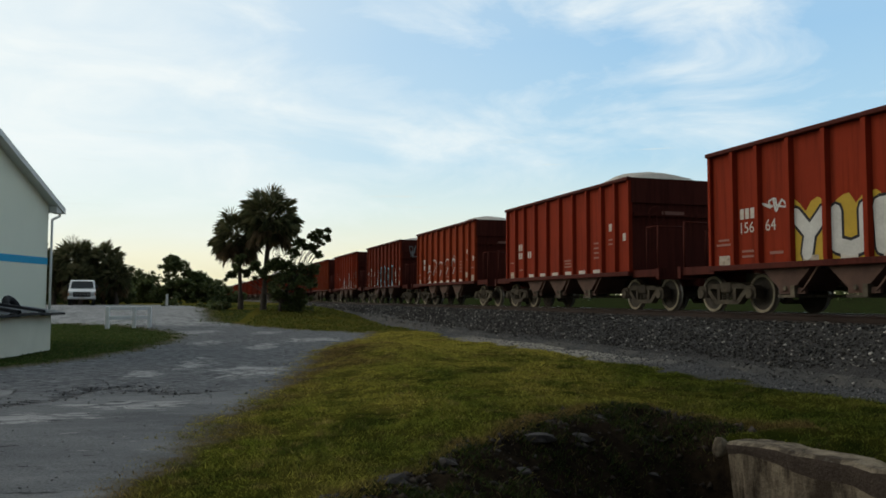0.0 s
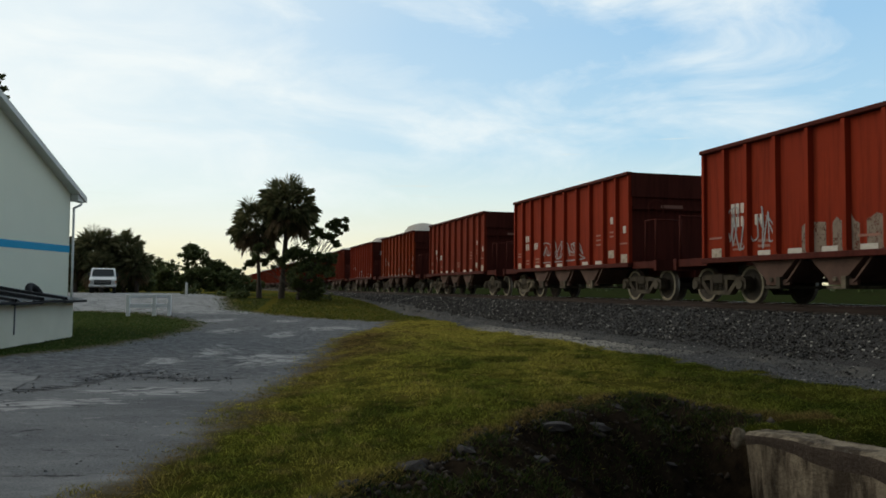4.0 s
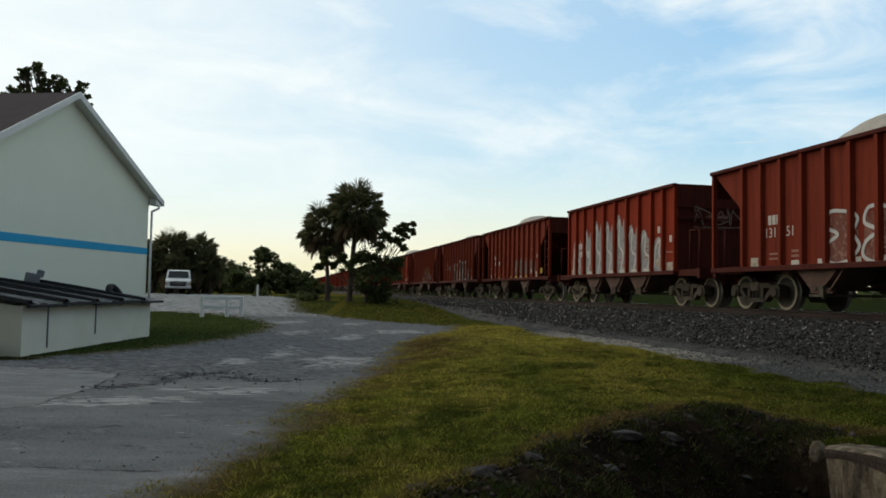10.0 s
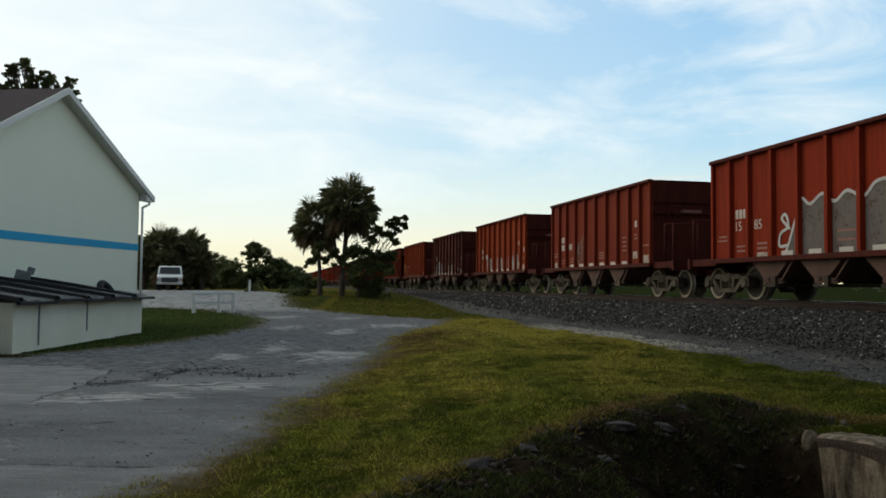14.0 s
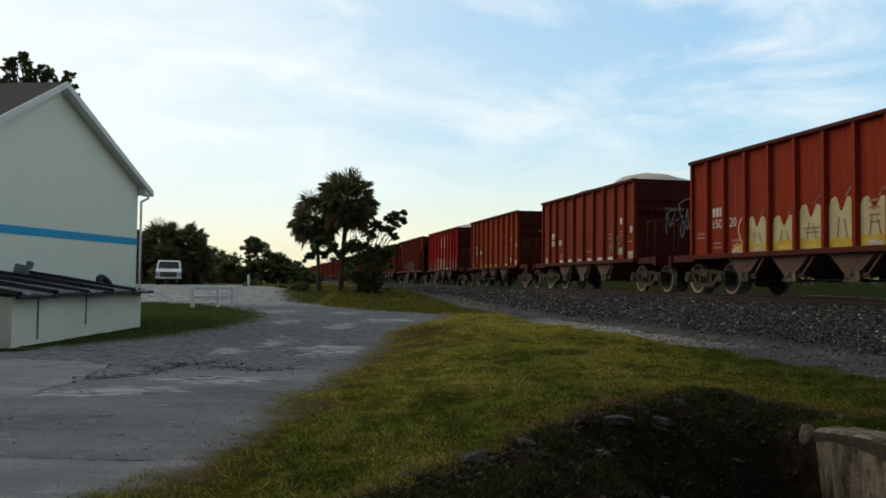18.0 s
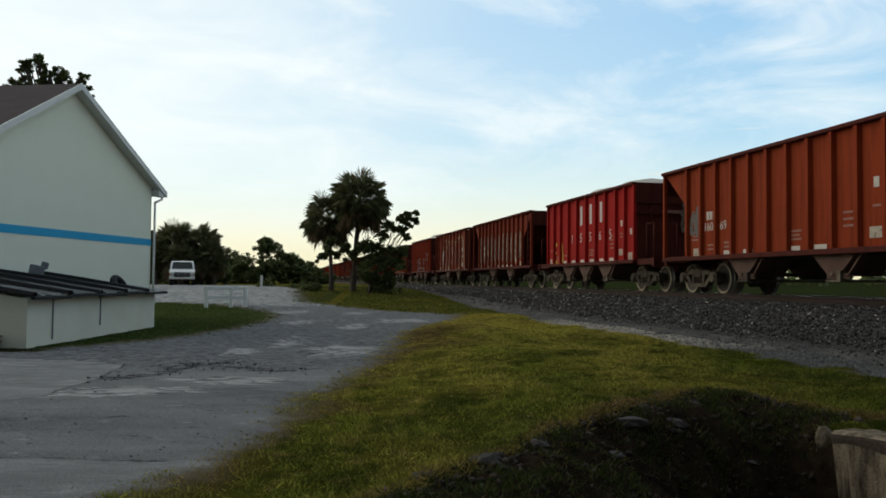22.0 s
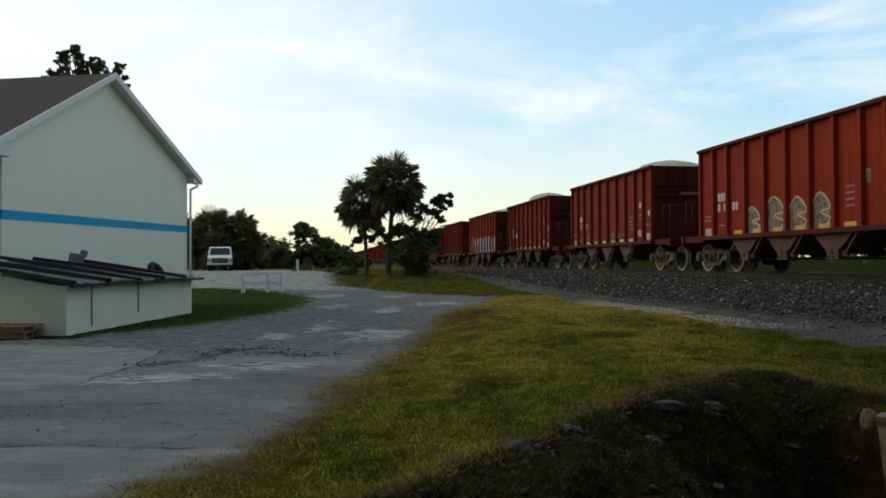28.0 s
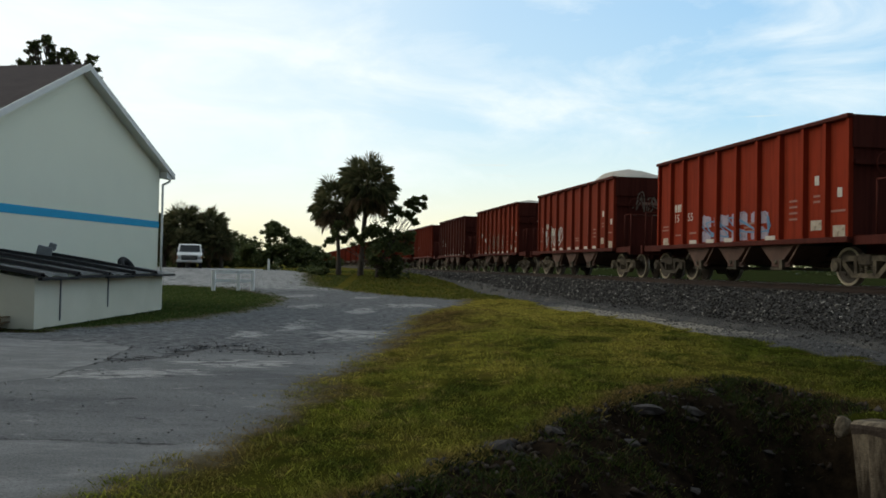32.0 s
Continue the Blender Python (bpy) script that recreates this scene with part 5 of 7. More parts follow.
def make_fence():
    fence = new("rail_fence")
    p = [Vector((-11.2, 41.2, 0)), Vector((-10.1, 41.8, 0)), Vector((-9.46, 42.15, 0))]
    base = ground_z(-10.5, 42.5) - 0.03
    for q in p:
        part("post", boxed(q.x - 0.085, q.x + 0.085, q.y - 0.085, q.y + 0.085, base, base + 1.05, bevel=0.01), M_FENCE, fence)
    for a, b in ((p[0], p[1]), (p[1], p[2])):
        d = b - a
        ang = math.degrees(math.atan2(d.y, d.x))
        for z in (0.42, 0.88):
            bm = boxed(0.05, d.length - 0.05, -0.03, 0.03, base + z, base + z + 0.17, bevel=0.008)
            bmesh.ops.transform(bm, matrix=pose(a.x, a.y, 0, 0, 0, ang), verts=bm.verts)
            part("rail_board", bm, M_FENCE, fence)
    tagged(fence, "short white painted wooden rail fence on grass", "fence")


make_fence()


def make_headwall():
    """Broken concrete wall at the mouth of the ditch."""
    bm = bmesh.new()
    p0, p1 = Vector((4.37, 8.62, 0)), Vector((6.02, 4.22, 0))
    d = (p1 - p0).normalized()
    nrm = Vector((-d.y, d.x, 0))
    n = 22
    rng = random.Random(3)
    rows = []
    for i in range(n + 1):
        u = (p1 - p0).length * i / n
        c = p0 + d * u
        w = 0.185 + rng.uniform(-0.014, 0.014)
        top = 0.05 + rng.uniform(-0.022, 0.012) - 0.03 * math.exp(-u / 0.25)
        cap = 0.012
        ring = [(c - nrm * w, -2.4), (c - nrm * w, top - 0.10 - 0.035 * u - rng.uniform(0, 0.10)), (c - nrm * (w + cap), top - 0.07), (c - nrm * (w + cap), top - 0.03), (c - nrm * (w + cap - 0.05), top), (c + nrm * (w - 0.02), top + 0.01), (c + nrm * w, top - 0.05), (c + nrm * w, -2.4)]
        lean = 0.30 * math.exp(-u / 0.5)       # the broken end leans in below
        rows.append([bm.verts.new((q.x + lean * min(0.9, max(0.0, top - 0.10 - z)), q.y, z)) for q, z in ring])
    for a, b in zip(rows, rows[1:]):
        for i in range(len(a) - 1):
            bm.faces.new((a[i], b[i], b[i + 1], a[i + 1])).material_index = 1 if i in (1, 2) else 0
    bm.faces.new(rows[0])
    bm.faces.new(rows[-1][::-1])
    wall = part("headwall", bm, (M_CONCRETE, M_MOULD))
    tagged(wall, "stained old concrete headwall at a ditch edge", "wall", kind="structure")
    bm = bmesh.new()
    bmesh.ops.create_icosphere(bm, subdivisions=2, radius=0.13)
    for v in bm.verts:
        v.co *= 1 + 0.25 * noise.noise(v.co * 6)
        v.co = Vector((v.co.x * 0.75, v.co.y * 0.6, v.co.z * 1.15 * (1 - 0.5 * max(0, v.co.z) / 0.16)))
    rock = part("stone", bm, M_CONCRETE)
    rock.matrix_world = pose(4.22, 8.74, -0.06, 0, 28, 20)
    tagged(rock, "rounded pale lump of concrete beside the headwall", "stone")


make_headwall()

# ---- trees and the van ----


def cloud_of(verts, faces, v, f):
    base = len(verts)
    verts.extend(v)
    faces.extend(tuple(base + i for i in q) for q in f)


def fan_frond(verts, faces, root, out, size, rng, droop):
    """A fan leaf: a long stalk, then narrow leaflets spread like a hand, their tips hanging."""
    out = out.normalized()
    side = out.cross(Vector((0, 0, 1)))
    side = side.normalized() if side.length > 0.05 else Vector((1, 0, 0))
    upv = side.cross(out).normalized()
    roll = rng.uniform(-1.2, 1.2)
    side, upv = side * math.cos(roll) + upv * math.sin(roll), upv * math.cos(roll) - side * math.sin(roll)
    hub = root + out * size * 0.95 + Vector((0, 0, -droop * size * 0.10))
    w = 0.016
    cloud_of(verts, faces, [root - side * w, root + side * w, hub + side * w * 0.6, hub - side * w * 0.6], [(0, 1, 2, 3)])
    n = 23
    for i in range(n):
        a = radians(-128 + 256 * i / (n - 1)) + rng.uniform(-0.05, 0.05)
        d = out * math.cos(a) + side * math.sin(a)
        ln = size * (0.52 + 0.34 * math.cos(a * 0.6)) * rng.uniform(0.86, 1.10)
        mid = hub + d * ln * 0.6 + upv * 0.10 * math.cos(a) * size
        tip = hub + d * ln + Vector((0, 0, -droop * ln * rng.uniform(0.05, 0.55)))
        q = d.cross(upv) * size * 0.024
        cloud_of(verts, faces, [hub, mid - q, tip, mid + q], [(0, 1, 2), (0, 2, 3)])


def make_palm(name, x, y, base, crown_z, radius, lean, seed, fronds=44, dead=12, label="", trunk_r=0.17):
    rng = random.Random(seed)
    tree = new(name)
    bm = bmesh.new()
    n = 12
    pts = []
    for i in range(n + 1):
        u = i / n
        pts.append(Vector((x + lean[0] * u ** 1.5, y + lean[1] * u, base - 0.1 + (crown_z - base + 0.1) * u)))
    for i in range(n):
        r0 = trunk_r * (1.35 - 0.45 * min(1, i / 3)) * rng.uniform(0.94, 1.06)
        tube(bm, pts[i], pts[i + 1], r0, r0 * 0.96, 9, caps=False)
    head = pts[-1]
    for i in range(26):       # old leaf boots under the crown
        a, u = rng.uniform(0, 2 * math.pi), rng.uniform(0.72, 0.99)
        p = pts[int(u * n)]
        o = Vector((math.cos(a), math.sin(a), 0.7)).normalized()
        tube(bm, p + o * trunk_r * 0.7, p + o * (trunk_r + 0.16), 0.045, 0.02, 5)
    part("trunk", bm, M_BARK, tree)
    verts, faces = [], []
    for i in range(fronds):
        a = i * 2.39996 + rng.uniform(-0.25, 0.25)
        el = math.asin(max(-0.95, min(0.98, 1.0 - 1.85 * (i + 0.5) / fronds)))
        d = Vector((math.cos(a) * math.cos(el), math.sin(a) * math.cos(el), math.sin(el)))
        fan_frond(verts, faces, head + Vector((0, 0, rng.uniform(-0.25, 0.2))), d, radius * 0.55 * rng.uniform(0.66, 1.08), rng, 0.55 - 0.40 * math.sin(el))
    soup("crown", verts, faces, M_FROND, tree)
    verts, faces = [], []
    for i in range(dead):
        a = rng.uniform(0, 2 * math.pi)
        d = Vector((math.cos(a) * 0.7, math.sin(a) * 0.7, -rng.uniform(0.35, 1.0)))
        fan_frond(verts, faces, head + Vector((0, 0, -0.3)), d, radius * 0.5 * rng.uniform(0.7, 1.05), rng, 1.2)
    if dead:
        soup("dry_skirt", verts, faces, M_DEADFROND, tree)
    tagged(tree, label or "fan palm with a round dark green crown on a bare trunk", "palm tree", "palms")
    return tree


def leaf_clump(verts, faces, c, r, n, size, rng):
    for _ in range(n):
        d = Vector((rng.gauss(0, 1), rng.gauss(0, 1), rng.gauss(0, 0.8)))
        d = d.normalized() * r * rng.uniform(0.1, 1.0)
        p = c + d
        u = Vector((rng.gauss(0, 1), rng.gauss(0, 1), rng.gauss(0, 0.5))).normalized()
        v = u.cross(Vector((rng.gauss(0, 1), rng.gauss(0, 1), rng.gauss(0, 1)))).normalized()
        s = size * rng.uniform(0.6, 1.3)
        cloud_of(verts, faces, [p - u * s, p - v * s * 0.45, p + u * s, p + v * s * 0.45], [(0, 1, 2, 3)])


def make_tree(name, x, y, base, clumps, seed, leaf, per, label, category, trunk_r=0.16, fork=0.35, mat=None):
    """A trunk, limbs that reach each clump, and clumps of separate leaves. clumps: x, y, z, radius about the foot."""
    rng = random.Random(seed)
    tree = new(name)
    foot = Vector((x, y, base - 0.1))
    top = max(c[2] for c in clumps)
    crotch = foot + Vector((rng.uniform(-0.1, 0.1), rng.uniform(-0.1, 0.1), top * fork))
    bm = bmesh.new()
    tube(bm, foot, crotch, trunk_r, trunk_r * 0.75, 9)
    part("trunk", bm, M_BARK, tree)
    verts, faces = [], []
    for cx, cy, cz, r in clumps:
        c = foot + Vector((cx, cy, cz))
        bm = bmesh.new()
        mid = crotch.lerp(c, 0.5) + Vector((rng.uniform(-0.2, 0.2), rng.uniform(-0.2, 0.2), 0.1 * top * rng.uniform(-0.3, 0.6)))
        tube(bm, crotch, mid, trunk_r * 0.32, trunk_r * 0.2, 6)
        tube(bm, mid, c, trunk_r * 0.2, trunk_r * 0.06, 6)
        for _ in range(3):
            q = c + Vector((rng.gauss(0, 1), rng.gauss(0, 1), rng.gauss(0, 0.6))).normalized() * r * 0.9
            tube(bm, mid.lerp(c, 0.6), q, trunk_r * 0.14, trunk_r * 0.04, 5)
        part("limb", bm, M_BARK, tree)
        for _ in range(10):
            d = Vector((rng.gauss(0, 1), rng.gauss(0, 1), rng.gauss(0, 0.8))).normalized() * r * rng.uniform(0.1, 1.05)
            leaf_clump(verts, faces, c + d, r * rng.uniform(0.2, 0.55), per // 9, leaf, rng)
    soup("crown", verts, faces, mat or M_LEAF, tree)
    tagged(tree, label, category)
    return tree


def random_clumps(rng, n, wx, wy, z0, z1, r):
    out = []
    for _ in range(n):
        u = rng.uniform(0, 1)
        z = z0 + (z1 - z0) * u
        k = math.sqrt(max(0.1, 1 - (2 * u - 0.8) ** 2 / 1.5))
        out.append((rng.uniform(-wx, wx) * k, rng.uniform(-wy, wy) * k, z, r * rng.uniform(0.7, 1.2)))
    return out


make_palm("palm", -5.05, 54.0, ground_z(-5.05, 54), 6.80, 2.32, (0.42, 0.1), 1, 92, 22, "tall fan palm with a dense round crown and pale trunk", 0.17)
make_palm("palm", -6.55, 54.6, ground_z(-6.55, 54.6), 5.75, 2.0, (-0.28, 0.2), 2, 74, 46, "shorter fan palm with brownish drooping skirt and dark trunk", 0.14)
TREE_MASS = [(-0.6, 0, 3.1, 0.75), (0.1, 0.2, 3.2, 0.8), (0.8, 0, 3.0, 0.8), (1.5, 0.1, 2.8, 0.75), (2.1, 0, 2.7, 0.55), (-0.5, 0.2, 2.2, 0.8), (0.3, 0, 2.2, 0.9), (1.1, 0.2, 2.0, 0.9), (1.8, 0, 1.9, 0.7),
             (-0.2, 0, 1.2, 0.7), (0.6, 0.2, 1.0, 0.8), (1.3, 0, 1.1, 0.7), (0.9, 0, 0.45, 0.5), (0.2, 0.2, 0.45, 0.5)]
TREE_LIMBS = [(1.0, 0, 3.9, 0.36), (1.2, 0, 4.55, 0.40), (1.55, 0.1, 4.3, 0.42), (1.95, 0, 4.2, 0.32), (2.0, 0.1, 4.85, 0.36), (2.4, 0, 4.55, 0.32), (2.5, 0, 5.15, 0.30), (2.9, 0.1, 4.85, 0.26), (2.95, 0, 5.3, 0.27), (2.4, 0, 3.75, 0.30)]
TREE_LOW = [(-1.6, 0.3, 2.9, 0.45), (-2.2, 0.4, 2.6, 0.42), (-2.8, 0.4, 2.85, 0.42), (-3.2, 0.5, 2.4, 0.40), (-1.2, 0.2, 2.4, 0.45), (-2.6, 0.3, 3.4, 0.35)]
make_tree("tree", -3.9, 53.0, ground_z(-3.9, 53.0), TREE_MASS + TREE_LIMBS + TREE_LOW, 5, 0.13, 560, "small dense broad-leaved tree with limbs reaching out beside palms", "tree", 0.13, 0.12)


def make_far_trees():
    rng = random.Random(9)
    # x, y, height of the crown's heart, crown radius
    spots = [(-22.35, 72, 4.85, 2.2), (-20.1, 72.5, 4.65, 2.1), (-18.8, 71.6, 3.45, 1.85), (-23.7, 71.2, 3.7, 1.8), (-21.4, 70.6, 3.2, 1.8), (-25.4, 73.0, 4.6, 2.0), (-27.6, 75, 4.8, 2.1)]
    for i, (x, y, z, r) in enumerate(spots):
        make_palm("palm", x, y, 1.0, z, r, (rng.uniform(-0.3, 0.3), 0), 30 + i, 80, 30, "dark fan palm in a dense thicket behind the van", 0.17)
    # x, y, half width, depth, low, high, clump, clumps
    groups = [(-22.5, 74, 2.6, 1.4, 0.2, 2.6, 1.2, 10), (-19.6, 74, 1.8, 1.4, 0.2, 2.4, 1.1, 9), (-27.0, 79, 3.0, 2.0, 0.4, 3.2, 1.3, 8),
              (-22.2, 93, 2.4, 1.5, 0.2, 3.2, 1.1, 12), (-20.4, 91, 1.6, 1.5, 0.2, 2.6, 1.0, 9), (-18.4, 94, 1.7, 1.2, 0.4, 5.3, 0.95, 18), (-17.4, 92, 1.7, 1.2, 0.2, 2.6, 1.0, 9),
              (-15.7, 94, 1.2, 1.2, 0.2, 3.3, 0.8, 10), (-14.4, 95, 1.0, 1.2, 0.2, 2.5, 0.8, 9), (-13.5, 97, 1.0, 1.0, 0.1, 1.9, 0.75, 9), (-15.0, 92, 1.6, 1.0, 0.1, 2.0, 0.9, 10), (-12.4, 100, 1.2, 1.0, 0.1, 1.0, 0.6, 8), (-34, 82, 3.5, 2.5, 0.4, 5.0, 1.6, 9), (-40, 90, 3.5, 2.5, 0.4, 5.0, 1.6, 9), (-24.5, 97, 3.0, 1.5, 0.2, 2.6, 1.2, 9)]
    for i, (x, y, wx, wy, z0, z1, r, n) in enumerate(groups):
        make_tree("shrub_tree", x, y, 1.0, random_clumps(rng, int(n * 1.8), wx, wy, z0, z1, r * 0.8), 60 + i, 0.17, 330, "dark green scrubby tree in the thicket", "tree", 0.10, 0.2)
    for i, (x, y, w, h) in enumerate([(-8.3, 54.5, 0.6, 0.3), (-7.6, 54.2, 0.4, 0.6), (-9.6, 57.0, 0.8, 0.2), (-2.6, 53.2, 0.6, 0.5), (-12.4, 60, 1.0, 0.6)]):
        make_tree("bush", x, y, ground_z(x, y), random_clumps(rng, 5, w, 0.5, 0.15, h, 0.35), 90 + i, 0.09, 120, "low dark bush in rough grass", "bush", 0.04, 0.2)
    # the tall tree whose top shows over the ridge
    brow = ((-3.2, 15.2), (-2.4, 16.2), (-2.0, 17.0), (-1.5, 17.2), (-0.75, 17.85), (-0.2, 16.6), (0.1, 16.2), (0.6, 16.9), (1.2, 16.5), (1.7, 15.6), (2.1, 16.0), (2.35, 16.6), (2.75, 15.5), (3.2, 14.6))
    cl = []
    for i in range(74):
        x = -3.1 + 6.0 * (i + rng.random()) / 74
        top = next(b + (d - b) * (x - a) / (c - a) for (a, b), (c, d) in zip(brow, brow[1:]) if x <= c)
        r = rng.uniform(0.26, 0.46)
        cl.append((x, rng.uniform(-0.8, 0.8), top - r - 2.6 * (rng.random() ** 1.6 if i % 3 else 0.0), r))
    cl += [(0, 0, 13.4, 1.3), (-1.5, 0, 13.6, 1.2), (1.6, 0, 13.2, 1.2), (0, 0, 11, 1.8)]
    make_tree("pine_tree", -29.0, 62, 0.9, cl, 77, 0.11, 260, "tall dark pine rising behind the roof", "tree", 0.32, 0.6)


make_far_trees()

M_VANWHITE = mottled("white_car_paint", (0.72, 0.73, 0.72), (0.66, 0.67, 0.66), 1.0, 0.35, 0.0, 60, 0.02, 0.002, None, 0.5)
M_CHROME = mottled("dull_chrome", (0.55, 0.55, 0.55), (0.42, 0.42, 0.42), 4.0, 0.3, 0.9)
M_GRILLE = mottled("black_grille", (0.03, 0.03, 0.032), (0.02, 0.02, 0.02), 6.0, 0.5)
M_LENS = mottled("headlamp_lens", (0.55, 0.57, 0.58), (0.45, 0.47, 0.48), 8.0, 0.15, 0.2)
M_AMBER = mottled("amber_lens", (0.45, 0.16, 0.03), (0.38, 0.12, 0.02), 8.0, 0.3)


def glass(name, tint):
    m, nt, bs = material(name, 0.12, 0.0, 0.22)
    bs.inputs["Base Color"].default_value = (*tint, 1)
    return m


M_GLASS = glass("dark_window_glass", (0.006, 0.010, 0.013))


def make_van():
    """White full-size van or truck, seen from the front."""
    van = new("van")
    W = 0.98
    prof = [(0.0, 0.42), (0.0, 0.95), (0.10, 1.02), (1.15, 1.14), (1.75, 1.72), (1.95, 1.78), (4.9, 1.78), (5.05, 1.60), (5.1, 0.45)]
    bm = bmesh.new()
    secs = []
    for sx, k in ((-W, 0.93), (-W * 0.97, 1.0), (W * 0.97, 1.0), (W, 0.93)):
        secs.append([bm.verts.new((sx * (1 - 0.10 * max(0, z - 1.1) / 0.7), y, 0.42 + (z - 0.42) * k)) for y, z in prof])
    for a, b in zip(secs, secs[1:]):
        for i in range(len(prof) - 1):
            bm.faces.new((a[i], a[i + 1], b[i + 1], b[i]))
    bm.faces.new(secs[0])
    bm.faces.new(secs[-1][::-1])
    part("body", bm, M_VANWHITE, van)
    bm = bmesh.new()
    v = [bm.verts.new(p) for p in ((-0.82, 1.20, 1.20), (0.82, 1.20, 1.20), (0.74, 1.70, 1.68), (-0.74, 1.70, 1.68))]
    bm.faces.new(v)
    bmesh.ops.translate(bm, verts=bm.verts, vec=(0, -0.025, 0.02))
    bmesh.ops.solidify(bm, geom=bm.faces[:], thickness=0.02)
    part("windscreen", bm, M_GLASS, van, "dark sloping windscreen")
    part("bumper", boxed(-1.0, 1.0, -0.14, 0.02, 0.42, 0.55, bevel=0.03), M_CHROME, van, "dull chrome bumper")
    part("grille", boxed(-0.62, 0.62, -0.03, 0.01, 0.59, 0.92, bevel=0.01), M_GRILLE, van, "black grille")
    for z in (0.72, 0.83):
        part("grille_bar", boxed(-0.54, 0.54, -0.045, -0.03, z, z + 0.02), M_CHROME, van)
    for s in (-1, 1):
        part("headlight", boxed(s * 0.77 - 0.13, s * 0.77 + 0.13, -0.04, 0.01, 0.66, 0.86, bevel=0.02), M_LENS, van)
        part("marker_light", boxed(s * 0.945 - 0.03, s * 0.945 + 0.03, -0.03, 0.02, 0.66, 0.88, bevel=0.01), M_AMBER, van)
        bm = bmesh.new()
        tube(bm, (s * 0.95, 1.3, 1.25), (s * 1.02, 1.25, 1.30), 0.02, n=6)
        box(bm, s * 1.05 - 0.06, s * 1.05 + 0.06, 1.20, 1.26, 1.18, 1.44, bevel=0.02)
        part("mirror", bm, M_GRILLE, van)
        bm = boxed(-0.01, 0.01, 1.75, 2.7, 1.16, 1.60)
        bmesh.ops.translate(bm, verts=bm.verts, vec=(s * 0.955, 0, 0))
        part("side_window", bm, M_GLASS, van)
        for y in (0.85, 4.1):
            bm = bmesh.new()
            lathe_y(bm, [(0.0, 0.1), (0.2, 0.11), (0.22, 0.13), (0.36, 0.12), (0.37, 0.0), (0.36, -0.12), (0.0, -0.1)], 20)
            bmesh.ops.transform(bm, matrix=pose(s * 0.84, y, 0.37, 0, 0, 90), verts=bm.verts)
            wheel = part("wheel", bm, M_PLAINDARK, van, "black tyre")
    part("number_plate", boxed(-0.16, 0.16, -0.155, -0.142, 0.43, 0.55), M_WHITE, van)
    tagged(van, "white full-size van parked facing the drive", "van")
    van.matrix_world = pose(-18.55, 61.5, ground_z(-18.55, 61.5) + 0.02, 0, 0, 16) @ Matrix.Diagonal((0.93, 1, 1.04, 1))
    bm = boxed(-0.07, 0.07, -0.07, 0.07, 0, 0.85, bevel=0.015)
    post = part("marker_post", bm, M_TRIM)
    post.matrix_world = pose(-11.9, 58.0, ground_z(-11.9, 58))
    tagged(post, "short white painted post in the grass", "post")


make_van()

# ---- loose stuff on the ground ----


def blades(name, spots, mat, label, category):
    """spots: x, y, z, height, width. Each blade is a bent sliver of two faces."""
    n = len(spots)
    s = np.array(spots)
    rng = np.random.default_rng(7)
    a = rng.uniform(0, 2 * np.pi, n)
    lean = rng.uniform(0.3, 1.25, n) * s[:, 3]
    la = rng.uniform(0, 2 * np.pi, n)
    side = np.stack([np.cos(a), np.sin(a), 0 * a], 1) * s[:, 4:5] * 0.5
    foot = s[:, :3] - [0, 0, 0.01]
    tip = foot + np.stack([np.cos(la) * lean, np.sin(la) * lean, s[:, 3] * (1 - 0.35 * lean / s[:, 3])], 1)
    mid = foot + (tip - foot) * 0.5 + np.stack([0 * a, 0 * a, s[:, 3] * 0.14], 1)
    v = np.stack([foot - side, foot + side, mid + side * 0.75, tip, mid - side * 0.75], 1).reshape(-1, 3)
    me = bpy.data.meshes.new(name)
    me.vertices.add(n * 5)
    me.vertices.foreach_set("co", v.ravel())
    loops = (np.arange(n)[:, None] * 5 + np.array([0, 1, 2, 3, 4])).ravel()
    me.loops.add(n * 5)
    me.loops.foreach_set("vertex_index", loops)
    me.polygons.add(n)
    me.polygons.foreach_set("loop_start", np.arange(n) * 5)
    me.update(calc_edges=True)
    dry = me.attributes.new("dry", "FLOAT", "POINT")
    dry.data.foreach_set("value", np.repeat(s[:, 5], 5))
    ob = link(name, me, mat)
    return tagged(ob, label, category, kind="stuff")


def land(x, y):
    """Height and masks of the ground under many places at once."""
    xs, ys = LAND["x"], LAND["y"]
    i = np.clip(np.searchsorted(xs, x) - 1, 0, len(xs) - 2)
    j = np.clip(np.searchsorted(ys, y) - 1, 0, len(ys) - 2)
    u, v = (x - xs[i]) / (xs[i + 1] - xs[i]), (y - ys[j]) / (ys[j + 1] - ys[j])

    def lerp(f):
        uu, vv = (u, v) if f.ndim == 2 else (u[:, None], v[:, None])
        return (f[j, i] * (1 - uu) + f[j, i + 1] * uu) * (1 - vv) + (f[j + 1, i] * (1 - uu) + f[j + 1, i + 1] * uu) * vv
    return lerp(LAND["z"]), lerp(LAND["k"])


def tufts(rng, cx, cy, size, count, spread, height, width):
    """Blades fanned round tuft centres: rows of x, y, z, height, width, dry."""
    n = len(cx)
    a = rng.uniform(0, 2 * np.pi, (n, count))
    r = spread * np.sqrt(rng.uniform(0, 1, (n, count))) * size[:, None]
    x, y = (cx[:, None] + r * np.cos(a)).ravel(), (cy[:, None] + r * np.sin(a)).ravel()
    z, k = land(x, y)
    h = (rng.uniform(*height, (n, count)) * size[:, None]).ravel()
    w = rng.uniform(*width, n * count) * (1 + y / 16)
    return np.stack([x, y, z, h, w, k[:, 8]], 1), k


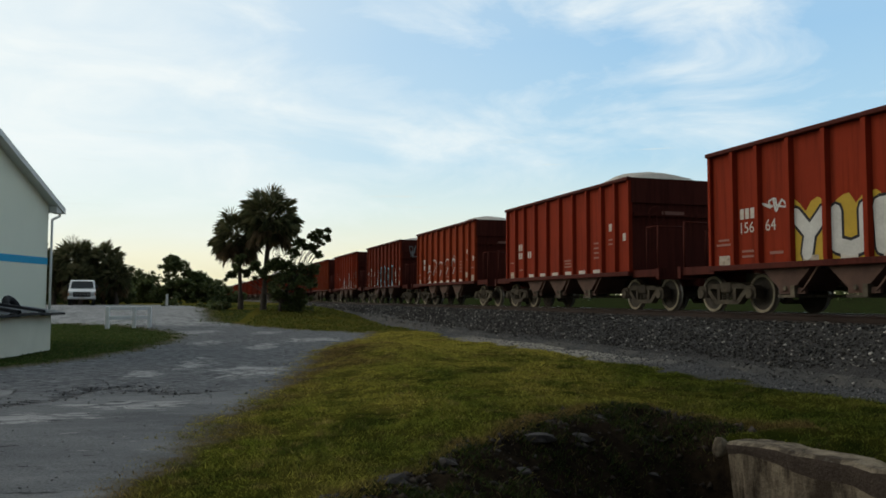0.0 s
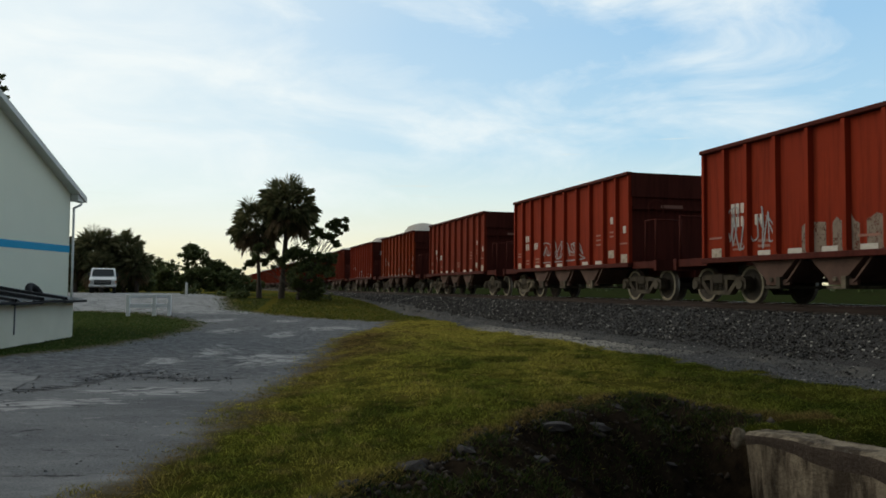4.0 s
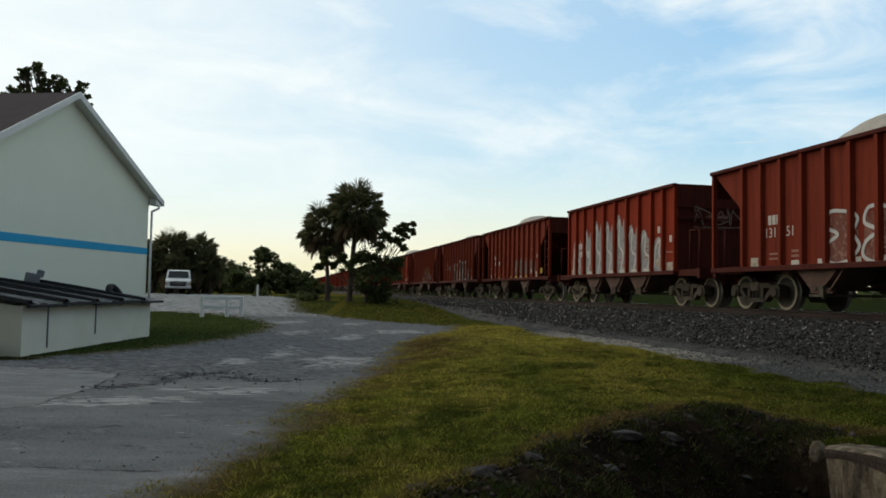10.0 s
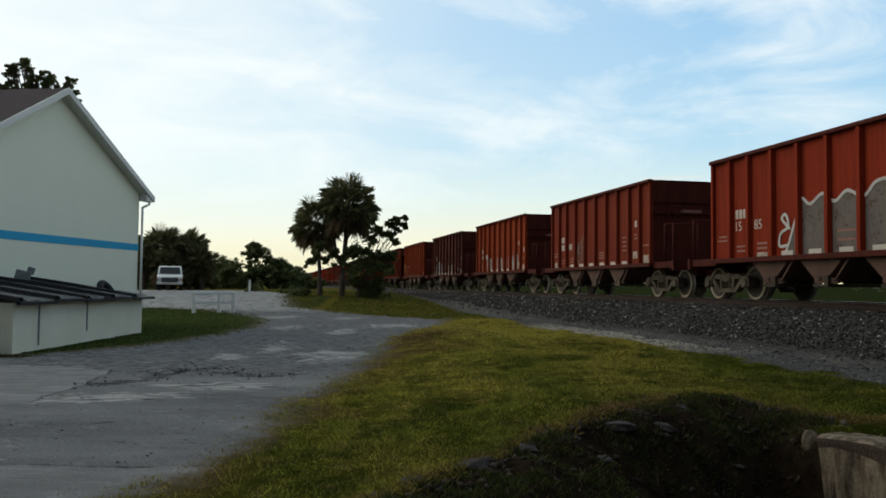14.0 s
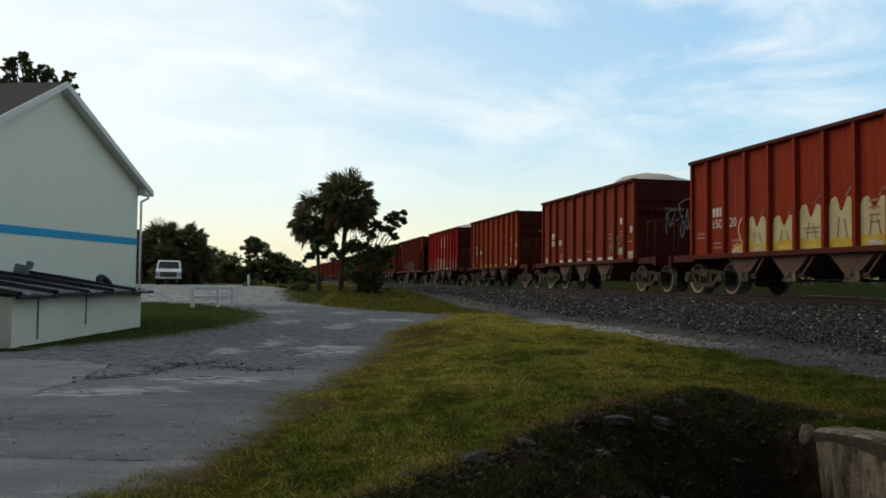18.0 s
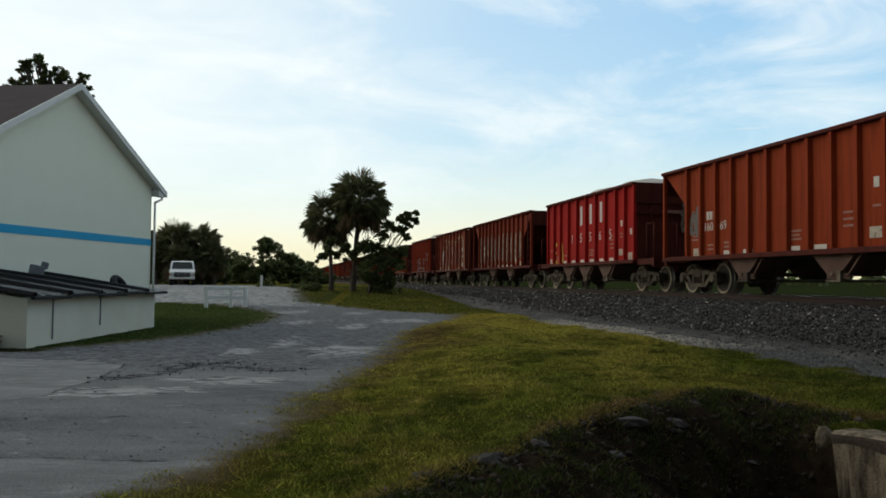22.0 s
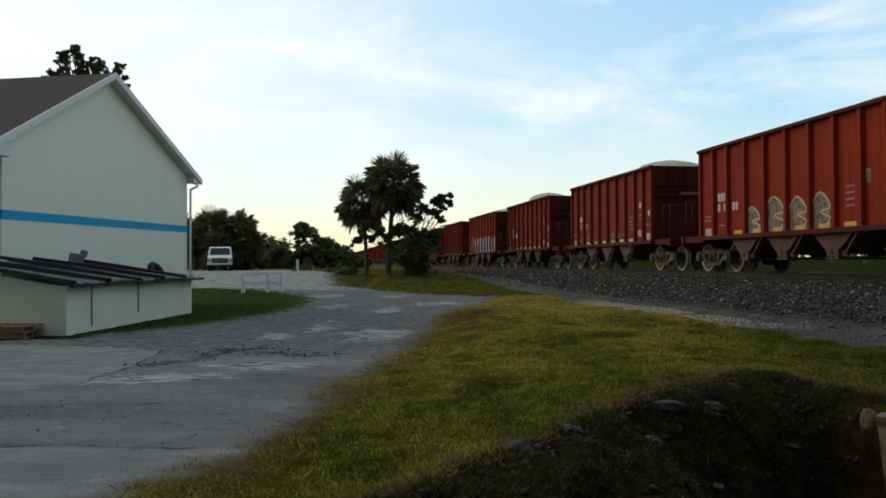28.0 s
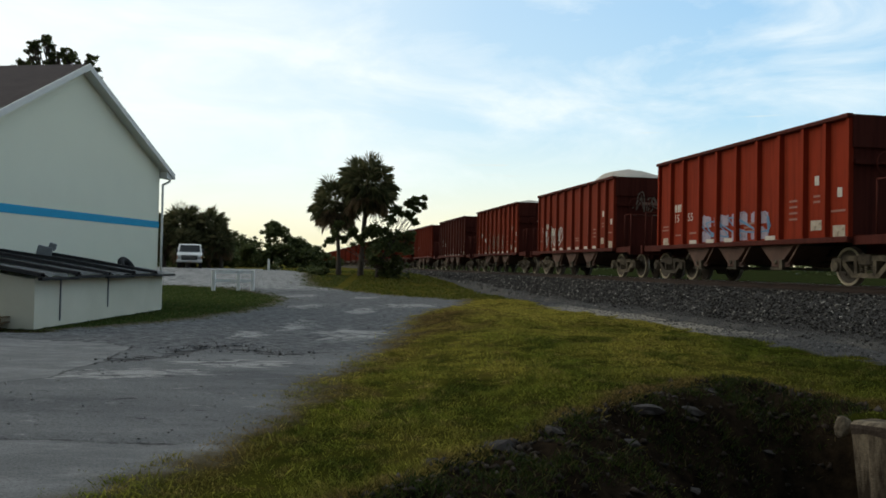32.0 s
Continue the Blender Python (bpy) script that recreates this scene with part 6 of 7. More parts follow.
def make_grass():
    rng = np.random.default_rng(12)
    n = 62000
    y = 3.4 + 31.0 * rng.uniform(0, 1, n) ** 1.35
    x = rng.uniform(-3.4, 9.8, n)
    z, k = land(x, y)
    keep = (1 - np.clip(k[:, 0] * 1.05, 0, 1)) * (1 - 0.96 * k[:, 1]) * (1 - np.clip(k[:, 2] * 1.2, 0, 1)) * (1 - 0.5 * k[:, 8])
    ok = (rng.uniform(0, 1, n) < keep) & (x < 9.8 - 0.16 * y)
    x, y, keep = x[ok], y[ok], keep[ok]
    clump = np.array([noise.noise(Vector((a * 1.1, b * 0.8, 2))) + 0.6 * noise.noise(Vector((a * 3.3, b * 3.0, 8))) for a, b in zip(x, y)])
    size = np.clip(1.0 + 1.0 * clump, 0.35, 2.3) * (0.45 + 0.55 * keep)
    rows, k = tufts(rng, x, y, size, 9, 0.08, (0.026, 0.072), (0.0032, 0.0070))
    rows = rows[rng.uniform(0, 1, len(rows)) < 1 - 0.55 * k[:, 0]]
    blades("grass", rows, M_BLADE, "short yellow-green grass on the bank", "grass")
    n = 16000
    y = 3.6 + 26.0 * rng.uniform(0, 1, n) ** 1.4
    x = np.array([road_right(b) for b in y]) + rng.normal(0.15, 0.55, n)
    z, k = land(x, y)
    ok = (k[:, 0] > 0.04) & (rng.uniform(0, 1, n) < (1 - k[:, 0]) ** 1.3 * 0.8)
    rows, _ = tufts(rng, x[ok], y[ok], rng.uniform(0.3, 1.0, ok.sum()), 6, 0.08, (0.02, 0.06), (0.003, 0.007))
    rows[:, 5] = np.clip(rows[:, 5] + 0.35 * rng.uniform(0, 1, len(rows)), 0, 1)
    blades("grass", rows, M_BLADE, "thin dry grass creeping onto the drive's edge", "grass")
    n = 5200
    y = 4.0 + 26.0 * rng.uniform(0, 1, n) ** 1.3
    x = rng.uniform(-2.4, 9.0, n)
    z, k = land(x, y)
    wild = np.array([noise.noise(Vector((a * 0.9, b * 0.7, 21))) for a, b in zip(x, y)])
    crest_y = np.array([crest(a) if a > -1.2 else 0.0 for a in x])
    ok = (k[:, 0] < 0.25) & (k[:, 1] < 0.3) & (k[:, 2] < 0.2) & (y > crest_y + 0.6) & (wild > 0.02 + 0.25 * rng.uniform(0, 1, n)) & (x < 9.0 - 0.16 * y)
    rows, _ = tufts(rng, x[ok], y[ok], rng.uniform(0.6, 1.5, ok.sum()), 18, 0.09, (0.05, 0.115), (0.003, 0.006))
    blades("grass", rows, M_BLADE, "taller green tufts among the short grass", "grass")
    # overhanging lip, then ragged weeds on the dark soil below it
    n = 2600
    x = rng.uniform(-0.9, 5.5, n)
    y = np.array([crest(a) for a in x]) + rng.normal(0.08, 0.13, n)
    rows, _ = tufts(rng, x, y, rng.uniform(0.6, 1.8, n), 7, 0.07, (0.03, 0.065), (0.004, 0.009))
    blades("grass", rows, M_BLADE, "tufts of grass over the lip of the bank", "grass")
    n = 16000
    x, y = rng.uniform(-2.0, 8.0, n), rng.uniform(3.2, 11.5, n)
    z, k = land(x, y)
    wild = np.array([noise.noise(Vector((a * 1.3, b * 1.3, 5))) for a, b in zip(x, y)])
    ok = (k[:, 1] > 0.3) & (wild > -0.12 + 0.2 * rng.uniform(0, 1, n))
    rows, _ = tufts(rng, x[ok], y[ok], rng.uniform(0.5, 1.7, ok.sum()), 9, 0.09, (0.03, 0.085), (0.005, 0.011))
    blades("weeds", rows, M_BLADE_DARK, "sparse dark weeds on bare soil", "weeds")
    # clods and dull stones in the soil
    n = 5200
    x, y = rng.uniform(-1.6, 7.0, n), rng.uniform(3.4, 11.2, n)
    z, k = land(x, y)
    ok = k[:, 1] > 0.5
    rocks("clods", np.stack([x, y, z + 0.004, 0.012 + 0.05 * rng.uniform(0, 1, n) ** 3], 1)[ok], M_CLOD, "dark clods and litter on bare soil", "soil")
    n = 650
    x = rng.uniform(-0.7, 4.8, n)
    y = np.array([crest(a) for a in x]) + rng.normal(-0.18, 0.22, n)
    z, k = land(x, y)
    rocks("rubble", np.stack([x, y, z + 0.004, 0.010 + 0.05 * rng.uniform(0, 1, n) ** 2.5], 1), M_RUBBLE, "brown rubble and dead roots along the bank's lip", "rubble")
    # strip of lawn by the shed, rough grass by the palms, thin dry blades at the drive's edge
    n = 30000
    x, y = rng.uniform(-15, -5.6, n), rng.uniform(15.5, 58, n)
    z, k = land(x, y)
    ok = (rng.uniform(0, 1, n) < 1 - k[:, 0]) & (y < 54) & (x > -9.5 - 0.25 * np.maximum(0, y - 24))
    x, y = x[ok], y[ok]
    rows, _ = tufts(rng, x, y, rng.uniform(0.7, 1.3, len(x)), 3, 0.10, (0.02, 0.06), (0.010, 0.020))
    blades("grass", rows, M_LAWN, "dark green lawn strip by the shed wall", "grass")
    n = 15000
    x, y = rng.uniform(-12, 7, n), rng.uniform(36, 66, n)
    z, k = land(x, y)
    q = x * ACROSS.x + y * ACROSS.y
    ok = (rng.uniform(0, 1, n) < 1 - k[:, 0]) & (q < 9.9) & (k[:, 2] < 0.4 + 0.3 * rng.uniform(0, 1, n)) & ((x > -5) | (y > 56))
    rows, _ = tufts(rng, x[ok], y[ok], rng.uniform(0.6, 1.6, ok.sum()), 3, 0.15, (0.04, 0.11), (0.010, 0.022))
    blades("grass", rows, M_ROUGH, "rough grass strip beside the drive and palms", "grass")


M_RUBBLE = mat_islands("lip_rubble", [(0.0, (0.012, 0.008, 0.005)), (0.6, (0.034, 0.024, 0.016)), (0.9, (0.050, 0.040, 0.031)), (1.0, (0.080, 0.068, 0.060))])
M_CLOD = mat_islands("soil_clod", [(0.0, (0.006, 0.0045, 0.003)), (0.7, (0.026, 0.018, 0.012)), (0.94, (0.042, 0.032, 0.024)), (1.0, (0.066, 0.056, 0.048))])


def rocks(name, spots, mat, label, category, parent=None):
    """spots: x, y, z, size. Each stone is a jittered eight-faced lump."""
    n = len(spots)
    s = np.array(spots)
    rng = np.random.default_rng(5)
    base = np.array([(1, 0, 0), (-1, 0, 0), (0, 1, 0), (0, -1, 0), (0, 0, 0.75), (0, 0, -0.75)], float)
    v = base[None] * rng.uniform(0.55, 1.25, (n, 6, 1)) + rng.normal(0, 0.22, (n, 6, 3))
    a = rng.uniform(0, 2 * np.pi, n)
    c, d = np.cos(a)[:, None], np.sin(a)[:, None]
    v = np.stack([v[..., 0] * c - v[..., 1] * d, v[..., 0] * d + v[..., 1] * c, v[..., 2]], -1)
    v = (v * s[:, None, 3:4] + s[:, None, :3]).reshape(-1, 3)
    f = np.array([(0, 2, 4), (2, 1, 4), (1, 3, 4), (3, 0, 4), (2, 0, 5), (1, 2, 5), (3, 1, 5), (0, 3, 5)])
    f = (np.arange(n)[:, None, None] * 6 + f[None]).reshape(-1)
    me = bpy.data.meshes.new(name)
    me.vertices.add(n * 6)
    me.vertices.foreach_set("co", v.ravel())
    me.loops.add(len(f))
    me.loops.foreach_set("vertex_index", f)
    me.polygons.add(n * 8)
    me.polygons.foreach_set("loop_start", np.arange(n * 8) * 3)
    me.update(calc_edges=True)
    ob = link(name, me, mat, parent)
    return tagged(ob, label, category, kind="stuff")


def bank_z(o, s):
    up = 0.675 * smooth(30, 58, s)
    pts = ((-3.75, 0.12 + up), (-3.3, 0.32 + up), (-2.0, 1.0), (-1.75, 1.06), (1.75, 1.06), (3, 0.8))
    for (a, b), (c, d) in zip(pts, pts[1:]):
        if a <= o <= c:
            return b + (d - b) * (o - a) / (c - a)
    return 0.14 + up


M_GRAVEL = mat_islands("foot_gravel", [(0.0, (0.036, 0.037, 0.038)), (0.6, (0.085, 0.085, 0.085)), (0.92, (0.150, 0.148, 0.144)), (1.0, (0.30, 0.29, 0.275))])
M_ROUGH = mat_islands("rough_grass_blade", [(0.0, (0.060, 0.080, 0.012)), (0.6, (0.105, 0.118, 0.020)), (1.0, (0.170, 0.150, 0.042))], 0.85, thin=0.4)
M_CHUNK = mat_islands("paving_chunk", [(0.0, (0.050, 0.050, 0.051)), (0.6, (0.105, 0.105, 0.106)), (1.0, (0.22, 0.218, 0.212))])
M_GRIT = mat_islands("drive_grit", [(0.0, (0.055, 0.055, 0.056)), (0.5, (0.10, 0.10, 0.10)), (0.9, (0.19, 0.188, 0.182)), (1.0, (0.30, 0.29, 0.275))])
M_LAWN = mat_islands("lawn_blade", [(0.0, (0.036, 0.060, 0.014)), (0.6, (0.066, 0.098, 0.022)), (1.0, (0.140, 0.135, 0.045))], 0.75, thin=0.4)


def make_ballast():
    rng = random.Random(21)
    spots = []
    for _ in range(78000):
        s = 2 + 118 * rng.random() ** 1.35
        o = rng.uniform(-3.7, 1.6) if rng.random() < 0.6 else rng.uniform(-3.6, -1.8)
        if o > -1.4 and rng.random() < 0.4:
            continue
        z = bank_z(o, s)
        size = rng.uniform(0.011, 0.031) * (1.0 + s / 45)
        edge = -3.2 + 0.22 * noise.noise(Vector((s * 0.6, 0, 4)))
        if o < edge and rng.random() < 0.93 - 0.5 * smooth(40, 60, s):
            continue
        p = on_line(s, o, z + rng.uniform(-0.01, 0.025))
        if o < -3.0:
            p.z = max(p.z, ground_z(p.x, p.y) + 0.01)
        spots.append((p.x, p.y, p.z, size))
    loose = []
    for _ in range(14000):
        s, o = 4 + 34 * rng.random() ** 1.2, rng.uniform(-6.0, -3.1)
        p = on_line(s, o)
        if (o < -3.75 and masks(p.x, p.y)[2] < 0.55) or rng.random() < smooth(12, 34, s) * 0.8:
            continue
        loose.append((p.x, p.y, max(ground_z(p.x, p.y), bank_z(o, s) if o > -3.75 else -9) + 0.006, rng.uniform(0.008, 0.026)))
    rocks("gravel", loose, M_GRAVEL, "grey gravel at the foot of the railway bank", "gravel")
    rocks("ballast_stones", spots, M_STONE, "loose dark and pale crushed stones on the bank", "ballast")
    grit = []
    for _ in range(9000):
        y = 4.0 + 40 * rng.random() ** 1.6
        x = rng.uniform(-11, 4)
        road, soil, path, slab = masks(x, y)[:4]
        if road < 0.35 or rng.random() < slab * 0.7:
            continue
        k = noise.noise(Vector((x * 0.5, y * 0.9, 4)))
        if k < -0.05 and rng.random() < 0.75:
            continue
        grit.append((x, y, ground_z(x, y) + 0.004, (0.002 + 0.017 * rng.random() ** 5) * (1 + y / 40)))
    chunks = []
    for (xa, ya), (xb, yb) in zip(RUT, RUT[1:]):
        for _ in range(60):
            t = rng.random()
            x, y = xa + (xb - xa) * t + rng.gauss(0, 0.30), ya + (yb - ya) * t + rng.gauss(0, 0.55)
            chunks.append((x, y, ground_z(x, y), 0.006 + 0.036 * rng.random() ** 3))
    rocks("broken_paving", chunks, M_CHUNK, "dark broken pieces of old paving on the drive", "rubble")
    rocks("loose_gravel", grit, M_GRIT, "scattered loose stones on the drive", "gravel")


make_ballast()
make_grass()


def make_lip_stones():
    rng = random.Random(31)
    spots = ((0.45, 7.05, 1.15), (1.0, 7.72, 0.95), (2.2, 8.95, 1.3), (2.75, 9.25, 1.1), (-0.05, 6.5, 0.9), (-0.28, 6.1, 0.85), (1.3, 8.3, 0.7), (1.8, 8.1, 0.9), (3.2, 9.9, 0.8), (0.7, 6.9, 0.55), (2.5, 8.3, 0.7), (3.6, 9.2, 0.6))
    for i, (x, y, k) in enumerate(spots):
        bm = bmesh.new()
        bmesh.ops.create_icosphere(bm, subdivisions=2, radius=1)
        for v in bm.verts:
            v.co *= 1 + 0.45 * noise.noise(v.co * 1.8 + Vector((i * 5, 0, 0)))
            v.co = Vector((v.co.x * rng.uniform(0.155, 0.165), v.co.y * 0.11, v.co.z * 0.055))
        ob = part("stone", bm, M_LIPSTONE)
        ob.matrix_world = pose(x, y, ground_z(x, y) - 0.022, rng.uniform(-12, 16), rng.uniform(-8, 8), rng.uniform(0, 180)) @ Matrix.Diagonal((k, k, k, 1))
        tagged(ob, "flat grey stone half sunk in the bank's lip", "stone", "stones along the bank")


M_LIPSTONE = mottled("lip_stone", (0.058, 0.050, 0.047), (0.024, 0.020, 0.017), 5.0, 0.95, 0.0, 25, 0.6, 0.02)
make_lip_stones()


def make_thicket():
    """Low far scrub beyond the line, seen under the cars."""
    rng = random.Random(8)
    verts, faces = [], []
    for i in range(520):
        s, o = -60 + 560 * (i / 520) + rng.uniform(-3, 3), rng.uniform(42, 58)
        p = on_line(s, o, 1.4)
        if i % 2:
            p = on_line(s, rng.uniform(62, 76), 1.8)
        h = rng.uniform(2.2, 3.4) if i % 2 else rng.uniform(0.7, 1.5)
        h *= (1.0 + 0.4 * noise.noise(Vector((s * 0.05, 0, 0))))
        leaf_clump(verts, faces, p + Vector((0, 0, h * 0.7)), h, 26, 0.45, rng)
    ob = soup("far_scrub", verts, faces, M_LEAF)
    tagged(ob, "low dark scrub beyond the railway", "scrub", kind="stuff")


make_thicket()

# ---- spray paint on the cars ----


def spray(name, a, wear=0.0):
    """Spray paint; wear lets the car's own paint show through in ragged patches."""
    m = mottled(name, a, tuple(c * 0.72 for c in a), 2.5, 0.75, 0.0, 30, 0.05, 0.003)
    return worn(m, wear) if wear else m


INK = {"white": spray("white_spray", (0.60, 0.59, 0.55)), "silver": spray("silver_spray", (0.34, 0.33, 0.32), 0.35), "black": spray("black_spray", (0.018, 0.016, 0.018)),
       "yellow": spray("yellow_spray", (0.52, 0.34, 0.03)), "cream": spray("cream_spray", (0.50, 0.42, 0.22), 0.2), "sky": spray("pale_blue_spray", (0.26, 0.50, 0.62), 0.15),
       "blue": spray("blue_spray", (0.14, 0.27, 0.42)), "teal": spray("teal_spray", (0.14, 0.30, 0.28), 0.3), "grey": spray("grey_primer", (0.15, 0.125, 0.11), 0.3),
       "green": spray("green_spray", (0.22, 0.27, 0.11), 0.4), "lilac": spray("lilac_spray", (0.38, 0.33, 0.40), 0.35), "dark": spray("dark_maroon_spray", (0.055, 0.022, 0.018), 0.2),
       "rose": spray("faded_rose_spray", (0.33, 0.16, 0.12), 0.7), "dusty": spray("dusty_grey_spray", (0.235, 0.175, 0.130), 0.45)}
# strokes of bulky shapes on a unit cell
GLYPH = {"Y": [[(0.05, 1), (0.5, 0.5), (0.95, 1)], [(0.5, 0.5), (0.42, 0)]], "U": [[(0.1, 1), (0.1, 0.15), (0.5, 0.02), (0.9, 0.15), (0.9, 1)]],
         "P": [[(0.12, 0), (0.12, 0.95), (0.75, 0.95), (0.9, 0.72), (0.7, 0.5), (0.12, 0.45)]], "H": [[(0.1, 0), (0.1, 1)], [(0.9, 0), (0.9, 1)], [(0.1, 0.5), (0.9, 0.55)]],
         "N": [[(0.1, 0), (0.1, 1), (0.85, 0.05), (0.9, 1)]], "D": [[(0.12, 0.05), (0.12, 0.95), (0.6, 0.9), (0.9, 0.5), (0.6, 0.08), (0.12, 0.05)]],
         "R": [[(0.1, 0), (0.12, 0.95), (0.75, 0.92), (0.85, 0.7), (0.3, 0.5), (0.9, 0)]], "W": [[(0.05, 1), (0.25, 0.02), (0.5, 0.7), (0.72, 0.02), (0.95, 1)]],
         "B": [[(0.1, 0.03), (0.12, 0.97), (0.7, 0.92), (0.75, 0.62), (0.2, 0.52), (0.85, 0.42), (0.8, 0.06), (0.1, 0.03)]],
         "S": [[(0.9, 0.85), (0.5, 1), (0.12, 0.8), (0.2, 0.58), (0.8, 0.42), (0.88, 0.18), (0.5, 0), (0.1, 0.15)]], "E": [[(0.9, 0.95), (0.1, 0.95), (0.1, 0.05), (0.9, 0.05)], [(0.1, 0.5), (0.75, 0.5)]],
         "O": [[(0.5, 1), (0.1, 0.7), (0.1, 0.3), (0.5, 0), (0.9, 0.3), (0.9, 0.7), (0.5, 1)]], "A": [[(0.05, 0), (0.45, 1), (0.6, 1), (0.95, 0)], [(0.22, 0.38), (0.8, 0.38)]],
         "K": [[(0.1, 0), (0.1, 1)], [(0.9, 1), (0.15, 0.48), (0.95, 0)]], "M": [[(0.05, 0), (0.15, 1), (0.5, 0.35), (0.85, 1), (0.95, 0)]], "v": [[(0.5, 0), (0.5, 0.9)]], "z": [[(0.1, 0.9), (0.8, 0.75), (0.2, 0.4), (0.9, 0.1)]]}


class Layer:
    """Flat strips laid on the side sheet, each a hair above the one before."""

    def __init__(self, lift):
        self.v, self.f, self.y = [], [], -HALF - 0.004 - lift

    def poly(self, pts):
        self.y -= 0.00006
        b = len(self.v)
        self.v += [(x, self.y, SILL + z) for x, z in pts]
        self.f.append(tuple(range(b, b + len(pts))))

    def line(self, pts, w, round_ends=True):
        for (x0, z0), (x1, z1) in zip(pts, pts[1:]):
            d = math.hypot(x1 - x0, z1 - z0) or 1e-6
            nx, nz = -(z1 - z0) / d * w / 2, (x1 - x0) / d * w / 2
            self.poly([(x0 - nx, z0 - nz), (x1 - nx, z1 - nz), (x1 + nx, z1 + nz), (x0 + nx, z0 + nz)])
        if round_ends:
            for x, z in pts:
                self.poly([(x + w / 2 * math.cos(k * math.pi / 4), z + w / 2 * math.sin(k * math.pi / 4)) for k in range(8)])

    def put(self, car, ink, name="graffiti"):
        if self.f:
            me = bpy.data.meshes.new(name)
            me.from_pydata(self.v, [], self.f)
            link(name, me, INK[ink], car)


def letters(car, text, u0, u1, v0, v1, fill, edge, weight=0.25, seed=0, rim=0.09):
    rng = random.Random(seed)
    cell = (u1 - u0) / len(text)
    for i, ch in enumerate(text):
        x0, w = u0 + cell * i + cell * 0.08, cell * 0.84
        h0, h = v0 + rng.uniform(0, 0.06), (v1 - v0) * rng.uniform(0.88, 1.0)
        skew = rng.uniform(-0.06, 0.06)
        b, c = Layer(0.004 + 0.0003 * i), Layer(0.008 + 0.0003 * i)
        for st in GLYPH[ch]:
            pts = [(x0 + w * (px + skew * pz) , h0 + weight / 2 + (h - weight) * pz) for px, pz in st]
            b.line(pts, weight + rim * 2)
            if fill:
                c.line(pts, weight)
        b.put(car, edge, "graffiti_outline")
        if fill:
            c.put(car, fill, "graffiti_fill")


def outline(car, text, u0, u1, v0, v1, ink, w=0.055, seed=0):
    rng = random.Random(seed)
    cell = (u1 - u0) / len(text)
    a = Layer(0.006)
    for i, ch in enumerate(text):
        x0, cw = u0 + cell * i + cell * 0.06, cell * 0.88
        for st in GLYPH[ch]:
            for off in (0.0, 0.16):
                pts = [(x0 + cw * px * (1 - off) + off * cw * 0.5, v0 + (v1 - v0) * (pz * (1 - off * 0.8) + off * 0.4) + rng.uniform(-0.03, 0.03)) for px, pz in st]
                a.line(pts, w)
    a.put(car, ink, "graffiti_outline")


def wash(car, u0, u1, v0, v1, ink, seed=0, bumps=0.15, crown=None, lift=0.0, ragged=0.06):
    """A filled field with a scalloped upper rim, and a brighter rim line if crown is given."""
    rng = random.Random(seed)
    n = max(6, int((u1 - u0) / 0.16))
    top = []
    for i in range(n + 1):
        u = u0 + (u1 - u0) * i / n
        k = abs(math.sin(i * 0.75 + seed)) * bumps + rng.uniform(-ragged, ragged)
        top.append((u, v1 - bumps + k))
    a = Layer(lift)
    a.poly([(u0, v0), (u1, v0)] + top[::-1])
    a.put(car, ink, "graffiti_fill")
    if crown:
        b = Layer(lift + 0.006)
        b.line([(u0, v0)] + top + [(u1, v0)], 0.07)
        b.put(car, crown, "graffiti_outline")


def curve(pts, n=5):
    """A smooth line through the points."""
    out = []
    for i in range(len(pts) - 1):
        p0, p1, p2, p3 = pts[max(0, i - 1)], pts[i], pts[i + 1], pts[min(len(pts) - 1, i + 2)]
        for j in range(n):
            t = j / n
            out.append(tuple(0.5 * (2 * b + (c - a) * t + (2 * a - 5 * b + 4 * c - d) * t * t + (3 * b - a - 3 * c + d) * t ** 3) for a, b, c, d in zip(p0, p1, p2, p3)))
    return out + [tuple(pts[-1])]


def stroke(car, lines, ink, w=0.055, lift=0.009):
    """Smooth sprayed lines, one part."""
    a = Layer(lift)
    for pts in lines:
        a.line(curve(pts), w)
    a.put(car, ink, "graffiti_outline")


def field(car, pts, ink, lift=0.0, name="graffiti_fill"):
    """A filled shape with a smooth rim over a straight foot."""
    top = curve(pts)
    foot = min(z for x, z in top)
    a = Layer(lift)
    a.poly([(top[0][0], foot - 0.004)] + top + [(top[-1][0], foot - 0.004)])
    a.put(car, ink, name)


def scribble(car, u0, u1, v0, v1, ink, n=7, w=0.05, seed=0, end=False):
    """A quick tag: one loose curving line that crosses itself, with a stroke under some."""
    rng = random.Random(seed)
    a = Layer(0.009)
    count = max(2, min(n, int((u1 - u0) / 0.3) + 1))
    cw = (u1 - u0) / count
    pts = []
    for i in range(count):
        x = u0 + cw * (i + 0.5)
        for j in range(4):
            up = (j + i) % 2
            pts.append((min(u1, max(u0, x + cw * rng.uniform(-0.8, 0.8))), v0 + (v1 - v0) * (rng.uniform(0.6, 1.0) if up else rng.uniform(0.0, 0.4))))
    if seed % 3 == 0:
        pts += [(u1, v0 - 0.02), (u0, v0 - 0.06)]
    a.line(curve(pts, 3), w * 0.85)
    if end:     # on the end sheet, facing forward
        a.v = [(4.815 - (y + HALF), x, z) for x, y, z in a.v]
    a.put(car, ink, "graffiti_outline")


